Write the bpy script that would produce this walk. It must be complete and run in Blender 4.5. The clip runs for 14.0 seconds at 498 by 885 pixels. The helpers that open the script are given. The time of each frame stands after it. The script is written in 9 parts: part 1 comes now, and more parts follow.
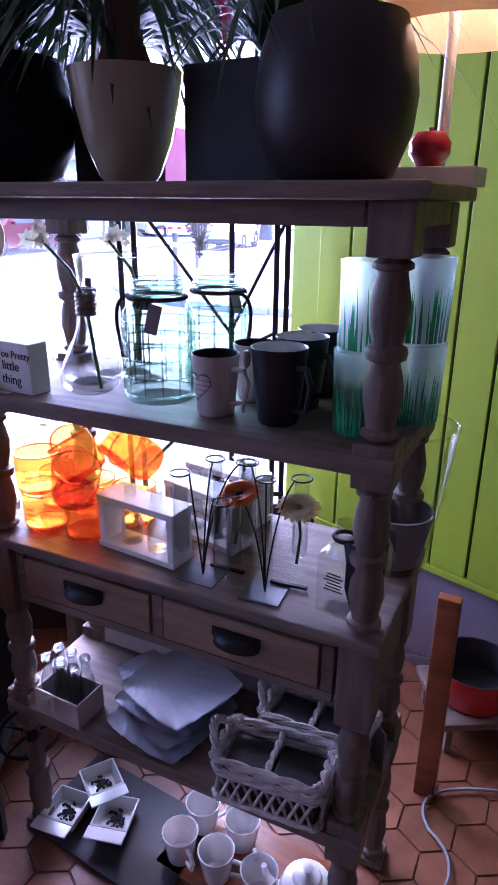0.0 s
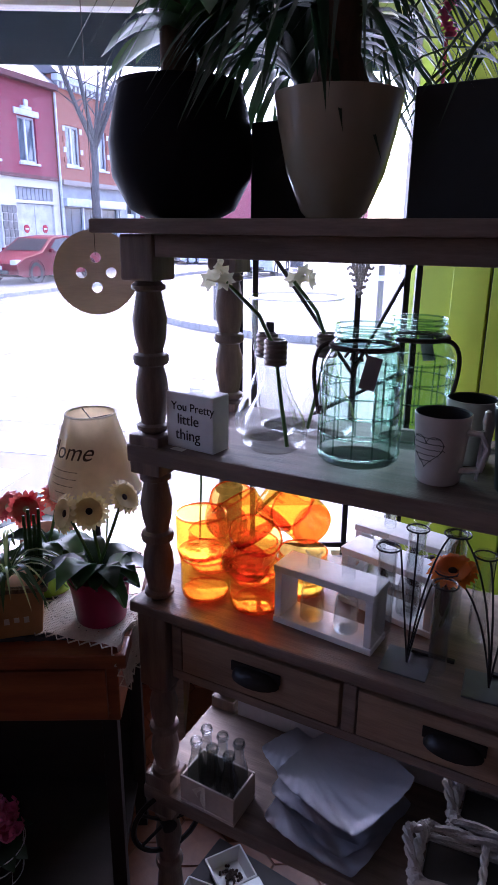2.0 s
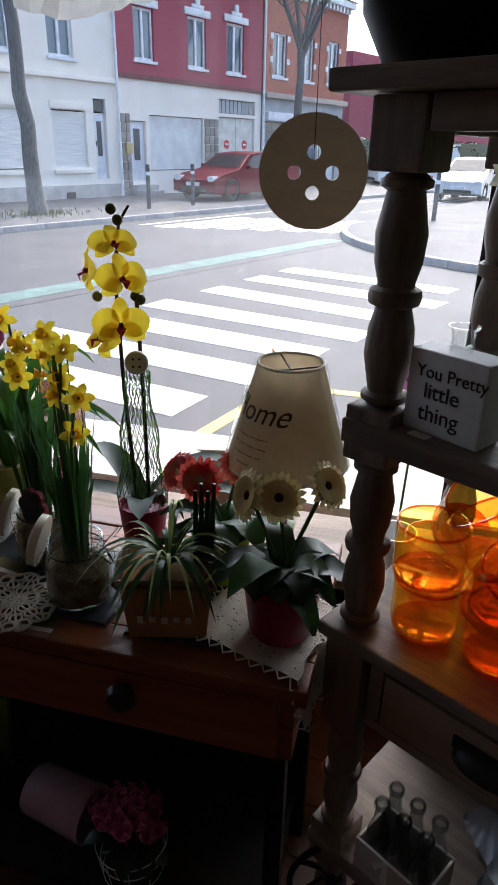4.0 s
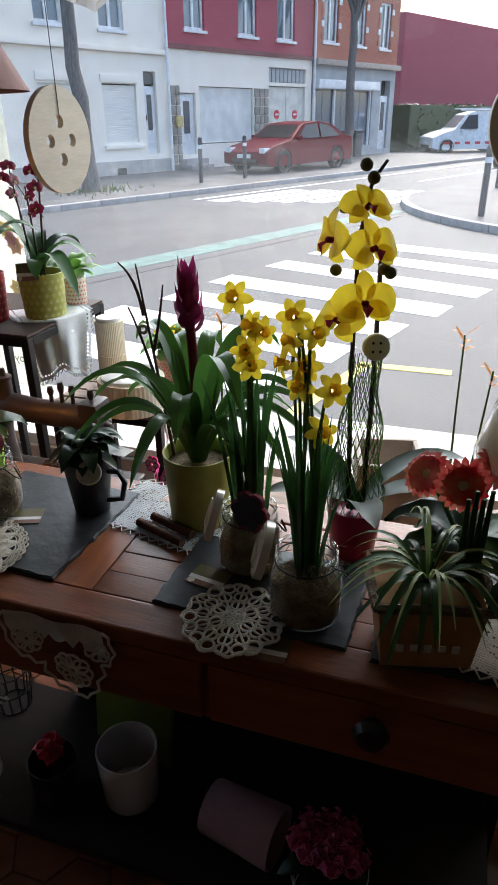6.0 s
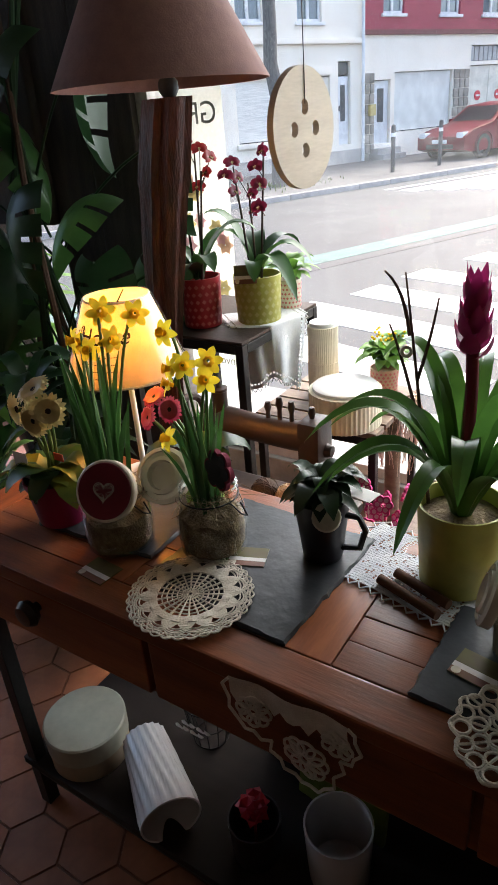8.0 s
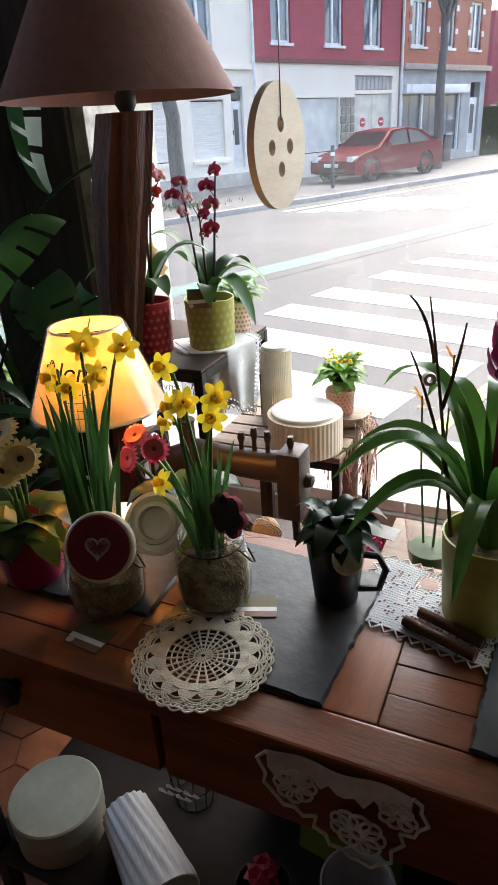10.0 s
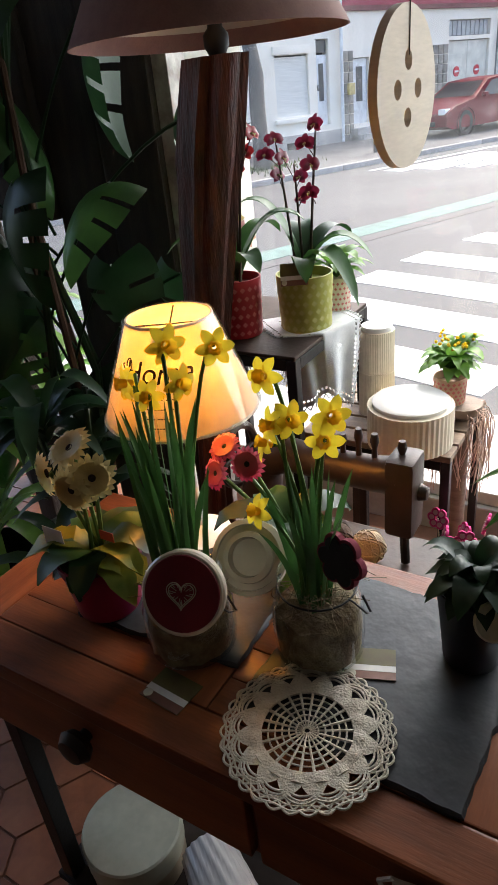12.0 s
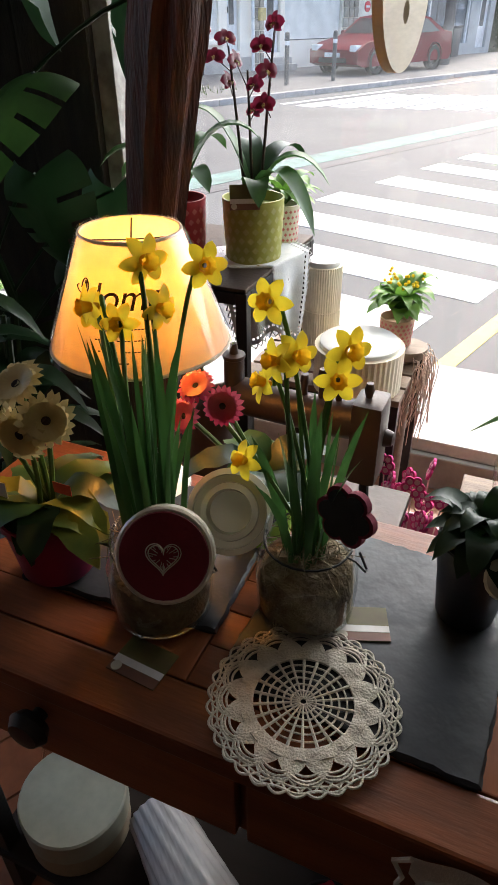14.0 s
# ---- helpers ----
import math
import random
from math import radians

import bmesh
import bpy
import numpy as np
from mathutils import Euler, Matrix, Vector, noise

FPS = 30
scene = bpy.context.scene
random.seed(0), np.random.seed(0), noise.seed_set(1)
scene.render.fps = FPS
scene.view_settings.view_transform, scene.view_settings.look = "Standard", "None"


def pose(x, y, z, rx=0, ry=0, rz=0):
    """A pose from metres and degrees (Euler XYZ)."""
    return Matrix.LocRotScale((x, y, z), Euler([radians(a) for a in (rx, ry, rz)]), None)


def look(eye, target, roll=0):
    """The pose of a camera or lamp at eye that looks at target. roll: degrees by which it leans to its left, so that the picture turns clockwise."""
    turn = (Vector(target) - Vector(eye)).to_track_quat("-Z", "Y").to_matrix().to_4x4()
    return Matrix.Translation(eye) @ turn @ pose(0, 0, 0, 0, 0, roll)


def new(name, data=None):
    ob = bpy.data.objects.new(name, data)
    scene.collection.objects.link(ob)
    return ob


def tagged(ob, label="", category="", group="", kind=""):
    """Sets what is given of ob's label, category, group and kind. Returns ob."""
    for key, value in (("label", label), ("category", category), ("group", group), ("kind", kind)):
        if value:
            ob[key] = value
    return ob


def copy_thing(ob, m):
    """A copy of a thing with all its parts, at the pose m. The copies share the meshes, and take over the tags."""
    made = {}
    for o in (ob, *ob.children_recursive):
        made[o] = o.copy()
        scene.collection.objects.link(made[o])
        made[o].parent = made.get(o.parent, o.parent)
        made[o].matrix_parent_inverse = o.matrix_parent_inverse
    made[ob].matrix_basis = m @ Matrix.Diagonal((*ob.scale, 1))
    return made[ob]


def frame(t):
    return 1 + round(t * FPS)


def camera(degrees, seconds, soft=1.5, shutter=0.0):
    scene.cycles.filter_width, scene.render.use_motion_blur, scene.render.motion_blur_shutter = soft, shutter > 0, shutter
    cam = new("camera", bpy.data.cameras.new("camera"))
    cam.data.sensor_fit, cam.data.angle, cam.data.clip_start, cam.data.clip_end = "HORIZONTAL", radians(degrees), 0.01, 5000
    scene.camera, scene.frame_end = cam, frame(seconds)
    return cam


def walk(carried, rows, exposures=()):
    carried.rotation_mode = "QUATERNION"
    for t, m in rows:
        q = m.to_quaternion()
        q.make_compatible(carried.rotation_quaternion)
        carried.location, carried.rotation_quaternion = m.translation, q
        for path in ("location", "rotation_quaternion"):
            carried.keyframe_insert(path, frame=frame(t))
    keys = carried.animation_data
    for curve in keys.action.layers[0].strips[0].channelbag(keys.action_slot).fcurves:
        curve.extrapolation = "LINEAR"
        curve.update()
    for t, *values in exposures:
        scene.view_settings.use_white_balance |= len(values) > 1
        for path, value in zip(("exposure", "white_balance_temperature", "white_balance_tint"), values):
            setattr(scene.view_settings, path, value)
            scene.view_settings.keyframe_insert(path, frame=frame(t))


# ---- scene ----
cam = camera(41.9, 14.0)
PATH = [
    (0, (1.672, -0.189, 1.505), (1.797, 1.685, 0.817), 0.6),
    (0.5, (1.638, -0.173, 1.503), (1.677, 1.706, 0.819), -0.9),
    (1, (1.534, -0.101, 1.516), (1.643, 1.787, 0.864), -1.7),
    (1.5, (1.456, -0.054, 1.531), (1.641, 1.836, 0.905), 0.9),
    (2, (1.371, -0.014, 1.517), (1.428, 1.888, 0.901), 0.6),
    (2.4, (1.319, 0.049, 1.495), (1.253, 1.944, 0.86), 3.3),
    (2.5, (1.327, 0.074, 1.507), (1.171, 1.958, 0.852), 2.6),
    (3, (1.32, 0.212, 1.502), (0.918, 2.048, 0.817), 2.3),
    (3.2, (1.32, 0.247, 1.496), (0.864, 2.061, 0.788), 1.9),
    (5.3, (1.029, 0.362, 1.42), (0.602, 2.078, 0.485), 0.2),
    (5.5, (0.996, 0.36, 1.422), (0.55, 2.077, 0.498), 0.4),
    (6, (0.941, 0.383, 1.427), (0.38, 2.083, 0.535), -0.6),
    (6.3, (0.901, 0.431, 1.417), (0.119, 2.039, 0.52), -2.7),
    (6.5, (0.885, 0.462, 1.419), (0.027, 2.02, 0.503), -3.1),
    (7, (0.853, 0.499, 1.415), (-0.13, 1.982, 0.501), -3.7),
    (7.5, (0.822, 0.505, 1.418), (-0.252, 1.937, 0.525), -4.3),
    (8, (0.745, 0.51, 1.414), (-0.279, 1.98, 0.524), -4.7),
    (8.2, (0.703, 0.508, 1.411), (-0.276, 2.003, 0.513), -4.5),
    (10.3, (0.553, 0.522, 1.415), (-0.226, 2.154, 0.561), -3.6),
    (10.5, (0.53, 0.548, 1.419), (-0.265, 2.171, 0.563), -4.1),
    (11, (0.486, 0.611, 1.414), (-0.414, 2.176, 0.553), -5.2),
    (11.5, (0.47, 0.639, 1.406), (-0.468, 2.161, 0.51), -6.0),
    (12, (0.457, 0.667, 1.399), (-0.518, 2.144, 0.468), -6.1),
    (12.5, (0.439, 0.68, 1.389), (-0.564, 2.12, 0.429), -5.8),
    (13, (0.382, 0.692, 1.377), (-0.461, 2.189, 0.353), -3.5),
    (13.5, (0.333, 0.699, 1.362), (-0.366, 2.233, 0.286), -2.5),
    (14, (0.331, 0.7, 1.354), (-0.341, 2.229, 0.255), -0.6),
]
walk(cam, [(t, look(eye, target, roll)) for t, eye, target, roll in PATH],
     exposures=[(0, 3.75, 4800, 46), (1, 3.35, 4950, 42), (2, 2.9, 5200, 33), (3, 2.1, 5650, 18), (5.5, 1.85, 6000, 6), (6.5, 2.0, 6150, 6), (8, 2.38, 6450, 8), (11, 2.22, 6400, 8), (14, 2.12, 6450, 8)])

# ---- light ----
world = bpy.data.worlds.new("sky")
scene.world = world
world.use_nodes = True
_n, _l = world.node_tree.nodes, world.node_tree.links
SUN_EL, SUN_AZ = 47.0, 2.0          # height, and degrees from +y towards +x
sky = _n.new("ShaderNodeTexSky")
sky.sky_type, sky.sun_disc = "NISHITA", False
sky.sun_elevation, sky.sun_rotation = radians(SUN_EL), radians(SUN_AZ)
sky.air_density, sky.dust_density, sky.ozone_density = 0.9, 4.0, 0.5
_l.new(sky.outputs[0], _n["Background"].inputs[0])
_n["Background"].inputs[1].default_value = 0.15
sun = new("sun", bpy.data.lights.new("sun", "SUN"))
sun.data.energy, sun.data.angle, sun.data.color = 0.6, radians(5.0), (1.0, 0.95, 0.88)
_a, _e = radians(SUN_AZ), radians(SUN_EL)
sun.matrix_world = look((math.sin(_a) * math.cos(_e) * 30, math.cos(_a) * math.cos(_e) * 30, math.sin(_e) * 30), (0, 0, 0))
sky_lamp = new("window_light", bpy.data.lights.new("window_light", "AREA"))
sky_lamp.data.shape, sky_lamp.data.size, sky_lamp.data.size_y = "RECTANGLE", 3.0, 1.05
sky_lamp.data.energy, sky_lamp.data.color = 10.0, (0.93, 0.97, 1.0)
sky_lamp.matrix_world = look((0.9, 2.56, 1.6), (0.9, 1.0, 1.2))

# ---- materials ----
MATS = {}


def mat(name, col, rough=0.6, metal=0.0, col2=None, scale=8.0, bump=0.0, bscale=60.0, stretch=(1, 1, 1), rnd=0.0, trans=0.0, ior=1.45,
        emit=None, estr=0.0, sheen=0.0, coat=0.0, fine=0.12, alpha=1.0, detail=6.0, sss=0.0):
    """A surface with grain at two sizes: broad patches towards col2, fine speckle, bump, and a shift from piece to piece."""
    if name in MATS:
        return MATS[name]
    m = bpy.data.materials.new(name)
    m.use_nodes = True
    nt = m.node_tree
    N, L = nt.nodes, nt.links
    b = N["Principled BSDF"]
    b.inputs["Roughness"].default_value, b.inputs["Metallic"].default_value = rough, metal
    b.inputs["IOR"].default_value, b.inputs["Transmission Weight"].default_value = ior, trans
    b.inputs["Sheen Weight"].default_value, b.inputs["Coat Weight"].default_value = sheen, coat
    b.inputs["Alpha"].default_value = alpha
    if sss:
        b.inputs["Subsurface Weight"].default_value, b.inputs["Subsurface Radius"].default_value = sss, (0.02, 0.012, 0.006)
    co = N.new("ShaderNodeTexCoord")
    mp = N.new("ShaderNodeMapping")
    mp.inputs["Scale"].default_value = stretch
    L.new(co.outputs["Object"], mp.inputs["Vector"])
    col2 = col2 or tuple(c * 0.75 for c in col)
    n1 = N.new("ShaderNodeTexNoise")
    n1.inputs["Scale"].default_value, n1.inputs["Detail"].default_value = scale, detail
    L.new(mp.outputs[0], n1.inputs["Vector"])
    ramp = N.new("ShaderNodeValToRGB")
    ramp.color_ramp.elements[0].position, ramp.color_ramp.elements[1].position = 0.34, 0.68
    ramp.color_ramp.elements[0].color, ramp.color_ramp.elements[1].color = (*col2, 1), (*col, 1)
    L.new(n1.outputs["Fac"], ramp.inputs[0])
    n2 = N.new("ShaderNodeTexNoise")
    n2.inputs["Scale"].default_value, n2.inputs["Detail"].default_value = bscale, 3.0
    L.new(mp.outputs[0], n2.inputs["Vector"])
    hsv = N.new("ShaderNodeHueSaturation")
    add = N.new("ShaderNodeMath")
    add.operation, add.use_clamp = "MULTIPLY_ADD", False
    L.new(n2.outputs["Fac"], add.inputs[0])
    add.inputs[1].default_value, add.inputs[2].default_value = 2 * fine, 1 - fine
    out = add.outputs[0]
    if rnd:
        oi = N.new("ShaderNodeObjectInfo")
        r2 = N.new("ShaderNodeMath")
        r2.operation = "MULTIPLY_ADD"
        L.new(oi.outputs["Random"], r2.inputs[0])
        r2.inputs[1].default_value, r2.inputs[2].default_value = 2 * rnd, -rnd
        r3 = N.new("ShaderNodeMath")
        L.new(out, r3.inputs[0])
        L.new(r2.outputs[0], r3.inputs[1])
        out = r3.outputs[0]
    L.new(out, hsv.inputs["Value"])
    L.new(ramp.outputs[0], hsv.inputs["Color"])
    L.new(hsv.outputs[0], b.inputs["Base Color"])
    if bump:
        bp = N.new("ShaderNodeBump")
        bp.inputs["Strength"].default_value, bp.inputs["Distance"].default_value = bump, 0.004
        L.new(n2.outputs["Fac"], bp.inputs["Height"])
        L.new(bp.outputs[0], b.inputs["Normal"])
    if emit:
        b.inputs["Emission Color"].default_value, b.inputs["Emission Strength"].default_value = (*emit, 1), estr
    MATS[name] = m
    return m


def glass(name, col=(1, 1, 1), rough=0.0, ior=1.45, see=0.0):
    """Clear glass; see mixes in plain passage, as of a thin pane or wall."""
    if name in MATS:
        return MATS[name]
    m = bpy.data.materials.new(name)
    m.use_nodes = True
    N, L = m.node_tree.nodes, m.node_tree.links
    N.remove(N["Principled BSDF"])
    g = N.new("ShaderNodeBsdfGlass")
    g.inputs["Color"].default_value, g.inputs["Roughness"].default_value, g.inputs["IOR"].default_value = (*col, 1), rough, ior
    t = N.new("ShaderNodeBsdfTransparent")
    t.inputs["Color"].default_value = (*col, 1)
    x = N.new("ShaderNodeMixShader")
    x.inputs[0].default_value = see
    L.new(g.outputs[0], x.inputs[1])
    L.new(t.outputs[0], x.inputs[2])
    L.new(x.outputs[0], N["Material Output"].inputs[0])
    MATS[name] = m
    return m


def pane_mat(name, gloss=0.06, col=(1, 1, 1), haze=0.0):
    """A thin pane: plain passage, a Fresnel gloss, and a little translucent haze."""
    if name in MATS:
        return MATS[name]
    m = bpy.data.materials.new(name)
    m.use_nodes = True
    N, L = m.node_tree.nodes, m.node_tree.links
    N.remove(N["Principled BSDF"])
    t = N.new("ShaderNodeBsdfTransparent")
    t.inputs["Color"].default_value = (*col, 1)
    g = N.new("ShaderNodeBsdfGlossy")
    g.inputs["Roughness"].default_value = 0.03
    fr = N.new("ShaderNodeLayerWeight")
    fr.inputs["Blend"].default_value = 0.5
    pw = N.new("ShaderNodeMath")
    pw.operation = "POWER"
    L.new(fr.outputs["Facing"], pw.inputs[0])
    pw.inputs[1].default_value = 3.0
    ml = N.new("ShaderNodeMath")
    ml.operation = "MULTIPLY_ADD"
    L.new(pw.outputs[0], ml.inputs[0])
    ml.inputs[1].default_value, ml.inputs[2].default_value = (0.5, 0.02) if gloss < 0.1 else (0.75, 0.05)
    x = N.new("ShaderNodeMixShader")
    L.new(ml.outputs[0], x.inputs[0])
    L.new(t.outputs[0], x.inputs[1])
    L.new(g.outputs[0], x.inputs[2])
    last = x
    if haze:
        d = N.new("ShaderNodeBsdfTranslucent")
        d.inputs["Color"].default_value = (0.8, 0.8, 0.8, 1)
        ns = N.new("ShaderNodeTexNoise")
        ns.inputs["Scale"].default_value, ns.inputs["Detail"].default_value = 90.0, 4.0
        mr = N.new("ShaderNodeMapRange")
        mr.inputs["From Min"].default_value, mr.inputs["From Max"].default_value = 0.55, 0.8
        mr.inputs["To Min"].default_value, mr.inputs["To Max"].default_value = haze * 0.25, haze
        L.new(ns.outputs["Fac"], mr.inputs["Value"])
        y = N.new("ShaderNodeMixShader")
        L.new(mr.outputs[0], y.inputs[0])
        L.new(x.outputs[0], y.inputs[1])
        L.new(d.outputs[0], y.inputs[2])
        last = y
    L.new(last.outputs[0], N["Material Output"].inputs[0])
    MATS[name] = m
    return m


def leaf_mat(name, col, col2, rough=0.4, glow=0.35, scale=14.0):
    """A leaf or petal that lets some light through."""
    if name in MATS:
        return MATS[name]
    m = mat(name, col, rough, col2=col2, scale=scale, bump=0.08, bscale=70)
    N, L = m.node_tree.nodes, m.node_tree.links
    b = N["Principled BSDF"]
    t = N.new("ShaderNodeBsdfTranslucent")
    src = b.inputs["Base Color"].links[0].from_socket
    L.new(src, t.inputs["Color"])
    x = N.new("ShaderNodeMixShader")
    x.inputs[0].default_value = glow
    L.new(b.outputs[0], x.inputs[1])
    L.new(t.outputs[0], x.inputs[2])
    L.new(x.outputs[0], N["Material Output"].inputs[0])
    return m


WOOD_GREY = mat("greyed_oak", (0.25, 0.185, 0.14), 0.6, col2=(0.15, 0.105, 0.08), scale=5, bump=0.25, bscale=45, stretch=(1, 9, 9), fine=0.22)
WOOD_POST = mat("turned_oak", (0.23, 0.165, 0.125), 0.55, col2=(0.13, 0.09, 0.07), scale=6, bump=0.2, bscale=50, stretch=(9, 9, 1), fine=0.2)
WOOD_RED = mat("waxed_pine", (0.3, 0.088, 0.028), 0.36, col2=(0.17, 0.046, 0.016), scale=4, bump=0.1, bscale=40, stretch=(1, 8, 8), rnd=0.16, fine=0.25, coat=0.1)
WOOD_RED2 = mat("waxed_pine_across", (0.32, 0.1, 0.034), 0.36, col2=(0.18, 0.054, 0.02), scale=4, bump=0.1, bscale=40, stretch=(8, 1, 8), rnd=0.18, fine=0.25, coat=0.1)
IRON = mat("dark_iron", (0.035, 0.033, 0.033), 0.45, 0.7, scale=20, bump=0.15, bscale=120)
IRON_RUST = mat("brown_iron", (0.06, 0.04, 0.032), 0.6, 0.5, scale=20, bump=0.2, bscale=120)
WHITE_PAINT = mat("white_paint", (0.78, 0.78, 0.77), 0.5, col2=(0.7, 0.7, 0.69), scale=6, bump=0.05)
CREAM = mat("cream_ceramic", (0.72, 0.66, 0.55), 0.18, col2=(0.66, 0.6, 0.48), scale=5, fine=0.04, coat=0.4)
WHITE_CER = mat("white_ceramic", (0.78, 0.77, 0.76), 0.2, col2=(0.72, 0.71, 0.7), scale=5, fine=0.04, coat=0.3)
BLACK_GLAZE = mat("black_glaze", (0.012, 0.012, 0.016), 0.5, col2=(0.02, 0.018, 0.022), scale=3, fine=0.05, coat=0.0, ior=1.06)
BROWN_GLAZE = mat("brown_glaze", (0.035, 0.026, 0.028), 0.42, col2=(0.025, 0.019, 0.02), scale=4, fine=0.08)
SLATE = mat("slate", (0.032, 0.036, 0.043), 0.42, col2=(0.022, 0.025, 0.03), scale=9, bump=0.35, bscale=35, fine=0.2)
GREEN_PAINT = mat("lime_paint", (0.33, 0.45, 0.012), 0.5, col2=(0.28, 0.4, 0.01), scale=3, bump=0.06, bscale=30, rnd=0.05, fine=0.06)
LACE = mat("cotton_lace", (0.72, 0.68, 0.58), 0.9, col2=(0.6, 0.55, 0.45), scale=60, bump=0.6, bscale=420, sheen=0.3)
LACE_W = mat("white_lace", (0.75, 0.76, 0.78), 0.9, col2=(0.62, 0.64, 0.68), scale=40, bump=0.6, bscale=420, sheen=0.3)
GLASS = pane_mat("clear_glass", 0.3, (0.92, 0.945, 0.935))
GLASS_T = pane_mat("thin_glass", 0.3, (0.965, 0.975, 0.97))
GLASS_G = pane_mat("green_glass", 0.3, (0.76, 0.89, 0.82))
RIB_GLASS = pane_mat("moulded_green_glass", 0.3, (0.68, 0.8, 0.74))
GLASS_O = pane_mat("amber_glass", 0.06, (1.0, 0.7, 0.17), haze=0.35)
next(q for q in GLASS_O.node_tree.nodes if q.type == "BSDF_TRANSLUCENT").inputs["Color"].default_value = (1.0, 0.52, 0.05, 1)
GLASS_OR = pane_mat("amber_rim", 0.3, (0.95, 0.42, 0.05))
GLASS_B = pane_mat("bottle_glass", 0.3, (0.72, 0.75, 0.75))
# the haze puts the veiling glare over the street into the glass
PANE = pane_mat("shop_pane", haze=0.045)
SOIL = mat("potting_soil", (0.035, 0.024, 0.017), 0.95, scale=40, bump=0.8, bscale=160)
HAY = mat("hay_fibre", (0.24, 0.175, 0.095), 0.9, col2=(0.1, 0.065, 0.035), scale=50, bump=0.8, bscale=200)
STEM = leaf_mat("stem_green", (0.1, 0.2, 0.04), (0.07, 0.14, 0.03), glow=0.15)
LEAF = leaf_mat("leaf_green", (0.05, 0.13, 0.03), (0.03, 0.085, 0.02))
LEAF_DK = leaf_mat("leaf_dark", (0.018, 0.052, 0.018), (0.012, 0.036, 0.012), rough=0.42, glow=0.2)
LEAF_LT = leaf_mat("leaf_light", (0.16, 0.33, 0.05), (0.1, 0.22, 0.03))
YELLOW = leaf_mat("petal_yellow", (0.85, 0.68, 0.04), (0.8, 0.58, 0.03), glow=0.5)
DEEP_Y = leaf_mat("petal_deep_yellow", (0.85, 0.54, 0.02), (0.8, 0.44, 0.02), glow=0.55)
ORANGE_P = leaf_mat("petal_orange", (0.85, 0.36, 0.02), (0.8, 0.28, 0.02), glow=0.4)
CREAM_P = leaf_mat("petal_cream", (0.8, 0.7, 0.36), (0.7, 0.56, 0.24), glow=0.35)
RED_P = leaf_mat("petal_red", (0.62, 0.03, 0.06), (0.5, 0.02, 0.04), glow=0.3)
PINK_P = leaf_mat("petal_pink", (0.85, 0.24, 0.42), (0.75, 0.14, 0.32), glow=0.3)
WINE_P = leaf_mat("petal_wine", (0.2, 0.012, 0.04), (0.12, 0.008, 0.025), glow=0.3)
PALE_P = leaf_mat("petal_pale", (0.82, 0.8, 0.62), (0.75, 0.72, 0.5), glow=0.35)
DARKC = mat("flower_heart", (0.03, 0.015, 0.012), 0.9, scale=60, bump=0.7, bscale=300)
BLACK = mat("black_matt", (0.02, 0.02, 0.022), 0.6, scale=20, fine=0.1)
INK = mat("ink", (0.03, 0.03, 0.03), 0.7)
PAPER = mat("paper_tag", (0.7, 0.66, 0.55), 0.8, scale=30)


# ---- shaping ----
def xf(x=0, y=0, z=0, rz=0, rx=0, ry=0):
    return pose(x, y, z, rx, ry, rz)


I4 = Matrix.Identity(4)


def box(bm, lo, hi, m=I4, bev=0.0):
    """A box from corner lo to corner hi, its edges bevelled by bev."""
    r = bmesh.ops.create_cube(bm, size=1)["verts"]
    c = [(a + b) / 2 for a, b in zip(lo, hi)]
    s = [b - a for a, b in zip(lo, hi)]
    for v in r:
        v.co = Vector((c[0] + v.co.x * s[0], c[1] + v.co.y * s[1], c[2] + v.co.z * s[2]))
    if bev:
        es = list({e for v in r for e in v.link_edges})
        r = bmesh.ops.bevel(bm, geom=es, offset=bev, segments=2, profile=0.6, affect="EDGES", clamp_overlap=True)["verts"]
        fs = {f for v in r for f in v.link_faces}
        r = list({v for f in fs for v in f.verts})
    for v in r:
        v.co = m @ v.co
    return r


def lathe(bm, prof, m=I4, seg=28, close=False):
    """A turned shape from (radius, height) pairs."""
    rings = []
    for r, z in prof:
        if r < 1e-5:
            rings.append([bm.verts.new(m @ Vector((0, 0, z)))])
        else:
            rings.append([bm.verts.new(m @ Vector((r * math.cos(6.28318 * i / seg), r * math.sin(6.28318 * i / seg), z))) for i in range(seg)])
    pairs = list(zip(rings, rings[1:])) + ([(rings[-1], rings[0])] if close else [])
    for a, b in pairs:
        for i in range(seg):
            j = (i + 1) % seg
            if len(a) == 1 and len(b) == 1:
                continue
            q = [a[0], b[j], b[i]] if len(a) == 1 else [a[i], a[j], b[0]] if len(b) == 1 else [a[i], a[j], b[j], b[i]]
            try:
                bm.faces.new(q)
            except ValueError:
                pass


def tube(bm, pts, rad, m=I4, seg=6, cap=True):
    """A round bar along points; rad one radius or one a point."""
    pts = [Vector(p) for p in pts]
    rads = rad if isinstance(rad, (list, tuple)) else [rad] * len(pts)
    last, rings = None, []
    for i, p in enumerate(pts):
        t = (pts[min(i + 1, len(pts) - 1)] - pts[max(i - 1, 0)]).normalized()
        if last is None:
            last = t.orthogonal().normalized()
        last = (last - t * last.dot(t)).normalized()
        o = t.cross(last)
        rings.append([bm.verts.new(m @ (p + rads[i] * (last * math.cos(6.28318 * k / seg) + o * math.sin(6.28318 * k / seg)))) for k in range(seg)])
    for a, b in zip(rings, rings[1:]):
        for k in range(seg):
            bm.faces.new([a[k], a[(k + 1) % seg], b[(k + 1) % seg], b[k]])
    if cap:
        bm.faces.new(rings[0][::-1])
        bm.faces.new(rings[-1])


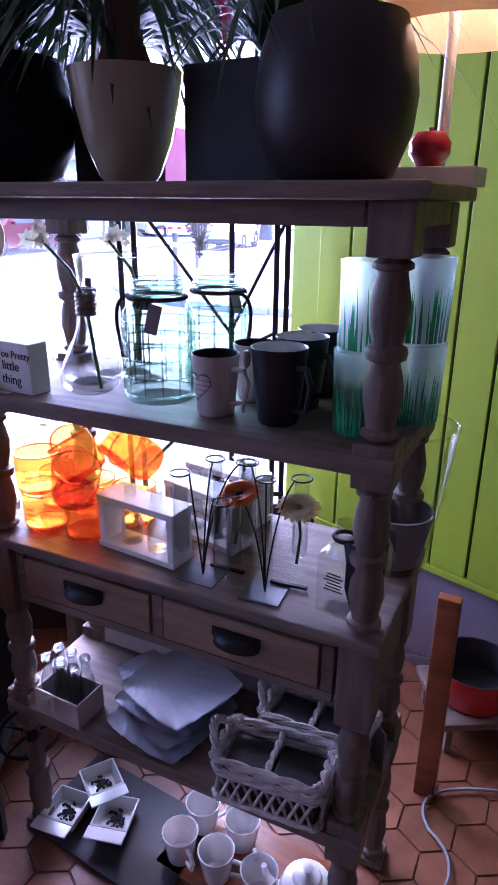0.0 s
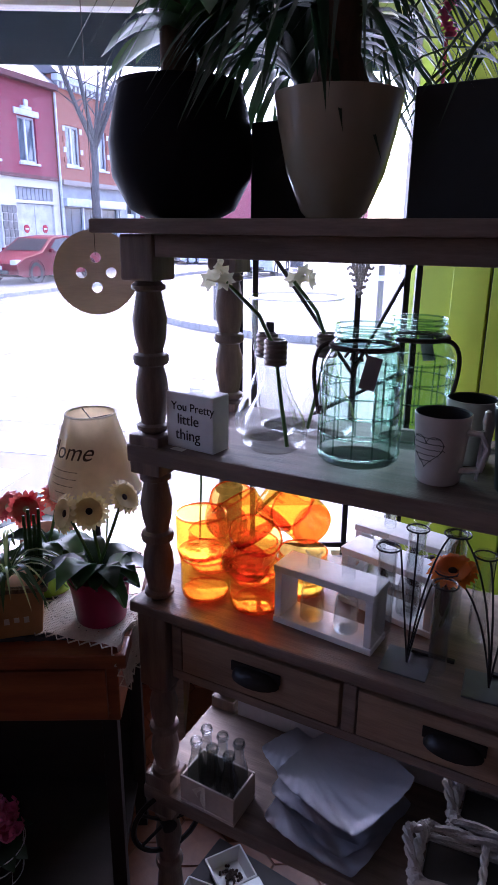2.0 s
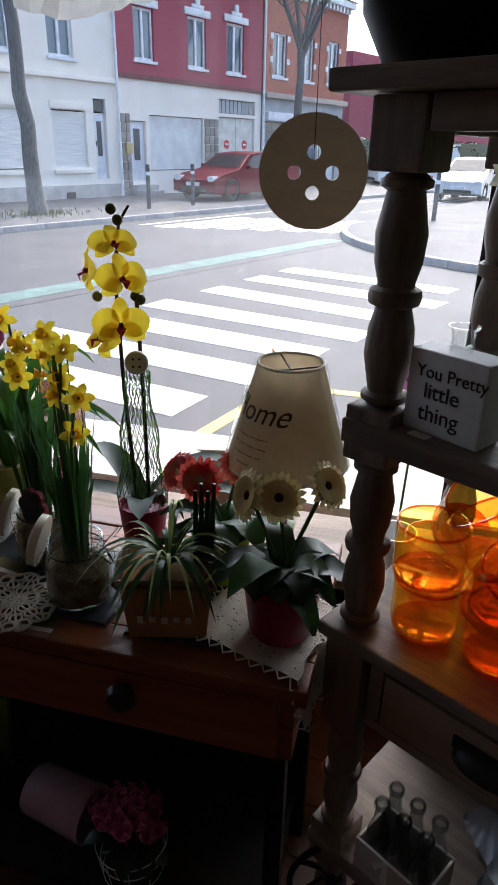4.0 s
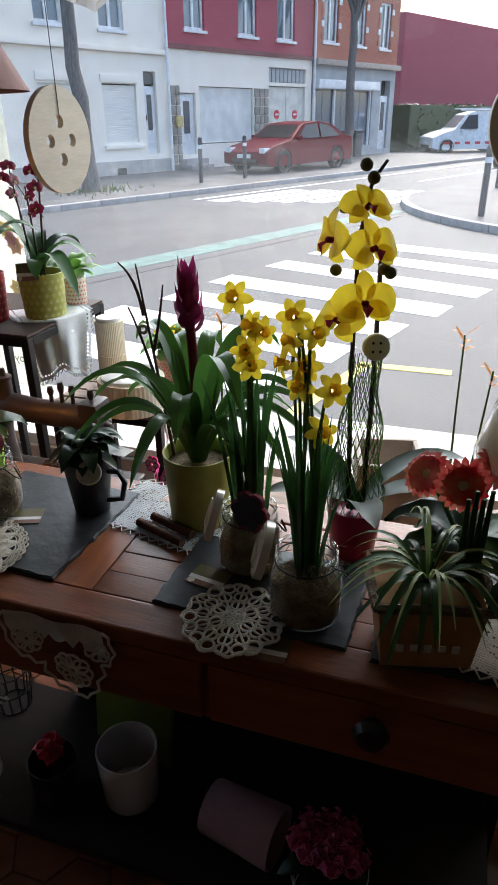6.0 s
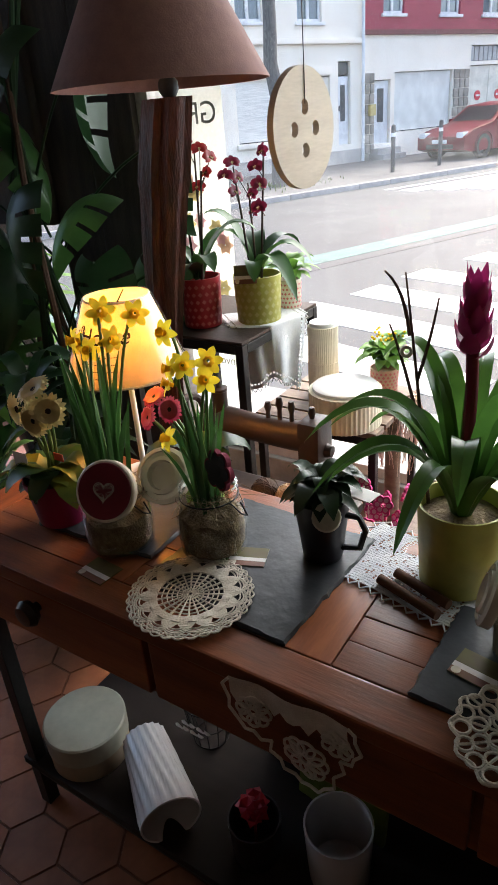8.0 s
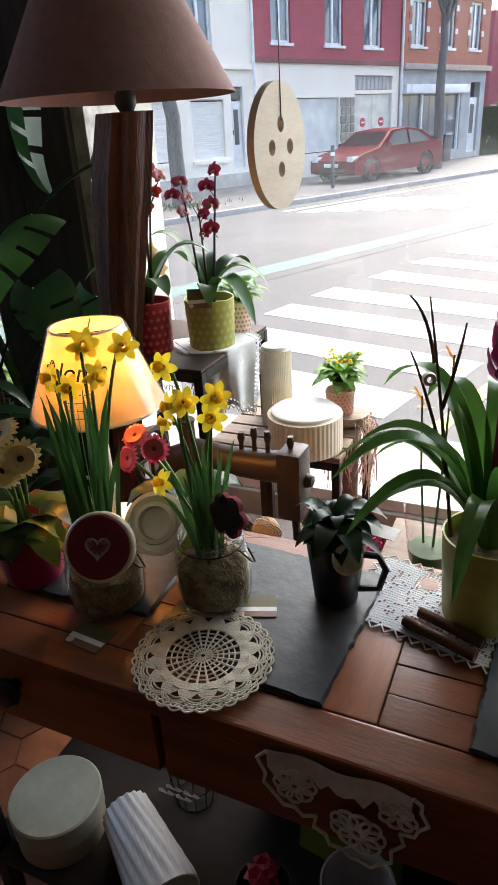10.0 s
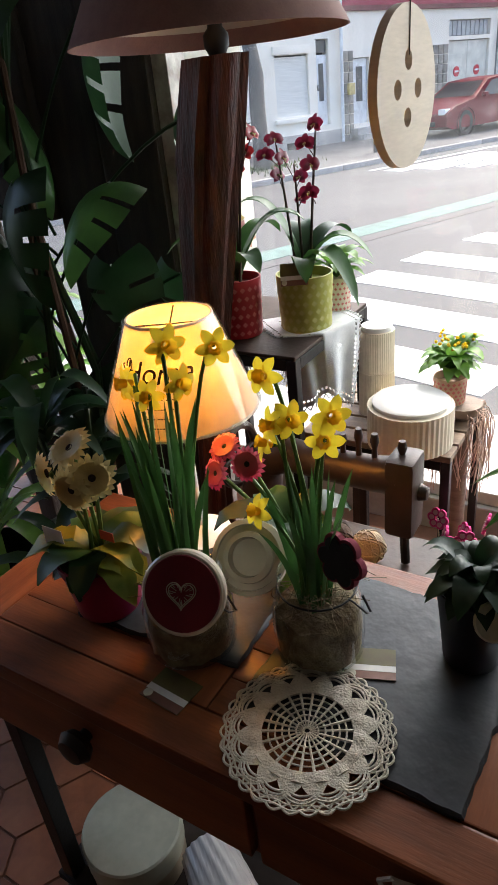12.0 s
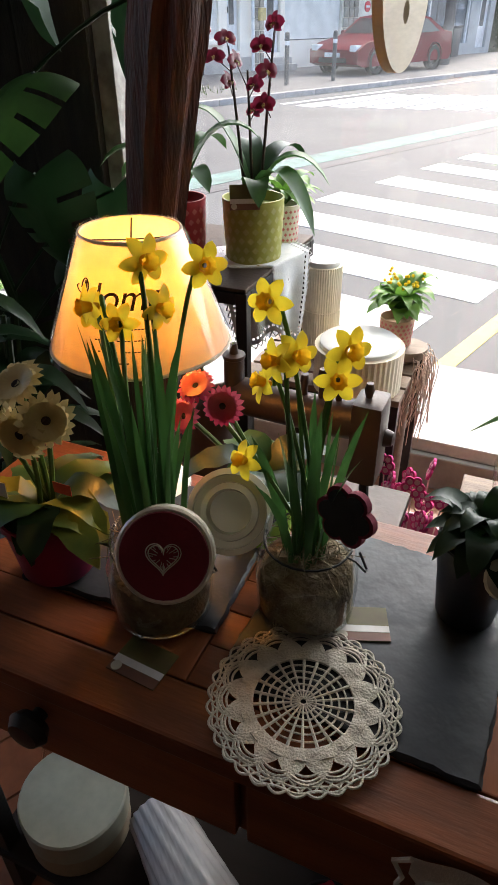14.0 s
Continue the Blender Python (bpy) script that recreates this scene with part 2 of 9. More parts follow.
def curve(p0, p1, p2, n=8):
    p0, p1, p2 = Vector(p0), Vector(p1), Vector(p2)
    return [(1 - t) ** 2 * p0 + 2 * t * (1 - t) * p1 + t * t * p2 for t in [i / n for i in range(n + 1)]]


def blade(bm, pts, width, m=I4, fold=0.25, shape="leaf", up=(0, 0, 1)):
    """A leaf along points: folded down its midrib, widest where shape says."""
    pts = [Vector(p) for p in pts]
    n = len(pts) - 1
    rows = []
    for i, p in enumerate(pts):
        t = (pts[min(i + 1, n)] - pts[max(i - 1, 0)]).normalized()
        s = t.cross(Vector(up))
        s = s.normalized() if s.length > 1e-3 else t.orthogonal().normalized()
        u = s.cross(t)
        f = i / n
        w = {"leaf": math.sin(math.pi * min(1, 0.06 + f * 0.94)) ** 0.7, "strap": min(1, 0.55 + f * 1.5) * (1 - f ** 4) ** 0.7, "blade": 1 - f ** 3,
             "petal": (f * 1.25 + 0.12) * (1 - max(0, f - 0.75) * 2.4), "wide": math.sin(math.pi * f ** 0.75) ** 0.55}[shape] * width / 2
        rows.append([bm.verts.new(m @ (p - s * w + u * w * fold)), bm.verts.new(m @ p), bm.verts.new(m @ (p + s * w + u * w * fold))])
    for a, b in zip(rows, rows[1:]):
        bm.faces.new([a[0], a[1], b[1], b[0]])
        bm.faces.new([a[1], a[2], b[2], b[1]])


def smooth(ob, angle=40):
    me = ob.data
    me.polygons.foreach_set("use_smooth", [True] * len(me.polygons))
    me.set_sharp_from_angle(angle=radians(angle))
    return ob


def part(name, bm, material, parent=None, label="", sharp=40):
    me = bpy.data.meshes.new(name)
    bmesh.ops.recalc_face_normals(bm, faces=bm.faces)
    bm.to_mesh(me)
    bm.free()
    me.materials.append(material)
    ob = new(name, me)
    smooth(ob, sharp)
    if parent:
        ob.parent = parent
    if label:
        tagged(ob, label)
    return ob


def thing(name, m, label, category, group="", kind=""):
    ob = new(name)
    ob.empty_display_size = 0.05
    ob.matrix_world = m
    return tagged(ob, label, category, group, kind)


def solo(name, bm, material, label, category, m=I4, group="", kind="", sharp=40):
    ob = part(name, bm, material, sharp=sharp)
    ob.matrix_world = m
    return tagged(ob, label, category, group, kind)


def B():
    return bmesh.new()


def bx(name, lo, hi, material, parent=None, label="", bev=0.002, m=I4):
    bm = B()
    box(bm, lo, hi, m, bev)
    return part(name, bm, material, parent, label, 30 if bev >= 0.01 else 5)


def words(name, text, size, material, parent, m, align="LEFT"):
    cu = bpy.data.curves.new(name, "FONT")
    cu.body, cu.size, cu.extrude, cu.align_x = text, size, 0.0004, align
    tmp = bpy.data.objects.new(name, cu)
    scene.collection.objects.link(tmp)
    me = bpy.data.meshes.new_from_object(tmp.evaluated_get(bpy.context.evaluated_depsgraph_get()))
    bpy.data.objects.remove(tmp)
    me.materials.clear()
    me.materials.append(material)
    ob = new(name, me)
    ob.parent = parent
    ob.matrix_local = m
    return ob

# ---- the room ----
WIN_Y = 2.62            # the shop window's plane
FLOOR_BASE = mat("tile_joint", (0.17, 0.075, 0.045), 0.9, scale=20)
TILE = mat("terracotta", (0.27, 0.1, 0.045), 0.4, col2=(0.19, 0.066, 0.03), scale=12, bump=0.2, bscale=60, rnd=0.12, fine=0.15)
PLASTER = mat("shop_plaster", (0.42, 0.34, 0.29), 0.9, col2=(0.34, 0.27, 0.23), scale=4, bump=0.2)
MAUVE = mat("mauve_wall", (0.22, 0.19, 0.23), 0.8, col2=(0.17, 0.145, 0.18), scale=4, bump=0.15)
TIMBER = mat("old_timber", (0.055, 0.042, 0.033), 0.85, col2=(0.03, 0.024, 0.02), scale=7, bump=0.6, bscale=50, stretch=(6, 6, 1))
TEAL = mat("awning_teal", (0.02, 0.05, 0.065), 0.8, scale=6)
FRAME_W = mat("window_paint", (0.75, 0.76, 0.76), 0.45, scale=6)
CONCRETE = mat("sill_stone", (0.42, 0.4, 0.38), 0.85, scale=9, bump=0.3)

bm = B()
box(bm, (-3.2, -3.2, -0.1), (4.2, 2.7, -0.004))
floor = solo("floor", bm, FLOOR_BASE, "dark mortar bed under terracotta floor tiles", "floor", kind="structure")
bm = B()
box(bm, (-3.2, -3.2, 2.75), (4.2, 2.75, 2.85))
solo("ceiling", bm, PLASTER, "plain dim plaster ceiling of the shop", "ceiling", kind="structure")
bm = B()
box(bm, (-3.2, -3.35, 0), (4.2, -3.2, 2.75))
solo("wall_south", bm, PLASTER, "plain dim plaster back wall", "wall", kind="structure")
bm = B()
box(bm, (4.2, -3.35, 0), (4.35, 2.75, 2.75))
solo("wall_far_east", bm, PLASTER, "plain dim plaster side wall", "wall", kind="structure")
bm = B()
box(bm, (-3.35, -3.35, 0), (-3.2, 0.4, 2.75))
solo("wall_west", bm, PLASTER, "plain dim plaster side wall", "wall", kind="structure")

# shop window in the north wall
wn = thing("wall_north", xf(), "shop front with a wide window above a low sill", "wall", kind="structure")
bx("sill_wall", (-3.2, WIN_Y - 0.05, -0.3), (4.2, WIN_Y + 0.15, 0.12), CONCRETE, wn, bev=0.006)
bx("lintel", (-3.2, WIN_Y - 0.05, 2.3), (4.2, WIN_Y + 0.15, 2.75), TEAL, wn, "dark teal lintel", bev=0.006)
bx("awning", (-3.2, WIN_Y + 0.16, 2.5), (4.2, 3.46, 2.56), TEAL, wn, "teal awning over the shop front", bev=0.006)
bx("valance", (-3.2, 3.44, 2.25), (4.2, 3.458, 2.499), TEAL, wn, "hanging teal awning valance", bev=0.004)
bx("pier", (2.12, WIN_Y - 0.05, 0.12), (4.2, WIN_Y + 0.15, 2.3), MAUVE, wn, bev=0.006)
win = thing("window_1", xf(), "large clear shop window with a white painted frame", "window", kind="structure")
for lo, hi in (((2.045, WIN_Y - 0.045, 0.12), (2.118, WIN_Y + 0.05, 2.3)), ((-3.2, WIN_Y - 0.03, 0.122), (2.043, WIN_Y + 0.04, 0.17)), ((-3.2, WIN_Y - 0.03, 2.25), (2.043, WIN_Y + 0.04, 2.298))):
    bx("window_frame", lo, hi, FRAME_W, win, bev=0.005)
pane = bx("pane", (-3.2, WIN_Y, 0.172), (2.043, WIN_Y + 0.006, 2.248), PANE, win, bev=0)
pane.visible_shadow = False

# east wall: lime boards above mauve
we = thing("wall_east", xf(), "side wall with lime green boards above mauve plaster", "wall", kind="structure")
EA = Vector((2.06, 1.98, 0))            # board wall runs from the window frame towards the room
ED = Vector((0.66, -0.75, 0)).normalized()
EM = Matrix.Translation(EA) @ Matrix(((ED.x, -ED.y, 0, 0), (ED.y, ED.x, 0, 0), (0, 0, 1, 0), (0, 0, 0, 1)))
bx("backing", (-0.02, 0.014, 0), (2.4, 0.1, 2.75), MAUVE, we, "mauve painted plaster", m=EM)
bx("reveal", (-0.16, 0.02, 0.12), (-0.022, 0.7, 2.75), GREEN_PAINT, we, "lime green painted window reveal", bev=0.004, m=EM)
GAP = mat("board_gap", (0.03, 0.035, 0.012), 0.9)
bx("joint_backing", (-0.02, 0.006, 0.42), (1.6, 0.0135, 2.74), GAP, we, "dark gaps between the boards", bev=0, m=EM)
for k in range(12):
    bx("board", (-0.02 + k * 0.128, -0.008, 0.42), (-0.02 + k * 0.128 + 0.119, 0.0055, 2.74), GREEN_PAINT, we, bev=0.003, m=EM)
bx("board_trim", (-0.02, -0.012, 0.395), (1.52, 0.0055, 0.419), GREEN_PAINT, we, bev=0.003, m=EM)

# west side: an old timber post wall with daylit glazing beyond it
ww = thing("wall_timber", xf(), "wall of old dark timber planks", "wall", kind="structure")
for k, (x0, x1) in enumerate(((-0.98, -0.79), (-0.785, -0.60))):
    bx("plank", (x0, 2.02 - 0.01 * k, 0), (x1, 2.1, 2.75), TIMBER, ww, bev=0.008)
bx("painted_batten", (-0.598, 2.03, 0), (-0.555, 2.1, 2.75), mat("flaked_white", (0.5, 0.48, 0.45), 0.8, col2=(0.25, 0.22, 0.2), scale=25, bump=0.5), ww, "flaking white painted batten")
for x in (-1.42, -2.05):
    bx("post", (x, 2.0, 0), (x + 0.09, 2.1, 2.75), TIMBER, ww, bev=0.008)
bx("rail", (-3.2, 2.0, 0.36), (-0.99, 2.09, 0.44), TIMBER, ww, bev=0.008)
bx("head_beam", (-3.2, 2.0, 1.15), (-0.99, 2.09, 2.75), TIMBER, ww, bev=0.008)

# ---- shelving unit ----
SM = xf(1.235, 1.095, 0, -29.32)
SHELF_GRID = xf(1.215, 1.167, 0, -34.86)     # the plan in which the things on the shelves are set out
SU, SV = 0.792, 0.272           # post spacing along and across
Z_TOP, Z_2, Z_3, Z_1 = 1.535, 1.16, 0.848, 0.4


def at_shelf(u, v, z, rz=0.0):
    return SHELF_GRID @ xf(u, v, z, rz)


unit = thing("shelving_unit", SM, "greyed oak shelving unit with turned posts and two drawers", "shelf unit")
bx("top_board", (-0.065, -0.065, Z_TOP - 0.022), (SU + 0.052, SV + 0.07, Z_TOP), WOOD_GREY, unit, bev=0.004)
for lo, hi in (((0.036, -0.03, 1.478), (SU - 0.036, -0.008, 1.512)), ((0.036, SV + 0.008, 1.478), (SU - 0.036, SV + 0.03, 1.512)),
               ((-0.03, 0.036, 1.478), (-0.008, SV - 0.036, 1.512)), ((SU + 0.008, 0.036, 1.478), (SU + 0.03, SV - 0.036, 1.512))):
    bx("apron", lo, hi, WOOD_GREY, unit)
for z, th in ((Z_2, 0.032), (Z_1, 0.034)):
    bx("shelf_board", (-0.034, -0.036, z - th), (SU + 0.034, SV + 0.036, z), WOOD_GREY, unit, bev=0.003)
bx("cabinet_top", (-0.04, -0.045, Z_3 - 0.022), (SU + 0.04, SV + 0.045, Z_3), WOOD_GREY, unit, bev=0.004)
for lo, hi in (((0.04, -0.022, 0.69), (SU - 0.04, -0.004, 0.709)), ((0.04, -0.022, 0.806), (SU - 0.04, -0.004, 0.825)), ((0.04, -0.022, 0.71), (0.062, -0.004, 0.805)),
               ((SU - 0.062, -0.022, 0.71), (SU - 0.04, -0.004, 0.805)), ((SU / 2 - 0.012, -0.022, 0.71), (SU / 2 + 0.012, -0.004, 0.805)), ((-0.022, 0.04, 0.67), (-0.004, SV - 0.04, 0.825)),
               ((SU + 0.004, 0.04, 0.67), (SU + 0.022, SV - 0.04, 0.825)), ((0.04, SV + 0.004, 0.67), (SU - 0.04, SV + 0.022, 0.825)), ((0.04, 0.0, 0.69), (SU - 0.04, SV, 0.70))):
    bx("case_rail", lo, hi, WOOD_GREY, unit)
DRAWER = mat("drawer_oak", (0.34, 0.225, 0.14), 0.55, col2=(0.23, 0.145, 0.09), scale=5, bump=0.25, bscale=45, stretch=(1, 9, 9), fine=0.2)
for u0, u1 in ((0.066, SU / 2 - 0.016), (SU / 2 + 0.016, SU - 0.066)):
    dr = bx("drawer", (u0, -0.026, 0.714), (u1, 0.0, 0.802), DRAWER, unit, bev=0.003)
    bm = B()
    c = (u0 + u1) / 2
    for k in range(9):                                  # cup pull: a half dome open below
        a0, a1 = math.pi * k / 9, math.pi * (k + 1) / 9
        for j in range(5):
            b0, b1 = math.pi / 2 * j / 5, math.pi / 2 * (j + 1) / 5
            q = [(c + 0.047 * math.cos(a) * math.cos(b) ** 0.6, -0.027 - 0.026 * math.sin(a) * math.cos(b), 0.752 + 0.026 * math.sin(b)) for a, b in ((a0, b0), (a1, b0), (a1, b1), (a0, b1))]
            bm.faces.new([bm.verts.new(p) for p in q])
    bmesh.ops.remove_doubles(bm, verts=bm.verts, dist=0.0004)
    box(bm, (c - 0.049, -0.030, 0.76), (c + 0.049, -0.0262, 0.78), bev=0.001)
    part("cup_pull", bm, IRON, dr, "dark iron cup pull")


def turned(z0, z1, r):
    """Baluster profile between two blocks."""
    h = z1 - z0
    return [(r * k, z0 + h * f) for f, k in ((0, .62), (.03, .95), (.055, .95), (.07, .7), (.12, .78), (.24, .98), (.36, .9), (.44, .72), (.455, .72), (.47, .98), (.5, 1.04), (.53, .98), (.545, .72),
                                             (.56, .72), (.64, .9), (.76, .98), (.88, .78), (.93, .7), (.945, .95), (.97, .95), (1, .62))]


BLOCKS = ((0.0, 0.02), (0.33, 0.43), (0.655, 0.825), (1.105, 1.178), (1.44, 1.512))
for pu in (0, SU):
    for pv in (0, SV):
        bm = B()
        prof = []
        for z0, z1 in ((0.02, 0.33), (0.43, 0.655), (0.849, 1.105), (1.178, 1.44)):
            prof += turned(z0, z1, 0.03)
        lathe(bm, [(0, 0.005)] + prof + [(0.02, 1.51), (0, 1.51)], xf(pu, pv), 20)
        post = part("post", bm, WOOD_POST, unit)
        for z0, z1 in BLOCKS:
            bx("block", (pu - 0.032, pv - 0.032, z0), (pu + 0.032, pv + 0.032, z1), WOOD_POST, post, bev=0.004)

# ---- console table ----
TX0, TX1, TY0, TY1, TZ = -0.335, 1.18, 1.0, 1.39, 0.78
table = thing("console_table", xf(), "waxed reddish pine console table with drawers on iron legs", "table")
bx("front_border", (TX0, TY0, TZ - 0.03), (TX1, TY0 + 0.062, TZ), WOOD_RED, table, bev=0.004)
bx("back_border", (TX0, TY1 - 0.062, TZ - 0.03), (TX1, TY1, TZ), WOOD_RED, table, bev=0.004)
for k in range(5):
    x0 = TX0 + k * (TX1 - TX0 - 0.07) / 4
    bx("cross_board", (x0, TY0 + 0.0635, TZ - 0.03), (x0 + 0.07, TY1 - 0.0635, TZ - 0.0005), WOOD_RED2, table, bev=0.002)
    if k < 4:
        x1 = TX0 + (k + 1) * (TX1 - TX0 - 0.07) / 4
        for j in range(5):
            w = (TY1 - TY0 - 0.128) / 5
            bx("plank", (x0 + 0.0715, TY0 + 0.064 + j * w, TZ - 0.03), (x1 - 0.0015, TY0 + 0.064 + (j + 1) * w - 0.0015, TZ - 0.001 - 0.0006 * (j % 2)), WOOD_RED, table, bev=0.0015)
bx("case", (TX0 + 0.02, TY0 + 0.024, 0.615), (TX1 - 0.02, TY1 - 0.015, TZ - 0.031), WOOD_RED, table, bev=0.003)
KNOB = mat("black_knob", (0.02, 0.018, 0.017), 0.35, scale=20)
for k in range(3):
    x0 = TX0 + 0.035 + k * (TX1 - TX0 - 0.07) / 3
    dr = bx("drawer", (x0 + 0.006, TY0 + 0.008, 0.63), (x0 + (TX1 - TX0 - 0.07) / 3 - 0.006, TY0 + 0.0235, TZ - 0.04), WOOD_RED, table, bev=0.003)
    if k == 1:
        continue
    bm = B()
    xc = x0 + (TX1 - TX0 - 0.07) / 6
    lathe(bm, [(0, 0.036), (0.018, 0.033), (0.025, 0.022), (0.02, 0.012), (0.009, 0.008), (0.009, 0)], xf(xc, TY0 + 0.008, 0.71, 0, 90), 18)
    part("knob", bm, KNOB, dr, "round black knob")
for x in (TX0 + 0.03, TX1 - 0.06):
    for y in (TY0 + 0.035, TY1 - 0.055):
        bx("leg", (x, y, 0.0), (x + 0.03, y + 0.03, 0.614), IRON, table, bev=0.002)
bx("stretcher", (TX0 + 0.062, TY1 - 0.05, 0.10), (TX1 - 0.062, TY1 - 0.03, 0.125), IRON, table)
for y in (TY0 + 0.036, TY1 - 0.09):
    bx("rail", (TX0 + 0.062, y, 0.11), (TX1 - 0.062, y + 0.02, 0.13), IRON, table)
# near-black puts the shade under the table into the shelf's colour
bx("lower_shelf", (TX0 + 0.02, TY0 + 0.03, 0.131), (TX1 - 0.05, TY1 - 0.03, 0.15), mat("shade_dark_board", (0.025, 0.016, 0.012), 0.8, scale=6, stretch=(1, 8, 8)), table)
# panel added to stop window light coming in under the table
bx("back_panel", (TX0 + 0.5, TY1 - 0.0297, 0.105), (TX1 - 0.06, TY1 - 0.017, 0.63), mat("shade_dark_board", (0.025, 0.016, 0.012), 0.8, scale=6, stretch=(1, 8, 8)), table, "added dark panel that blocks window light under the table")

# ---- the street ----
GZ = -0.22
FA, FDIR = Vector((-8.77, 21.958, 0)), 67.0
FM = Matrix.Translation(FA) @ Matrix.Rotation(radians(FDIR), 4, "Z")     # x along the house fronts, -y towards the shop


def st(s, n, z=0.0, rz=0.0):
    """A pose by metres along the house fronts and out from them."""
    return FM @ xf(s, -n, z, rz)


ASPHALT = mat("asphalt", (0.076, 0.078, 0.082), 0.7, col2=(0.05, 0.052, 0.056), scale=0.6, bump=0.3, bscale=90, fine=0.25)
PAVE = mat("pavement_tar", (0.12, 0.115, 0.112), 0.75, col2=(0.08, 0.078, 0.078), scale=1.2, bump=0.3, bscale=60, fine=0.2)
KERB = mat("kerb_stone", (0.36, 0.35, 0.34), 0.8, scale=8, bump=0.3, rnd=0.1)
ROADPAINT = mat("road_paint", (0.75, 0.75, 0.74), 0.6, col2=(0.55, 0.55, 0.55), scale=9, bump=0.1)
bm = B()
box(bm, (-90, WIN_Y + 0.16, GZ - 0.3), (90, 160, GZ))
solo("ground", bm, ASPHALT, "wet grey asphalt street with patches and seams", "road", kind="structure")
bm = B()
box(bm, (-8, WIN_Y + 0.17, GZ - 0.01), (6, 3.9, GZ + 0.04), bev=0.01)
solo("pavement_shop", bm, mat("pale_paving", (0.42, 0.41, 0.39), 0.7, col2=(0.34, 0.33, 0.31), scale=3, bump=0.4, bscale=22), "pale paving along the shop front", "pavement", kind="structure")
bm = B()
box(bm, (-60, 0, GZ), (34, 5.2, GZ + 0.11), xf(0, -5.2, 0), 0.02)
pav = solo("pavement", bm, PAVE, "wide grey tarmac pavement along the houses", "pavement", FM, kind="structure")
bm = B()                                                                  # kerbed corner island by the crossing
ring = [(5.2 - 5.6 * math.cos(radians(a)), 15.6 - 5.4 * math.sin(radians(a))) for a in range(-8, 100, 6)] + [(30, 10.5), (30, 40), (2.9, 26.0)]
vs = [bm.verts.new((x, y, GZ + 0.11)) for x, y in ring]
vb = [bm.verts.new((x, y, GZ - 0.02)) for x, y in ring]
bm.faces.new(vs)
for i in range(len(ring)):
    j = (i + 1) % len(ring)
    bm.faces.new([vs[i], vb[i], vb[j], vs[j]])
isl = solo("pavement_corner", bm, PAVE, "rounded pavement corner with kerb stones", "pavement", kind="structure")
for i in range(17):
    a = Vector(ring[i] + (0,))
    b = Vector(ring[i + 1] + (0,))
    w = (b - a)
    ob = bx("kerb_stone", (0.005, -0.14, GZ - 0.01), (w.length - 0.005, 0.012, GZ + 0.125), KERB, isl, bev=0.01)
    ob.matrix_local = Matrix.Translation(a) @ Matrix.Rotation(math.atan2(w.y, w.x), 4, "Z")
for i in range(34):
    ob = bx("kerb_stone", (-14 + i * 0.99, -5.36, GZ - 0.01), (-14 + i * 0.99 + 0.98, -5.21, GZ + 0.115), KERB, pav, bev=0.01)

near = [((-0.43, 10.14), (1.72, 9.34)), ((-0.74, 9.30), (1.56, 8.40)), ((-1.06, 8.35), (1.17, 7.5)), ((-1.43, 7.36), (0.82, 6.68)), ((-1.64, 6.53), (0.48, 5.92)), ((-2.0, 5.75), (0.14, 5.17)), ((-2.3, 4.95), (-0.2, 4.4))]
for (x0, y0), (x1, y1) in near:
    w = Vector((x1 - x0, y1 - y0, 0))
    bm = B()
    box(bm, (-0.3, -0.23, 0), (w.length, 0.23, 0.004))
    solo("crossing_stripe", bm, ROADPAINT, "worn white painted crossing stripe on the road", "road marking", Matrix.Translation((x0, y0, GZ + 0.001)) @ Matrix.Rotation(math.atan2(w.y, w.x), 4, "Z"), "near crossing stripes")
for k in range(7):
    bm = B()
    box(bm, (-0.25, -1.6, 0), (0.25, 1.6, 0.004))
    solo("crossing_stripe", bm, ROADPAINT, "white painted crossing stripe across the far road", "road marking", Matrix.Translation((-3.9 + k * 0.72, 15.6 + k * 0.1 + 0.6, GZ + 0.001)) @ Matrix.Rotation(radians(-23), 4, "Z"), "far crossing stripes")
bm = B()
box(bm, (0, -0.07, 0), (16, 0.07, 0.004))
solo("lane_line", bm, ROADPAINT, "white painted edge line on the road", "road marking", st(-5.0, 6.1, GZ + 0.001))
bm = B()
box(bm, (0, -0.06, 0), (14, 0.06, 0.004))
solo("lane_line", bm, ROADPAINT, "white painted centre line on the road", "road marking", st(2.0, 8.0, GZ + 0.001))
bm = B()
box(bm, (0, -0.22, 0), (16, 0.22, 0.003))
solo("cycle_band", bm, mat("teal_road_paint", (0.12, 0.22, 0.19), 0.7, col2=(0.085, 0.13, 0.12), scale=4), "faded green painted band on the road", "road marking", st(-20, 10.7, GZ + 0.001))
bm = B()
box(bm, (0, -0.04, 0), (16, 0.04, 0.003))
solo("road_seam", bm, mat("tar_seam", (0.04, 0.04, 0.045), 0.6), "dark tar seam in the asphalt", "road marking", st(-20, 11.15, GZ + 0.001))
YROAD = mat("yellow_road_paint", (0.72, 0.6, 0.16), 0.7, scale=9)
bm = B()
box(bm, (0.28, 4.95, 0), (0.95, 5.05, 0.004))
box(bm, (0, -0.05, 0.0), (1.9, 0.05, 0.004), xf(0.33, 5.0, 0, -106))
solo("kerb_marking", bm, YROAD, "yellow painted bay corner on the road", "road marking", xf(0, 0, GZ + 0.001))

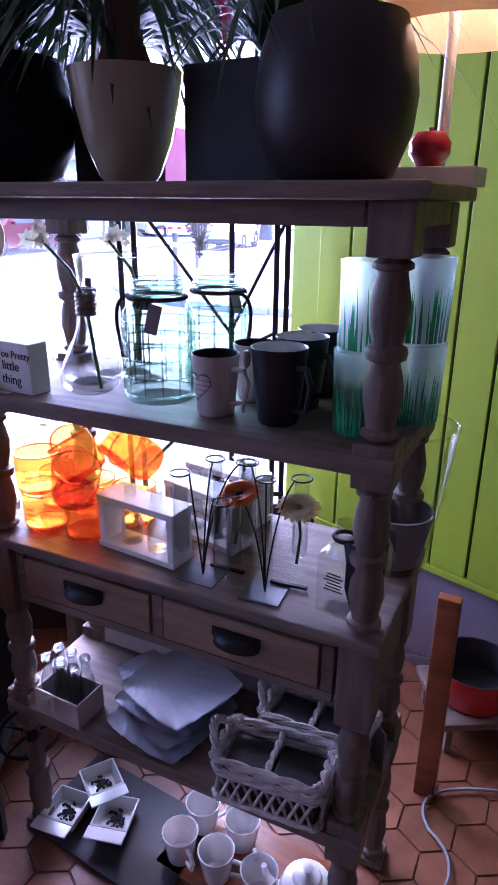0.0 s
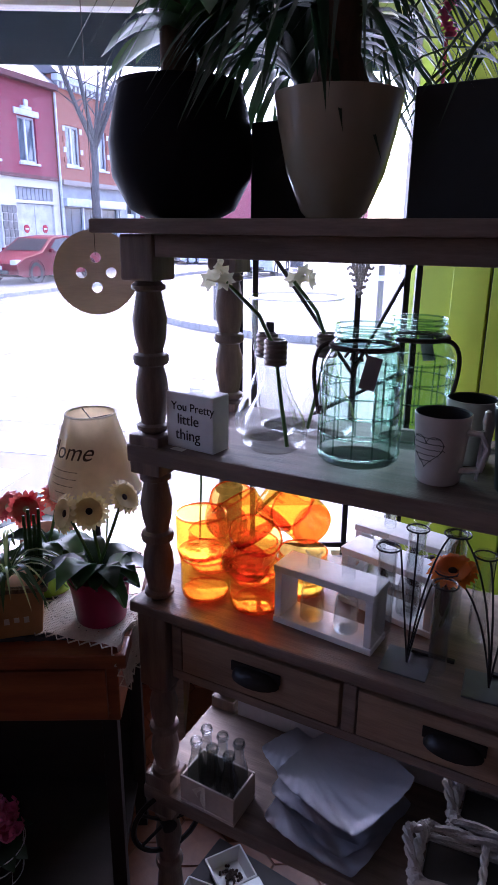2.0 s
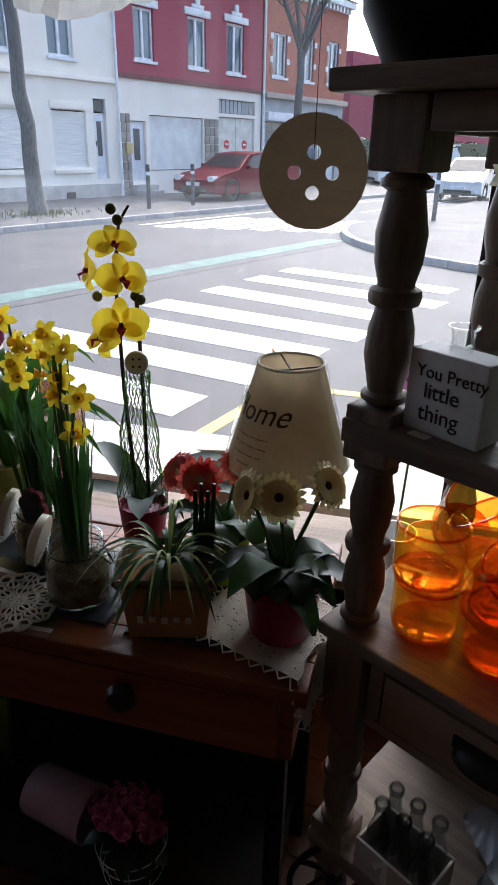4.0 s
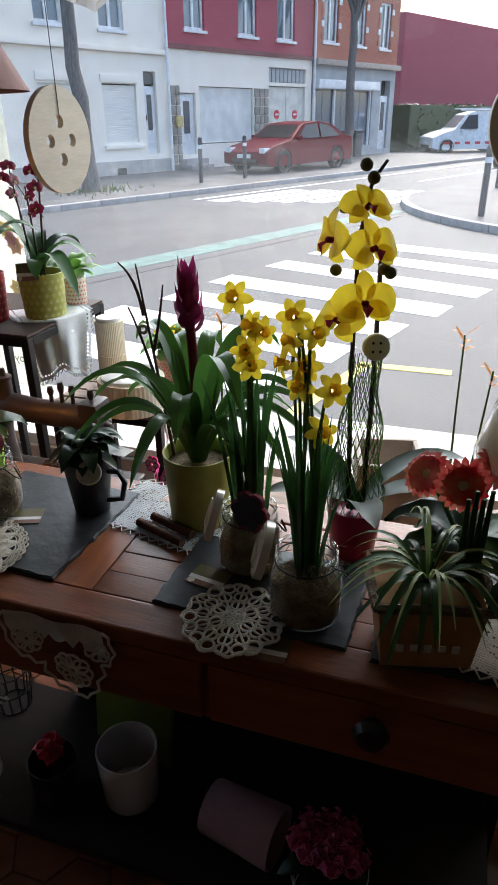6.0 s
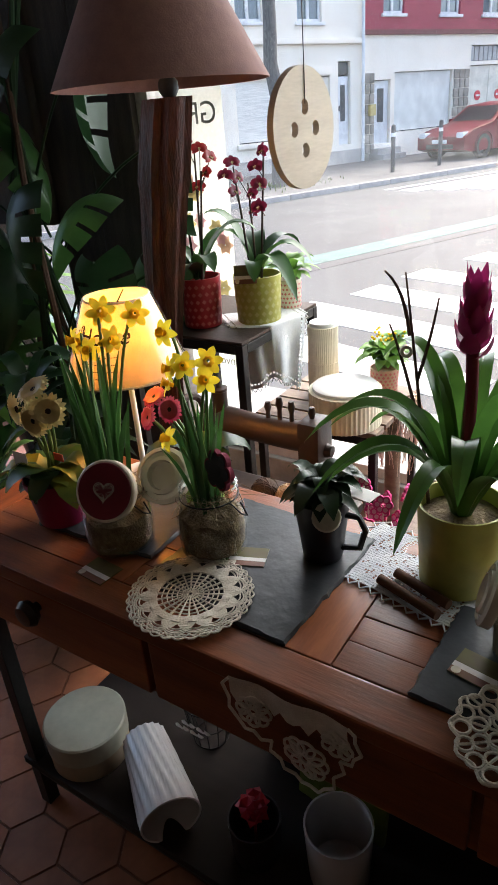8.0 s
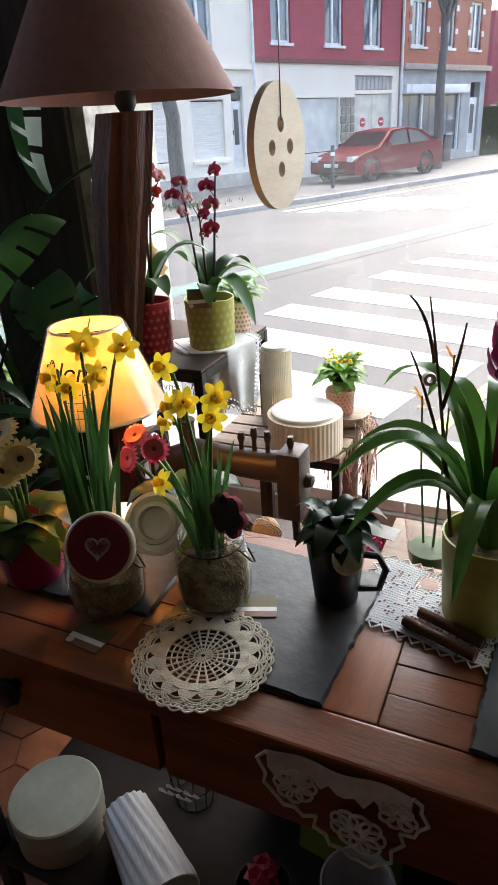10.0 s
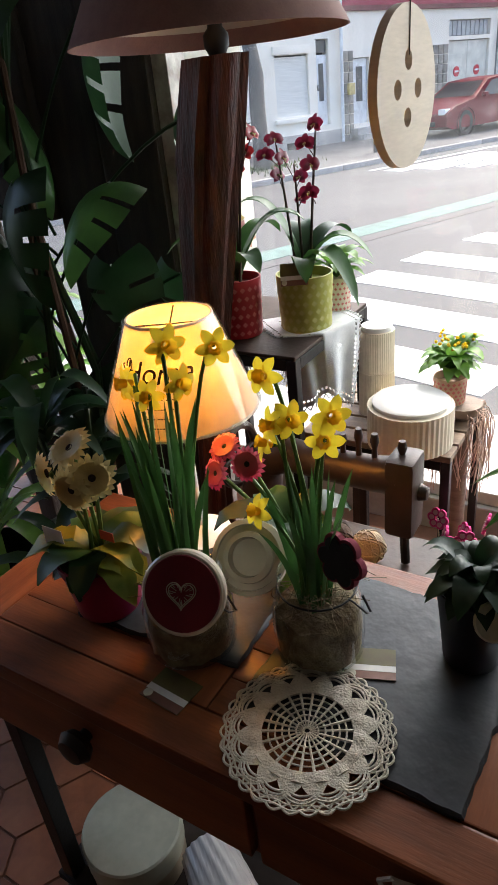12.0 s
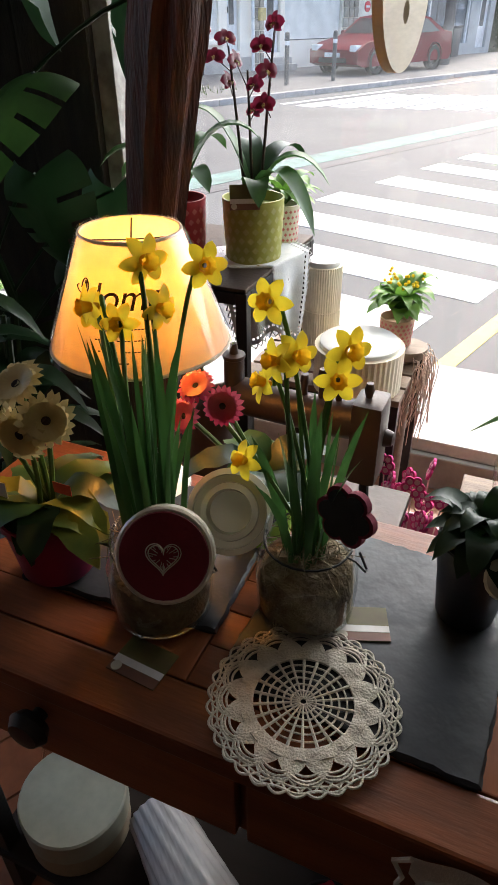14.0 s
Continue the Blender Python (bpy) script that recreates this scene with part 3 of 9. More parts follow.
# houses
def wall_with_holes(bm, x0, x1, z0, z1, holes, d=0.28):
    """A front wall as a slab cut round rectangular holes (x0, x1, z0, z1)."""
    xs = sorted({x0, x1, *[h[0] for h in holes], *[h[1] for h in holes]})
    for a, b in zip(xs, xs[1:]):
        cut = sorted((h[2], h[3]) for h in holes if h[0] <= a + 1e-6 and h[1] >= b - 1e-6)
        z = z0
        for lo, hi in cut:
            if lo > z + 1e-6:
                box(bm, (a, 0, z), (b, d, lo))
            z = max(z, hi)
        if z < z1 - 1e-6:
            box(bm, (a, 0, z), (b, d, z1))


WHITE_RENDER = mat("white_render", (0.86, 0.8, 0.7), 0.85, col2=(0.78, 0.71, 0.61), scale=1.5, bump=0.2, bscale=30)
MAGENTA = mat("crimson_brick_paint", (0.36, 0.055, 0.085), 0.75, col2=(0.29, 0.045, 0.07), scale=2, bump=0.4, bscale=28, stretch=(1, 1, 3.5))
BRICK = mat("orange_brick", (0.42, 0.155, 0.1), 0.85, col2=(0.33, 0.115, 0.075), scale=3, bump=0.4, bscale=30, stretch=(1, 1, 3.5))
ROOF = mat("roof_slate", (0.09, 0.09, 0.1), 0.6, scale=3, bump=0.4, bscale=16)
# near-black stands in for the shade of unlit rooms behind the fronts
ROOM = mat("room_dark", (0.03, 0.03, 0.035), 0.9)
CURTAIN = mat("net_curtain", (0.55, 0.56, 0.56), 0.9, scale=3, stretch=(14, 14, 0.4))
SHUTTER = mat("roller_shutter", (0.8, 0.77, 0.71), 0.6, scale=2, stretch=(1, 1, 20), bump=0.4, bscale=18)
STONEW = mat("rubble_stone", (0.34, 0.31, 0.27), 0.9, col2=(0.22, 0.2, 0.17), scale=5, bump=0.6, bscale=14, rnd=0.2)
PVC = mat("white_joinery", (0.76, 0.77, 0.78), 0.4, scale=6)
GREYW = mat("grey_render", (0.42, 0.43, 0.43), 0.85, scale=2)
FAR_PANE = pane_mat("house_pane", gloss=0.3, col=(0.75, 0.8, 0.85))


def house_window(h, x0, x1, z0, z1, fill="curtain"):
    w = new("window")
    w.parent = h
    for lo, hi in (((x0, 0.08, z0), (x0 + 0.07, 0.16, z1)), ((x1 - 0.07, 0.08, z0), (x1, 0.16, z1)), ((x0 + 0.07, 0.08, z1 - 0.08), (x1 - 0.07, 0.16, z1)), ((x0 + 0.07, 0.08, z0), (x1 - 0.07, 0.16, z0 + 0.08)), (((x0 + x1) / 2 - 0.05, 0.08, z0 + 0.08), ((x0 + x1) / 2 + 0.05, 0.15, z1 - 0.08))):
        bx("frame", lo, hi, PVC, w, bev=0.01)
    bx("pane", (x0 + 0.07, 0.12, z0 + 0.08), (x1 - 0.07, 0.125, z1 - 0.08), FAR_PANE, w, bev=0)
    bx("curtain", (x0 + 0.02, 0.2, z0), (x1 - 0.02, 0.22, z1), CURTAIN if fill == "curtain" else ROOM, w, bev=0)
    bx("sill", (x0 - 0.08, -0.07, z0 - 0.09), (x1 + 0.08, 0.1, z0 - 0.003), PVC, w, bev=0.01)
    return w


def house_door(h, x0, x1, z0, z1, material, panes=1):
    d = bx("door", (x0, 0.1, z0), (x1, 0.16, z1), material, h, bev=0.01)
    for i in range(panes):
        bx("pane", (x0 + (x1 - x0) * 0.3, 0.085, z0 + (z1 - z0) * 0.35), (x1 - (x1 - x0) * 0.3, 0.099, z1 - (z1 - z0) * 0.12), mat("door_glass", (0.09, 0.1, 0.11), 0.15), d, bev=0.002)
    bx("handle", (x0 + 0.06, 0.06, z0 + 0.95), (x0 + 0.09, 0.099, z0 + 1.1), IRON, d, bev=0.003)
    return d


# white house
ha = thing("house", FM, "white rendered two-storey terraced house with closed roller shutters", "house", "terraced houses")
HA = [(-4.75, -3.3, 0.75, 2.35), (-2.6, -1.32, 0.8, 2.39), (-1.0, -0.5, 0.45, 2.75), (-4.6, -3.7, 3.75, 5.2), (-2.5, -1.6, 3.75, 5.2), (-7.3, -6.2, 0.75, 2.4), (-7.2, -6.3, 3.75, 5.2)]
bm = B()
wall_with_holes(bm, -9.5, 0.0, -0.25, 6.6, HA)
part("wall", bm, WHITE_RENDER, ha)
bx("plinth", (-9.5, -0.06, -0.25), (-0.005, -0.002, 0.28), mat("plinth_stone", (0.5, 0.46, 0.42), 0.9, scale=3), ha)
bx("string_course", (-9.5, -0.12, 3.2), (-0.005, -0.002, 3.34), WHITE_RENDER, ha, bev=0.02)
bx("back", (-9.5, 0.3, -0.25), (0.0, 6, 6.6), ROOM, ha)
for x0, x1 in ((-4.75, -3.3), (-2.6, -1.32), (-7.3, -6.2)):
    bx("roller_shutter", (x0, 0.08, 0.78), (x1, 0.14, 2.35), SHUTTER, ha)
    bx("shutter_box", (x0 - 0.06, -0.05, 2.41), (x1 + 0.06, 0.05, 2.62), WHITE_RENDER, ha, bev=0.01)
    bx("window_ledge", (x0 - 0.1, -0.1, 0.62), (x1 + 0.1, 0.05, 0.74), WHITE_RENDER, ha, bev=0.01)
house_door(ha, -0.98, -0.52, 0.45, 2.35, PVC)
bx("transom", (-0.98, 0.1, 2.4), (-0.52, 0.14, 2.72), mat("door_glass", (0.09, 0.1, 0.11), 0.15), ha)
house_window(ha, -4.6, -3.7, 3.75, 5.2)
house_window(ha, -2.5, -1.6, 3.75, 5.2)
house_window(ha, -7.2, -6.3, 3.75, 5.2)
bx("cellar_vent", (-2.35, -0.066, -0.12), (-2.0, -0.0605, 0.08), BLACK, ha)
bx("roof", (-9.5, -0.2, 6.6), (-0.01, 6, 6.9), ROOF, ha)
bm = B()
tube(bm, [(-0.08, -0.12, -0.1), (-0.08, -0.12, 3.1), (-0.08, -0.12, 6.5)], 0.05, seg=8)
part("downpipe", bm, PVC, ha, "white painted downpipe")

# crimson house
hb = thing("house", FM, "crimson painted brick house over a white shop front", "house", "terraced houses")
upper = [(0.85, 1.75, 3.98, 5.45), (3.4, 4.36, 3.98, 5.52), (5.5, 6.55, 3.98, 5.6)]
low = [(0.5, 1.22, 0.35, 2.2), (1.4, 4.15, 0.65, 2.4), (5.05, 7.3, 0.0, 2.5), (5.05, 7.3, 2.62, 3.1)]
bm = B()
wall_with_holes(bm, 0.0, 7.7, 3.5, 6.75, upper)
part("upper_wall", bm, MAGENTA, hb, "crimson painted brick upper wall")
bm = B()
wall_with_holes(bm, 0.0, 7.7, -0.25, 3.5, low)
part("wall", bm, WHITE_RENDER, hb)
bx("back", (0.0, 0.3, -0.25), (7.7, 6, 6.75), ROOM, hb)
bx("band", (0.0, -0.09, 3.42), (7.7, -0.002, 3.55), mat("band_brown", (0.2, 0.07, 0.07), 0.8, scale=5), hb)
for x0, x1, z0, z1 in upper:
    house_window(hb, x0, x1, z0, z1)
    c = (x0 + x1) / 2
    li = bx("lintel", (x0 - 0.18, -0.06, z1 + 0.02), (x1 + 0.18, -0.002, z1 + 0.24), PVC, hb, "white stepped lintel", bev=0.01)
    bx("keystone", (c - 0.3, -0.07, z1 + 0.242), (c + 0.3, -0.002, z1 + 0.36), PVC, li, bev=0.01)
    bx("keystone", (c - 0.1, -0.08, z1 + 0.362), (c + 0.1, -0.002, z1 + 0.58), PVC, li, bev=0.01)
house_door(hb, 0.52, 1.2, 0.35, 2.18, PVC)
for k, z in enumerate((0.12, -0.05)):
    bx("step", (0.35, -0.35 - 0.25 * k, z - 0.2), (1.4, -0.003, z + 0.1), KERB, hb, bev=0.01)
bx("shop_shutter", (1.45, 0.08, 0.68), (4.12, 0.13, 2.38), mat("frosted_shop_glass", (0.74, 0.74, 0.7), 0.6, scale=2), hb, "pale covered shop window")
for x0, x1, z0 in ((0.06, 0.48, -0.2), (4.2, 5.0, -0.2)):
    for j in range(9):
        for i in range(2 if x1 - x0 < 0.6 else 3):
            w = (x1 - x0) / (2 if x1 - x0 < 0.6 else 3)
            bx("stone", (x0 + i * w + 0.01 + 0.03 * (j % 2), -0.05, z0 + j * 0.29), (x0 + (i + 1) * w - 0.01, -0.003, z0 + j * 0.29 + 0.275), STONEW, hb, bev=0.02)
g = bx("garage_door", (5.08, 0.09, 0.0), (6.17, 0.14, 2.48), mat("cream_doors", (0.7, 0.68, 0.6), 0.6, scale=3), hb, "cream double garage door")
g2 = bx("garage_door", (6.19, 0.09, 0.0), (7.28, 0.14, 2.48), mat("cream_doors", (0.7, 0.68, 0.6), 0.6, scale=3), hb, "cream double garage door")
RED_SIGN = mat("red_sign", (0.6, 0.03, 0.05), 0.5)
for gg, xc in ((g, 5.62), (g2, 6.74)):
    bm = B()
    lathe(bm, [(0, 0.02), (0.16, 0.02), (0.16, 0)], xf(xc, 0.088, 1.55, 0, 90), 20)
    part("round_sign", bm, RED_SIGN, gg, "round red no-parking sign")
    bx("sign_bar", (xc - 0.1, 0.055, 1.52), (xc + 0.1, 0.067, 1.58), PVC, gg, bev=0)
for k in range(9):
    bx("transom_slat", (5.1 + k * 0.242, 0.09, 2.64), (5.1 + k * 0.242 + 0.2, 0.13, 3.08), mat("grey_slat", (0.4, 0.41, 0.41), 0.6), hb)
bx("letter_box", (0.2, -0.16, 1.2), (0.44, -0.054, 1.52), mat("yellow_box", (0.6, 0.48, 0.2), 0.6), hb, "small yellow letter box")
bm = B()
tube(bm, [(7.72, -0.12, -0.1), (7.72, -0.12, 3.4), (7.72, -0.12, 6.7)], 0.05, seg=8)
part("downpipe", bm, PVC, hb, "white painted downpipe")
bx("eaves", (-0.1, -0.3, 6.75), (7.75, 0.3, 6.95), mat("band_brown", (0.2, 0.07, 0.07), 0.8, scale=5), hb)
bm = B()
v = [bm.verts.new(p) for p in ((-0.1, -0.3, 6.952), (7.75, -0.3, 6.952), (7.75, 3.2, 9.4), (-0.1, 3.2, 9.4), (-0.1, 6.5, 6.952), (7.75, 6.5, 6.952))]
for q in ((0, 1, 2, 3), (3, 2, 5, 4), (0, 3, 4), (1, 5, 2)):
    bm.faces.new([v[i] for i in q])
part("roof", bm, ROOF, hb, "dark slate pitched roof")

# brick house
hc = thing("house", FM, "orange brick house over a grey shop front with net curtains", "house", "terraced houses")
upc = [(8.4, 9.4, 4.1, 5.65), (10.45, 11.45, 4.1, 5.72), (12.6, 13.5, 4.1, 5.8)]
lowc = [(8.0, 12.3, 0.3, 2.45), (13.0, 13.8, 0.1, 2.9)]
bm = B()
wall_with_holes(bm, 7.8, 14.2, 3.5, 7.4, upc)
part("upper_wall", bm, BRICK, hc, "orange brick upper wall")
bm = B()
wall_with_holes(bm, 7.8, 14.2, -0.25, 3.5, lowc)
part("wall", bm, GREYW, hc)
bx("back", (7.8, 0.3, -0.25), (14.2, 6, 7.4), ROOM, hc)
for x0, x1, z0, z1 in upc:
    house_window(hc, x0, x1, z0, z1)
    for j in range(4):
        for s in (x0 - 0.18, x1):
            bx("quoin", (s, -0.03, z0 + 0.1 + j * 0.4), (s + 0.18, -0.002, z0 + 0.3 + j * 0.4), PVC if j % 2 else BRICK, hc, bev=0.005)
bx("shop_window", (8.0, 0.15, 0.3), (12.3, 0.16, 2.45), FAR_PANE, hc, bev=0)
for k in range(12):
    bx("curtain", (8.05 + k * 0.355, 0.2 + 0.02 * (k % 2), 0.3), (8.05 + k * 0.355 + 0.33, 0.23 + 0.02 * (k % 2), 2.4), CURTAIN, hc, bev=0.01)
for k in range(4):
    bx("shop_frame", (8.0 + k * 1.4, 0.05, 0.3), (8.09 + k * 1.4, 0.14, 2.45), PVC, hc)
bx("shutter_box", (7.9, -0.25, 2.47), (12.5, -0.002, 2.8), PVC, hc, bev=0.02)
bx("cornice", (7.78, -0.25, 3.3), (14.25, -0.002, 3.5), mat("cornice_beige", (0.45, 0.38, 0.32), 0.8), hc, bev=0.02)
bx("eaves", (7.75, -0.3, 7.15), (14.3, -0.002, 7.4), PVC, hc, bev=0.02)
for k in range(22):
    bx("dentil", (7.85 + k * 0.29, -0.2, 6.95), (7.85 + k * 0.29 + 0.14, -0.002, 7.149), PVC, hc, bev=0)
house_door(hc, 13.02, 13.78, 0.1, 2.3, PVC)
bm = B()
v = [bm.verts.new(p) for p in ((7.7, -0.35, 7.41), (14.4, -0.35, 7.41), (12.8, 3.2, 9.9), (9.2, 3.2, 9.9), (7.7, 6.5, 7.41), (14.4, 6.5, 7.41))]
for q in ((0, 1, 2, 3), (3, 2, 5, 4), (0, 3, 4), (1, 5, 2)):
    bm.faces.new([v[i] for i in q])
part("roof", bm, ROOF, hc, "dark slate hipped roof")

# long brick hall and hedge further along
bm = B()
box(bm, (0, 0, -0.3), (60, 10, 6.8), bev=0.05)
solo("brick_hall", bm, MAGENTA, "long dull red brick hall behind the hedge", "building", xf(-4.1, 45, 0, 65))


def tree(m, h, r, label, lean=0.4, seed=1):
    rng = random.Random(seed)
    t = thing("tree", m, label, "tree", "street trees")
    bm = B()
    pts = [(0, 0, 0)] + [(lean * (k / 8) ** 1.3 + rng.uniform(-.04, .04), rng.uniform(-.05, .05), h * 0.55 * k / 8) for k in range(1, 9)]
    tube(bm, pts, [r * (1.25 if k == 0 else 1 - 0.05 * k) for k in range(9)], seg=12)
    part("trunk", bm, BARK, t)
    bm = B()
    top = Vector(pts[-1])
    for k in range(11):
        a = k * 2.4
        L = rng.uniform(0.25, 0.45) * h
        tip = top + Vector((math.cos(a) * L * 0.5, math.sin(a) * L * 0.5, L))
        limb = curve(top - Vector((0, 0, 0.25 + 0.05 * k)), top + (tip - top) * 0.45 + Vector((math.cos(a), math.sin(a), 0)) * 0.35, tip, 7)
        tube(bm, limb, [r * 0.42 * (1 - 0.11 * i) for i in range(8)], seg=7)
        for j in range(6):
            b0 = limb[2 + j % 6]
            d = Vector((rng.uniform(-1, 1), rng.uniform(-1, 1), rng.uniform(0.2, 1.1))) * 0.6
            tube(bm, curve(b0, b0 + d * 0.6 + Vector((0, 0, 0.08)), b0 + d, 4), [0.03, 0.026, 0.02, 0.014, 0.008], seg=5)
    part("crown", bm, BARK, t, "bare pollarded winter branches")
    return t


BARK = mat("grey_bark", (0.16, 0.15, 0.14), 0.9, col2=(0.09, 0.085, 0.08), scale=9, bump=0.8, bscale=22, stretch=(3, 3, 1))
tree(st(-5.9, 3.5, GZ + 0.1), 9.5, 0.2, "tall bare street tree with rough grey bark", -0.25, 3)
tree(st(6.2, 2.8, GZ + 0.1), 9.5, 0.19, "slim bare pollarded street tree on the pavement", 0.1, 7)
tree(xf(4.6, 33, GZ + 0.1), 9.0, 0.3, "bare pollarded tree on the far corner", 0.2, 11)
GRASS = leaf_mat("verge_grass", (0.07, 0.12, 0.03), (0.1, 0.11, 0.05))
rng = random.Random(5)
bm = B()
for k in range(420):
    a, r = rng.uniform(0, 6.28), abs(rng.gauss(0, 0.45))
    x, y, hgt = r * math.cos(a) * 1.4, r * math.sin(a), rng.uniform(0.05, 0.14)
    blade(bm, [(x, y, 0), (x + rng.uniform(-.03, .03), y + rng.uniform(-.03, .03), hgt)], 0.03, shape="blade")
solo("grass_tuft", bm, GRASS, "patch of short grass round the tree foot", "grass", st(-5.9, 3.5, GZ + 0.108), kind="stuff")

rng = random.Random(8)
bm = B()
for k in range(5000):
    p = Vector((rng.uniform(-9, 9), rng.uniform(-0.8, 0.8), rng.uniform(0, 2.2) ** 1.0))
    d = Vector((rng.uniform(-1, 1), rng.uniform(-1, 1), rng.uniform(-.5, 1))).normalized() * 0.16
    blade(bm, [p, p + d * 0.5, p + d], 0.13)
box(bm, (-8.9, -0.7, 0), (8.9, 0.7, 2.15))
solo("hedge", bm, LEAF_DK, "tall clipped dark green hedge before the brick hall", "hedge", xf(0.6, 44.5, GZ, 65), kind="stuff")

TYRE = mat("tyre_rubber", (0.02, 0.02, 0.021), 0.8)
RIM = mat("alloy_rim", (0.4, 0.4, 0.41), 0.35, 0.8)
CARGLASS = mat("car_glass", (0.012, 0.014, 0.018), 0.35)
LAMPG = mat("headlamp", (0.75, 0.77, 0.78), 0.1, coat=0.6)
TRIM = mat("black_trim", (0.025, 0.025, 0.027), 0.5)


def car(m, paint, label, side, L, wb, width, wr, glass_side, bonnet):
    """A parked car: side outline lofted across its width, with wheels, glass and lamps. x runs from nose to tail."""
    c = thing("car", m, label, "car", "parked cars")
    bm = B()
    n = len(side)
    rows = []
    for f, inset in ((-1, 0.10), (-0.94, 0.02), (-0.5, 0), (0.5, 0), (0.94, 0.02), (1, 0.10)):
        row = []
        for x, z in side:
            tuck = max(0.0, (z - 0.85)) * 0.32 * abs(f)
            row.append(bm.verts.new((x * (1 - inset * 0.12) + L * inset * 0.06, f * (width / 2 - tuck - inset * 0.15), z - inset * 0.1 * (z > 0.5))))
        rows.append(row)
    for a, b in zip(rows, rows[1:]):
        for i in range(n):
            j = (i + 1) % n
            bm.faces.new([a[i], a[j], b[j], b[i]])
    bm.faces.new(rows[0])
    bm.faces.new(rows[-1][::-1])
    body = part("body", bm, paint, c)
    for s in (-1, 1):
        for poly in glass_side:
            bm = B()
            vs = [bm.verts.new((x, s * (width / 2 - max(0, z - 0.85) * 0.32 + 0.012), z)) for x, z in poly]
            bm.faces.new(vs)
            part("side_window", bm, CARGLASS, c)
        for x in (L / 2 - wb / 2 - 0.05, L / 2 + wb / 2 - 0.05):
            bm = B()
            lathe(bm, [(wr * 0.62, 0.09), (wr * 0.92, 0.1), (wr, 0.06), (wr, -0.06), (wr * 0.92, -0.1), (wr * 0.62, -0.09)], xf(x, s * (width / 2 - 0.1), wr, 0, 90), 24, True)
            w = part("wheel", bm, TYRE, c)
            bm = B()
            lathe(bm, [(0, 0.07), (0.05, 0.075), (wr * 0.3, 0.05), (wr * 0.6, 0.07), (wr * 0.62, 0.0), (0, -0.05)], xf(x, s * (width / 2 - 0.1), wr, 0, 90 * s), 20)
            part("rim", bm, RIM, w, "pale wheel rim")
            bm = B()
            lathe(bm, [(wr * 1.16, 0.02), (wr * 1.16, -0.05), (wr * 0.9, -0.05)], xf(x, s * (width / 2 - 0.012), wr, 0, 90), 24)
            part("wheel_arch", bm, TRIM, c)
        bm = B()
        box(bm, (-0.02, s * width * 0.39 - 0.14, 0.58), (0.25, s * width * 0.39 + 0.1, 0.74), bev=0.04)
        part("headlight", bm, LAMPG, c)
        bm = B()
        box(bm, (L - 0.25, s * width * 0.42 - 0.08, 0.7), (L - 0.02, s * width * 0.42 + 0.06, 0.9), bev=0.04)
        part("tail_light", bm, RED_SIGN, c)
        bm = B()
        box(bm, (bonnet + 0.42, s * (width / 2 + 0.06) - 0.07, 0.93), (bonnet + 0.56, s * (width / 2 + 0.06) + 0.07, 1.05), bev=0.03)
        part("wing_mirror", bm, paint, c)
    for i in range(2, n - 3):                          # windscreen and rear window lie on the steep parts of the outline
        (xa, za), (xb, zb) = side[i], side[i + 1]
        if abs(zb - za) > 0.3 and za > 0.8 and zb > 0.8:
            bm = B()
            bm.faces.new([bm.verts.new((xa + (xb - xa) * f, y, za + (zb - za) * f + 0.012)) for f, y in ((0.1, -width * 0.4), (0.9, -width * 0.34), (0.9, width * 0.34), (0.1, width * 0.4))])
            part("windscreen", bm, CARGLASS, c)
    bm = B()
    box(bm, (-0.03, -0.5, 0.3), (0.1, 0.5, 0.42), bev=0.02)
    part("grille", bm, TRIM, c)
    bm = B()
    box(bm, (-0.05, -0.26, 0.44), (0.06, 0.26, 0.55), bev=0.01)
    part("number_plate", bm, PVC, c)
    return c


RED_CAR = mat("red_car_paint", (0.15, 0.002, 0.014), 0.4, fine=0.03, ior=1.18)
WHITE_CAR = mat("white_van_paint", (0.72, 0.73, 0.73), 0.35, coat=0.4, fine=0.03)
saloon = [(0.0, 0.28), (0.0, 0.62), (0.35, 0.78), (1.25, 0.93), (2.0, 1.38), (2.9, 1.45), (3.6, 1.36), (4.3, 1.02), (4.7, 0.98), (4.74, 0.4), (4.6, 0.25), (0.3, 0.2)]
car(st(0.35, 2.9, GZ + 0.11, 0), RED_CAR, "dark red saloon car parked on the pavement edge", saloon, 4.74, 2.9, 1.78, 0.33,
    [[(1.55, 0.95), (2.1, 1.33), (2.75, 1.38), (2.75, 0.97)], [(2.85, 0.97), (2.85, 1.38), (3.4, 1.31), (3.95, 1.0)]], 1.1)
van = [(0.0, 0.3), (0.0, 0.75), (0.5, 0.95), (1.05, 1.08), (1.65, 1.72), (2.1, 1.83), (4.1, 1.82), (4.24, 1.5), (4.25, 0.4), (4.1, 0.25), (0.3, 0.22)]
vn = car(st(15.4, 1.2, GZ + 0.02, -42), WHITE_CAR, "white delivery van with a roof rack parked by the corner", van, 4.25, 2.75, 1.82, 0.32, [[(1.3, 1.1), (1.75, 1.66), (2.2, 1.7), (2.2, 1.1)]], 0.9)
for k in range(5):
    bx("rack_bar", (1.9 + k * 0.5, -0.7, 1.86), (1.95 + k * 0.5, 0.7, 1.92), PVC, vn)
for s in (-0.7, 0.68):
    bx("rack_rail", (1.6, s, 1.925), (4.2, s + 0.03, 1.97), PVC, vn)
bm = B()
for k in range(7):
    box(bm, (0.6 + k * 0.5, -0.922, 0.45), (0.85 + k * 0.5, -0.912, 0.56))
part("hazard_stripe", bm, RED_SIGN, vn, "red and white warning stripe")
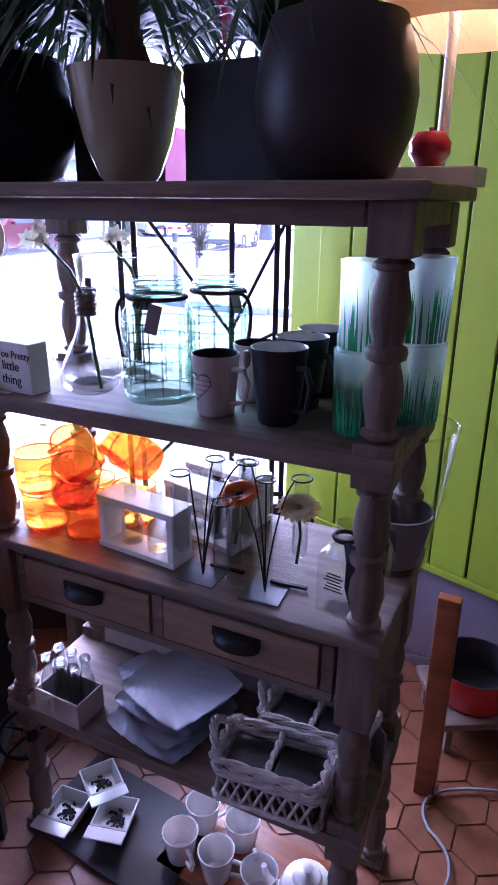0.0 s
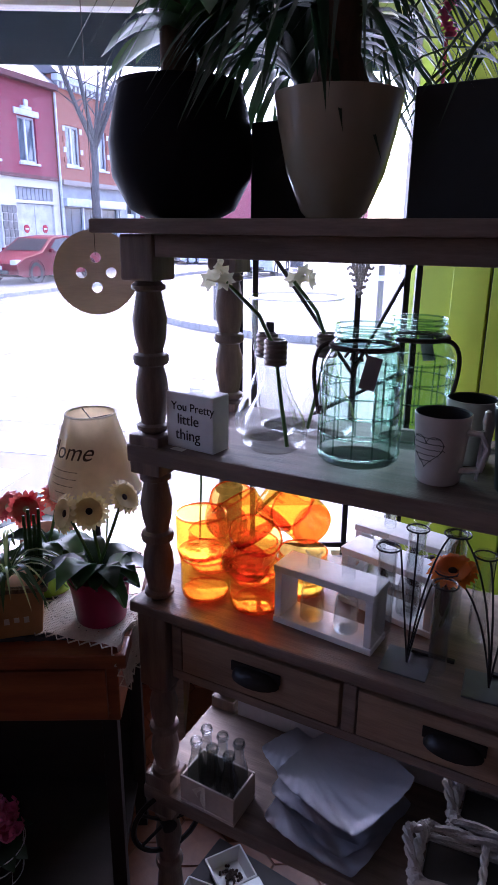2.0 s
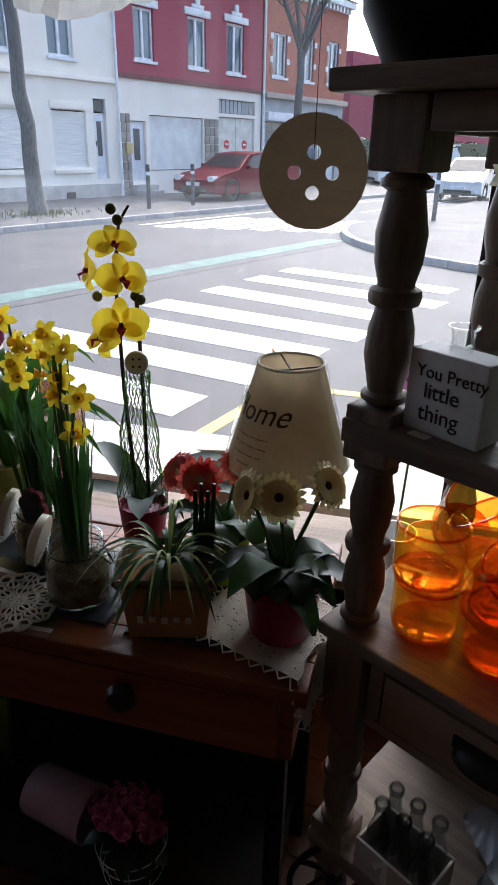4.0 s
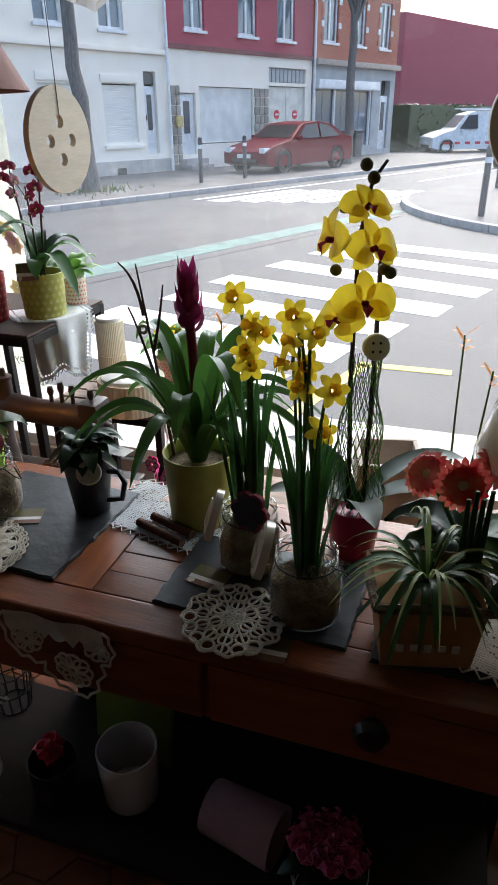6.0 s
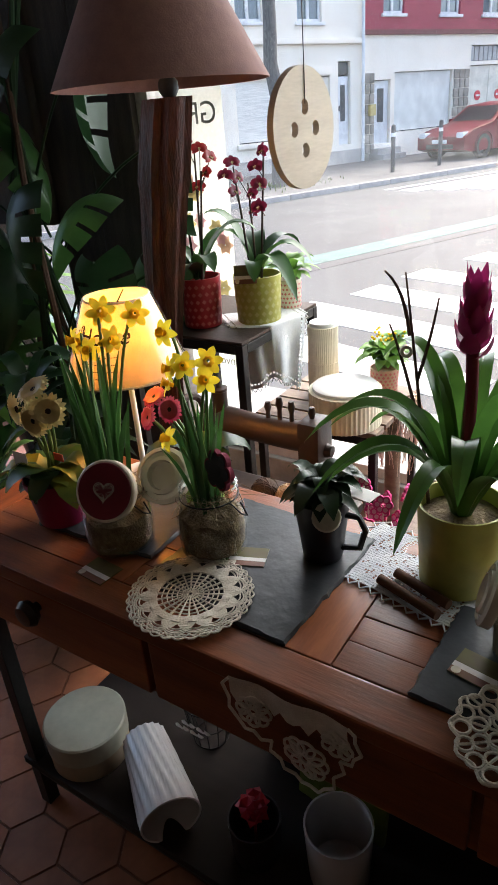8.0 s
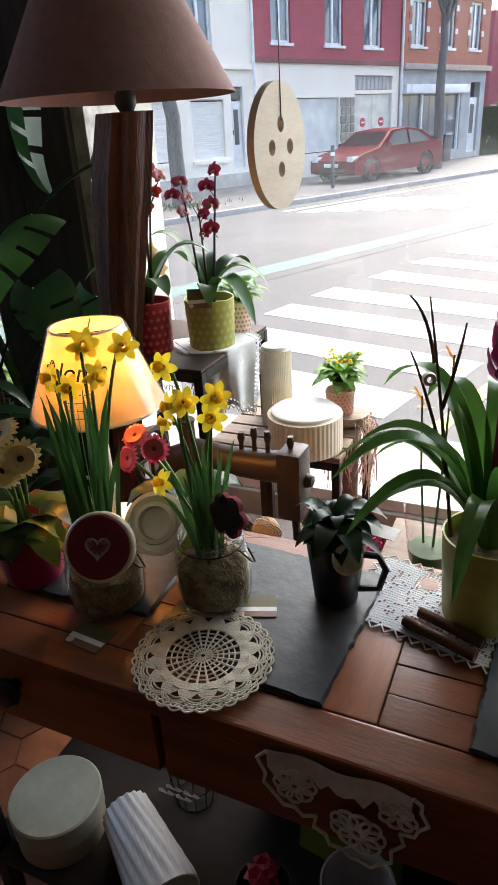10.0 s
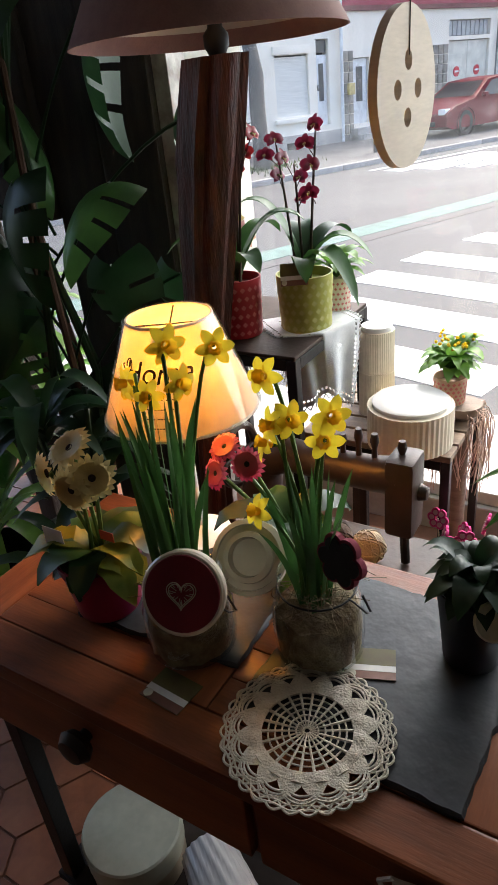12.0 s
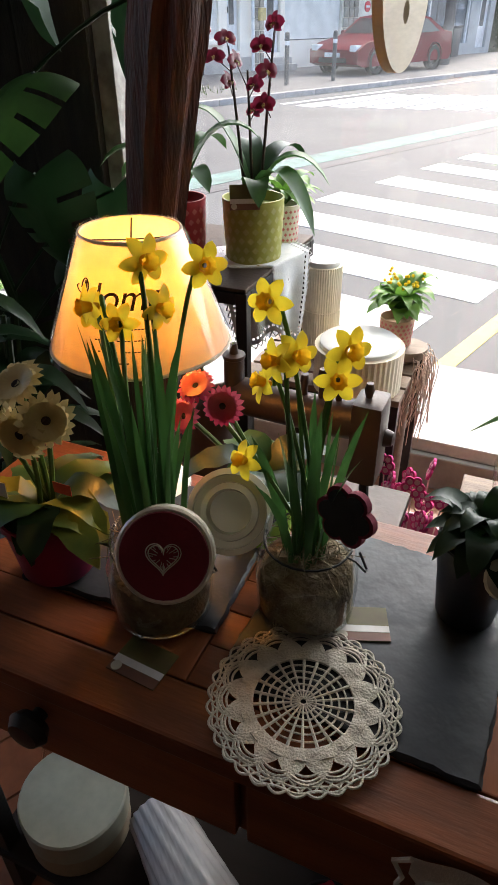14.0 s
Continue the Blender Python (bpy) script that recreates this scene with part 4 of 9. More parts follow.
hatch = [(0.0, 0.3), (0.0, 0.7), (0.4, 0.85), (1.1, 0.98), (1.8, 1.45), (3.2, 1.5), (3.9, 1.1), (4.0, 0.4), (3.9, 0.25), (0.3, 0.22)]
car(xf(2.2, 26.5, GZ + 0.0, 75), WHITE_CAR, "small white car parked along the side street", hatch, 4.0, 2.55, 1.72, 0.31, [[(1.35, 1.0), (1.9, 1.4), (3.0, 1.42), (3.3, 1.05)]], 1.0)

POST_GREY = mat("bollard_grey", (0.06, 0.06, 0.065), 0.5, scale=10)


def bollard(m):
    b = thing("bollard", m, "slim dark grey steel bollard with a white band", "bollard", "street bollards")
    bm = B()
    lathe(bm, [(0, 1.12), (0.05, 1.1), (0.055, 1.05), (0.055, 0), (0, 0)], seg=16)
    part("post", bm, POST_GREY, b)
    bm = B()
    lathe(bm, [(0.0562, 0.93), (0.0575, 0.93), (0.0575, 0.84), (0.0562, 0.84)], seg=16, close=True)
    part("band", bm, PVC, b, "white reflective band")
    return b


first = bollard(st(-2.77, 4.1, GZ + 0.11))
for m in (st(-1.0, 4.1, GZ + 0.11), xf(1.09, 12.75, GZ + 0.11), xf(1.43, 17.9, GZ + 0.11), xf(4.0, 11.6, GZ + 0.11)):
    copy_thing(first, m)
BIN = mat("bin_plastic", (0.05, 0.055, 0.065), 0.5)
for k in range(2):
    b = thing("wheelie_bin", st(8.6 + 0.75 * k, 1.0, GZ + 0.11), "dark grey wheeled rubbish bin before the shop", "bin", "rubbish bins")
    bm = B()
    vs = box(bm, (-0.28, -0.32, 0.06), (0.28, 0.32, 0.98), bev=0.03)
    for v in vs:
        v.co.x *= 0.85 + 0.15 * v.co.z
    part("body", bm, BIN, b)
    bx("lid", (-0.3, -0.36, 0.985), (0.3, 0.34, 1.05), BIN, b, bev=0.02)
    bm = B()
    tube(bm, [(-0.25, 0.3, 0.1), (0.25, 0.3, 0.1)], 0.1, seg=14)
    part("wheel", bm, TYRE, b)

# ---- on the shelves ----
def cup(r0, r1, h, th=0.003, rim=0.0):
    """Profile of a hollow vessel: foot radius, rim radius, height."""
    return [(0, 0), (r0 * 0.9, 0), (r0, 0.004), (r0 + (r1 - r0) * 0.5, h * 0.5), (r1, h), (r1 - th, h), (r0 + (r1 - r0) * 0.5 - th, h * 0.5), (r0 - th, 0.008), (0, 0.008)]


def handle(bm, r, z0, z1, out, rad=0.005, m=I4):
    tube(bm, [(r - 0.003, 0, z1), (r + out * 0.7, 0, z1 + 0.002), (r + out, 0, (z0 + z1) / 2 + 0.012), (r + out * 0.75, 0, z0 + 0.008), (r - 0.004, 0, z0)], rad, m, 8)


def ring(bm, r, rad, m=I4, n=28, seg=6):
    pts = [Vector((r * math.cos(6.28318 * k / n), r * math.sin(6.28318 * k / n), 0)) for k in range(n + 1)]
    tube(bm, pts, rad, m, seg, False)


# message block
sg = thing("message_block", at_shelf(0.09, -0.05, Z_2), "small white wooden block with handwritten lettering and a glass tube", "ornament")
bx("block", (0, 0, 0), (0.1, 0.046, 0.098), WHITE_PAINT, sg, bev=0.003)
for s, x, z, sz in (("You Pretty", 0.012, 0.068, 0.0205), ("little", 0.024, 0.044, 0.026), ("thing", 0.02, 0.017, 0.027)):
    words("lettering", s, sz, INK, sg, xf(x, -0.0008, z, 0, 90), "LEFT")
bm = B()
lathe(bm, [(0.013, 0.097), (0.013, 0.122), (0.018, 0.128), (0.0165, 0.128), (0.0115, 0.122), (0.0115, 0.097)], xf(0.05, 0.023), 18)
part("glass_tube", bm, GLASS_T, sg)
bx("price_tag", (0.02, -0.016, 0.0005), (0.045, -0.003, 0.0015), PAPER, sg, bev=0)


def flower5(bm, m, r, petals=6, width=None, lift=0.25, droop=0.0):
    """An open flower of narrow petals round its centre."""
    for k in range(petals):
        a = 6.28318 * k / petals
        d = Vector((math.cos(a), math.sin(a), 0))
        blade(bm, [d * r * 0.08, d * r * 0.5 + Vector((0, 0, r * lift)), d * r + Vector((0, 0, r * (lift * 0.7 - droop)))], width or r * 0.5, m, 0.15, "leaf")


# bulb vases with stems
def bulb_vase(m, stem, bend):
    v = thing("bulb_vase", m, "clear glass bulb vase with a dark screw cap", "vase", "bulb vases")
    bm = B()
    prof = [(0, 0), (0.04, 0), (0.055, 0.012), (0.0585, 0.032), (0.05, 0.058), (0.032, 0.09), (0.02, 0.122), (0.0175, 0.15)]
    lathe(bm, prof, seg=28)
    part("glass_body", bm, GLASS_T, v)
    bm = B()
    lathe(bm, [(0.0182 + 0.0022 * (k % 2), 0.146 + k * 0.0042) for k in range(11)] + [(0.0165, 0.188), (0.016, 0.146)], seg=24)
    part("screw_cap", bm, mat("worn_steel", (0.24, 0.2, 0.18), 0.4, 0.8, scale=30), v, "dark metal screw cap")
    if stem:
        bm = B()
        pts = [(0.03, -0.005, 0.008), (0.012, 0, 0.09), (0.0, 0, 0.17), (-0.03 * bend, 0, 0.225), (-0.09 * bend, 0, 0.275)]
        tube(bm, pts, 0.0035, seg=7)
        part("stem", bm, STEM, v)
        for k, (dx, dy, dz) in enumerate(((0, 0, 0), (-0.02, 0.01, 0.012), (-0.035, -0.01, 0.004), (-0.03, 0.012, 0.03), (0.012, -0.006, -0.016))[:4 if bend > 0.9 else 3]):
            bm = B()
            p = Vector((-0.09 * bend + dx, dy, 0.275 + dz))
            flower5(bm, Matrix.Translation(p) @ pose(0, 0, 0, 55 + 20 * k, 15 * k, 40 * k), 0.021, 6, 0.014)
            tube(bm, [(-0.09 * bend + 0.01, 0, 0.272), p], 0.0015, seg=5)
            part("blossom", bm, PALE_P, v)
    return v


bulb_vase(at_shelf(0.25, 0.045, Z_2), True, 1.1)
bulb_vase(at_shelf(0.2, 0.1, Z_2, 40), False, 0)
bulb_vase(at_shelf(0.285, 0.165, Z_2, 200), True, -0.7)

cv = thing("cylinder_vase", at_shelf(0.208, 0.185, Z_2), "tall clear flared glass vase with a small sticker", "vase")
bm = B()
lathe(bm, cup(0.062, 0.088, 0.245, 0.003)[:5], seg=36)
part("glass_body", bm, GLASS_T, cv)
bm = B()
ring(bm, 0.0875, 0.0022, xf(0, 0, 0.245), 36)
part("rim", bm, GLASS_B, cv)
bx("sticker", (-0.012, -0.0835, 0.19), (0.004, -0.0828, 0.207), BLACK, cv, bev=0)

ROPE = mat("dark_rope", (0.07, 0.045, 0.04), 0.95, scale=60, bump=0.8, bscale=260)


def jar(m):
    j = thing("glass_jar", m, "pale green glass jar with moulded squares and a rope handle", "jar", "green glass jars")
    bm = B()
    r = 0.067
    prof = [(0, 0), (r * 0.92, 0), (r, 0.006), (r * 0.97, 0.012)]
    for k in range(4):
        z = 0.016 + k * 0.033
        prof += [(r * 0.95, z), (r, z + 0.005), (r, z + 0.027), (r * 0.95, z + 0.032)]
    prof += [(r * 0.97, 0.158), (r * 0.86, 0.172), (0.051, 0.184), (0.046, 0.189), (0.048, 0.193), (0.046, 0.198), (0.048, 0.203), (0.046, 0.208), (0.049, 0.213), (0.047, 0.221)]
    lathe(bm, prof, seg=32)
    part("glass_body", bm, GLASS_G, j)
    for k in range(13):
        a = 6.28318 * k / 13
        bm = B()
        tube(bm, [(r * 1.0 * math.cos(a), r * 1.0 * math.sin(a), z) for z in (0.014, 0.06, 0.11, 0.15)], 0.0017, seg=5)
        part("moulded_rib", bm, RIB_GLASS, j)
    for k in range(5):
        bm = B()
        ring(bm, r, 0.0017, xf(0, 0, 0.0145 + 0.033 * k))
        part("moulded_rib", bm, RIB_GLASS, j)
    for k in range(4):
        bm = B()
        ring(bm, 0.048, 0.0018, xf(0, 0, 0.194 + 0.0085 * k))
        part("thread", bm, RIB_GLASS, j)
    bm = B()
    ring(bm, 0.0525, 0.0042, xf(0, 0, 0.187))
    part("neck_rope", bm, ROPE, j)
    bm = B()
    tube(bm, curve((-0.053, 0, 0.187), (-0.085, -0.03, 0.19), (-0.07, -0.02, 0.1), 10), 0.0038, seg=6)
    tube(bm, curve((-0.07, -0.02, 0.1), (-0.06, -0.03, 0.06), (-0.058, -0.035, 0.09), 6), 0.0036, seg=6)
    part("rope_handle", bm, ROPE, j)
    bm = B()
    for k in range(5):
        tube(bm, [(-0.008 + 0.006 * k, -0.052, 0.187), (-0.012 + 0.009 * k, -0.063, 0.178 - 0.004 * (k % 2))], 0.0022, seg=5)
    part("knot", bm, ROPE, j)
    bm = B()
    box(bm, (-0.011, -0.0008, -0.05), (0.013, 0.0008, 0), xf(0.034, -0.064, 0.182, 10, -8, 12))
    part("price_label", bm, mat("grey_card", (0.32, 0.28, 0.27), 0.8), j, "grey card label on a string")
    return j


jar(at_shelf(0.392, 0.082, Z_2, 8))
copy_thing(bpy.data.objects["glass_jar"], at_shelf(0.428, 0.225, Z_2, 160))

# mugs
MUG_IN = mat("mug_white_inside", (0.72, 0.71, 0.7), 0.25)
MUG_BK = mat("black_mug", (0.02, 0.018, 0.024), 0.38, fine=0.06)
MUG_WH = mat("ivory_mug", (0.66, 0.6, 0.56), 0.3, fine=0.05)


def mug(m, r0, r1, h, outer, inner, label, group, hr=0):
    g = thing("mug", m, label, "mug", group)
    bm = B()
    lathe(bm, [(0, 0), (r0 * 0.9, 0), (r0, 0.004), (r0 + (r1 - r0) * 0.45, h * 0.5), (r1, h), (r1 - 0.0015, h + 0.001)], seg=32)
    part("body", bm, outer, g)
    bm = B()
    lathe(bm, [(r1 - 0.0015, h + 0.001), (r1 - 0.004, h - 0.001), (r0 + (r1 - r0) * 0.45 - 0.004, h * 0.5), (r0 - 0.004, 0.008), (0, 0.008)], seg=32)
    part("inside", bm, inner, g)
    bm = B()
    handle(bm, r0 + (r1 - r0) * 0.5, h * 0.22, h * 0.78, 0.034, 0.0052, xf(0, 0, 0, hr))
    part("handle", bm, outer, g)
    return g


mw = mug(at_shelf(0.536, 0.055, Z_2), 0.033, 0.042, 0.106, MUG_WH, BLACK, "ivory mug with a drawn heart and a spoon in its handle", "mugs", -8)
HEART = [(0.016 * math.sin(t) ** 3, 0.013 * math.cos(t) - 0.005 * math.cos(2 * t) - 0.002 * math.cos(3 * t) - 0.001 * math.cos(4 * t)) for t in [6.28318 * k / 40 for k in range(41)]]
bm = B()
tube(bm, [(0.0405 * math.sin(x * 1.6 / 0.04 - 0.25), -0.0402 * math.cos(x * 1.6 / 0.04 - 0.25) - 0.0004, 0.058 + z * 1.65) for x, z in HEART], 0.0006, seg=4, cap=False)
part("heart_drawing", bm, INK, mw)
for k in range(5):
    bm = B()
    w = (0.55, 0.7, 0.7, 0.5, 0.25)[k]
    tube(bm, [(0.0402 * math.sin(-0.25 + a * w), -0.0402 * math.cos(-0.25 + a * w) - 0.0004, 0.075 - 0.0085 * k + 0.0012 * math.sin(a * 30)) for a in [-1 + 0.1 * i for i in range(21)]], 0.0005, seg=4, cap=False)
    part("scribble_line", bm, INK, mw)
bm = B()
tube(bm, [(0.058, -0.004, 0.012), (0.06, -0.004, 0.06), (0.062, -0.004, 0.09)], 0.0032, seg=7)
lathe(bm, [(0, -0.016), (0.008, -0.012), (0.0125, 0), (0.008, 0.014), (0, 0.017)], xf(0.064, -0.004, 0.104) @ Matrix.Diagonal((0.5, 1, 1, 1)), 14)
part("spoon", bm, MUG_WH, mw, "ivory ceramic spoon")
mug(at_shelf(0.548, 0.17, Z_2), 0.033, 0.042, 0.106, MUG_WH, BLACK, "ivory mug with a dark inside", "mugs", -8)
for u, v in ((0.652, 0.07), (0.642, 0.172), (0.64, 0.264)):
    mug(at_shelf(u, v, Z_2), 0.034, 0.048, 0.128, MUG_BK, MUG_IN, "matt black mug with a white inside", "mugs", -20)

# frosted glasses with painted grass
FROST = glass("frosted_glass", (0.9, 0.95, 0.95), 0.35, see=0.12)
GRASS_GL = mat("green_glass_paint", (0.03, 0.42, 0.15), 0.35, col2=(0.02, 0.3, 0.1), scale=30)


def frosted(m, seed):
    g = thing("glass_tumbler", m, "frosted glass tumbler painted with green grass blades", "glass", "frosted tumblers")
    bm = B()
    lathe(bm, cup(0.046, 0.0505, 0.135, 0.004), seg=32)
    part("glass_body", bm, FROST, g)
    rg = random.Random(seed)
    bm = B()
    for k in range(110):
        a, h, t = rg.uniform(0, 6.283), rg.uniform(0.04, 0.1), rg.uniform(-0.07, 0.07)
        rr = lambda z: 0.0466 + 0.0045 * z / 0.135 + 0.0004
        q = [(a, 0.004, 0.0016), (a + t * 0.4, h * 0.6, 0.0012), (a + t, h, 0.0002)]
        for (a0, z0, w0), (a1, z1, w1) in zip(q, q[1:]):
            bm.faces.new([bm.verts.new((rr(z) * math.cos(b), rr(z) * math.sin(b), z)) for b, z in ((a0 - w0 / 0.047, z0), (a0 + w0 / 0.047, z0), (a1 + w1 / 0.047, z1), (a1 - w1 / 0.047, z1))])
    tagged(part("painted_grass", bm, GRASS_GL, g), kind="stuff")
    return g


for k, (u, v, z) in enumerate(((0.79, 0.098, 0), (0.793, 0.1, 0.1355), (0.835, 0.205, 0), (0.835, 0.207, 0.1355), (0.745, 0.21, 0))):
    frosted(at_shelf(u, v, Z_2 + z, 40 * k), 20 + k)

# lace heart hanging behind
hh = thing("lace_heart", xf(1.657, 1.46, 1.48, -15), "white crocheted heart hanging on a thread", "ornament")
bm = B()
for k in range(-4, 5):
    w = 0.055 * (1 - abs(k) / 6)
    tube(bm, [(k * 0.011, 0, 0.05 - 0.02 * (abs(k) == 0)), (k * 0.009, -0.006, 0.0), (k * 0.004, 0, -0.1 + abs(k) * 0.018)], 0.003, seg=5)
for j in range(11):
    z = 0.045 - j * 0.0135
    w = 0.052 * (1 - max(0, j - 2) / 9.2)
    tube(bm, [(x * w, -0.004 * math.cos(x * 1.5), z + 0.003 * math.sin(x * 14 + j)) for x in [-1 + 0.125 * i for i in range(17)]], 0.003, seg=5)
part("crochet", bm, LACE_W, hh)
bm = B()
tube(bm, [(0, 0, 0.05), (0, 0, 1.24)], 0.0007, seg=4)
part("thread", bm, LACE_W, hh)

# amber tumblers
def amber(m):
    g = thing("amber_tumbler", m, "amber orange glass tumbler with faint moulded marks", "glass", "amber tumblers")
    bm = B()
    lathe(bm, [(0.036, 0.0005), (0.044, 0.006), (0.047, 0.018), (0.0475, 0.078), (0.0485, 0.086)], seg=32)
    part("glass_body", bm, GLASS_O, g)
    bm = B()
    ring(bm, 0.0465, 0.0019, xf(0, 0, 0.0855), 32, 6)
    part("rim", bm, GLASS_OR, g)
    bm = B()
    lathe(bm, [(0, 0.001), (0.036, 0.001), (0.0435, 0.007), (0.043, 0.013), (0.036, 0.0115), (0, 0.01)], seg=28)
    part("thick_base", bm, GLASS_OR, g)
    bm = B()
    for j in range(3):
        box(bm, (-0.014 + 0.002 * j, -0.0486, 0.03 + j * 0.012), (0.014 - 0.004 * j, -0.0476, 0.036 + j * 0.012), bev=0.0004)
    tagged(part("moulded_mark", bm, GLASS_O, g), kind="stuff")
    return g


stack = [(0.144, 0.006, 0.0, 0, 0, 10), (0.246, 0.025, 0.0, 0, 0, -15), (0.19, 0.105, 0.0, 0, 0, 30), (0.29, 0.125, 0.0, 0, 0, 50), (0.09, 0.1, 0.0, 0, 0, 80),
         (0.14, 0.0, 0.0865, 0, 0, 20), (0.238, 0.0, 0.094, 12, 24, 0), (0.222, 0.062, 0.116, -10, -32, 30), (0.115, 0.115, 0.1, 20, 30, 0), (0.2, 0.15, 0.115, -48, 20, 0), (0.27, 0.205, 0.1, 42, -20, 0)]
for u, v, z, rx, ry, rz in stack:
    amber(SHELF_GRID @ pose(u - 0.016, v, Z_3 + z, rx, ry, rz))

# test tube holders
def tube_holder(m):
    h = thing("bottle_holder", m, "white wooden frame holding two small clear bottles", "vase holder", "bottle holders")
    bx("base", (0, 0, 0), (0.19, 0.066, 0.012), WHITE_PAINT, h)
    bx("side", (0.002, 0.002, 0.0125), (0.016, 0.064, 0.1), WHITE_PAINT, h)
    bx("side", (0.174, 0.002, 0.0125), (0.188, 0.064, 0.1), WHITE_PAINT, h)
    bx("top", (0.0, 0.0, 0.1005), (0.19, 0.066, 0.114), WHITE_PAINT, h)
    for x in (0.062, 0.128):
        bm = B()
        prof = [(0.0205, 0), (0.022, 0.003), (0.021, 0.05), (0.0125, 0.095), (0.0118, 0.125), (0.0165, 0.132)]
        lathe(bm, [(0, 0)] + prof + [(r - 0.0015, z + 0.001) for r, z in prof[::-1]] + [(0, 0.002)], xf(x, 0.033, 0.0128), 20)
        part("bottle", bm, GLASS_T, h)
    return h


th1 = tube_holder(at_shelf(0.283, 0.0, Z_3, 0))
copy_thing(th1, at_shelf(0.35, 0.13, Z_3, -8))
copy_thing(th1, at_shelf(0.33, 0.235, Z_3, -4))

# wire stands with glass tubes
WIRE = mat("black_wire", (0.03, 0.028, 0.03), 0.5, 0.6)
STEELP = mat("grey_steel_plate", (0.16, 0.165, 0.18), 0.45, 0.5, scale=12)


def tube_stand(m, arms, filled):
    s = thing("tube_stand", m, "black wire stand on a steel plate with hanging glass tubes", "vase holder", "wire tube stands")
    bx("base_plate", (-0.038, -0.036, 0), (0.038, 0.036, 0.003), STEELP, s, bev=0.001)
    bx("clip", (0.0, 0.028, 0.0035), (0.07, 0.036, 0.009), WIRE, s, bev=0.001)
    for k, (x, y, z) in enumerate(arms):
        bm = B()
        side = Vector((-x, -y, 0)).normalized() * 0.0195 if abs(x) + abs(y) > 0.01 else Vector((0.0195, 0, 0))
        tube(bm, curve((0, 0, 0.003), (x * 0.05 - side.x, y * 0.05 - side.y, z * 0.85), (x + side.x, y + side.y, z), 9), 0.0017, seg=6)
        ring(bm, 0.0185, 0.0015, xf(x, y, z), 20)
        part("wire_arm", bm, WIRE, s)
        bm = B()
        lathe(bm, [(0, -0.16), (0.009, -0.157), (0.0145, -0.147), (0.0148, 0.0), (0.018, 0.005), (0.0165, 0.005), (0.0132, 0), (0.013, -0.145), (0, -0.155)], xf(x, y, z), 18)
        part("glass_tube", bm, GLASS_T, s)
    return s


tube_stand(at_shelf(0.529, 0.018, Z_3, 6), [(-0.045, 0.0, 0.2), (0.05, -0.02, 0.17), (-0.02, 0.09, 0.2), (0.04, 0.1, 0.2)], 0)
tube_stand(at_shelf(0.657, 0.028, Z_3, 10), [(-0.03, 0.08, 0.185), (-0.085, 0.06, 0.155), (0.04, 0.075, 0.2), (-0.075, 0.11, 0.2)], 1)


def daisy(parent_m, r, petal, heart, label, stem_pts, name="gerbera", tilt=(0, 0, 0), rows=2, n=22):
    d = thing(name, parent_m, label, "flower")
    daisy_head(d, r, petal, heart, pose(0, 0, 0, *tilt), rows, n)
    if stem_pts:
        bm = B()
        tube(bm, stem_pts, 0.0028, seg=7)
        part("stem", bm, STEM, d)
    return d


def daisy_head(d, r, petal, heart, m, rows=2, n=22, seed=3):
    rg = random.Random(seed)
    for j in range(rows):
        bm = B()
        for k in range(n):
            a = 6.28318 * (k + 0.5 * j) / n + rg.uniform(-.05, .05)
            q = r * (1 - 0.22 * j) * rg.uniform(0.93, 1.03)
            v = Vector((math.cos(a), math.sin(a), 0))
            blade(bm, [v * r * 0.15 + Vector((0, 0, 0.002 + 0.002 * j)), v * q * 0.6 + Vector((0, 0, r * (0.14 + 0.06 * j))), v * q * 0.85 + Vector((0, 0, r * (0.13 + 0.1 * j))), v * q + Vector((0, 0, r * (0.04 + 0.1 * j) + rg.uniform(-.03, .03) * r))], r * 0.27, m, 0.12, "strap")
        ob = part("petals", bm, petal, d)
        tagged(ob, kind="stuff")
    bm = B()
    lathe(bm, [(0, r * 0.16), (r * 0.1, r * 0.15), (r * 0.17, r * 0.11), (r * 0.19, 0.0), (0, -r * 0.06)], m, 16)
    part("heart", bm, heart, d)


CREAM_H = mat("cream_heart", (0.5, 0.42, 0.2), 0.9, bump=0.6, bscale=300)
daisy(at_shelf(0.57, 0.08, 1.0), 0.042, leaf_mat("petal_bright_orange", (0.85, 0.24, 0.01), (0.75, 0.17, 0.01)), DARKC, "orange gerbera flower in a glass tube", [(0.002, 0, 0), (0.004, 0, -0.05), (-0.01, 0.0, -0.105)], tilt=(18, 0, 0))
daisy(at_shelf(0.69, 0.085, 1.0), 0.042, CREAM_P, CREAM_H, "cream gerbera flower in a glass tube", [(0, 0, 0), (0.006, 0, -0.05), (0.0, 0.0, -0.11)], tilt=(14, 8, 0))


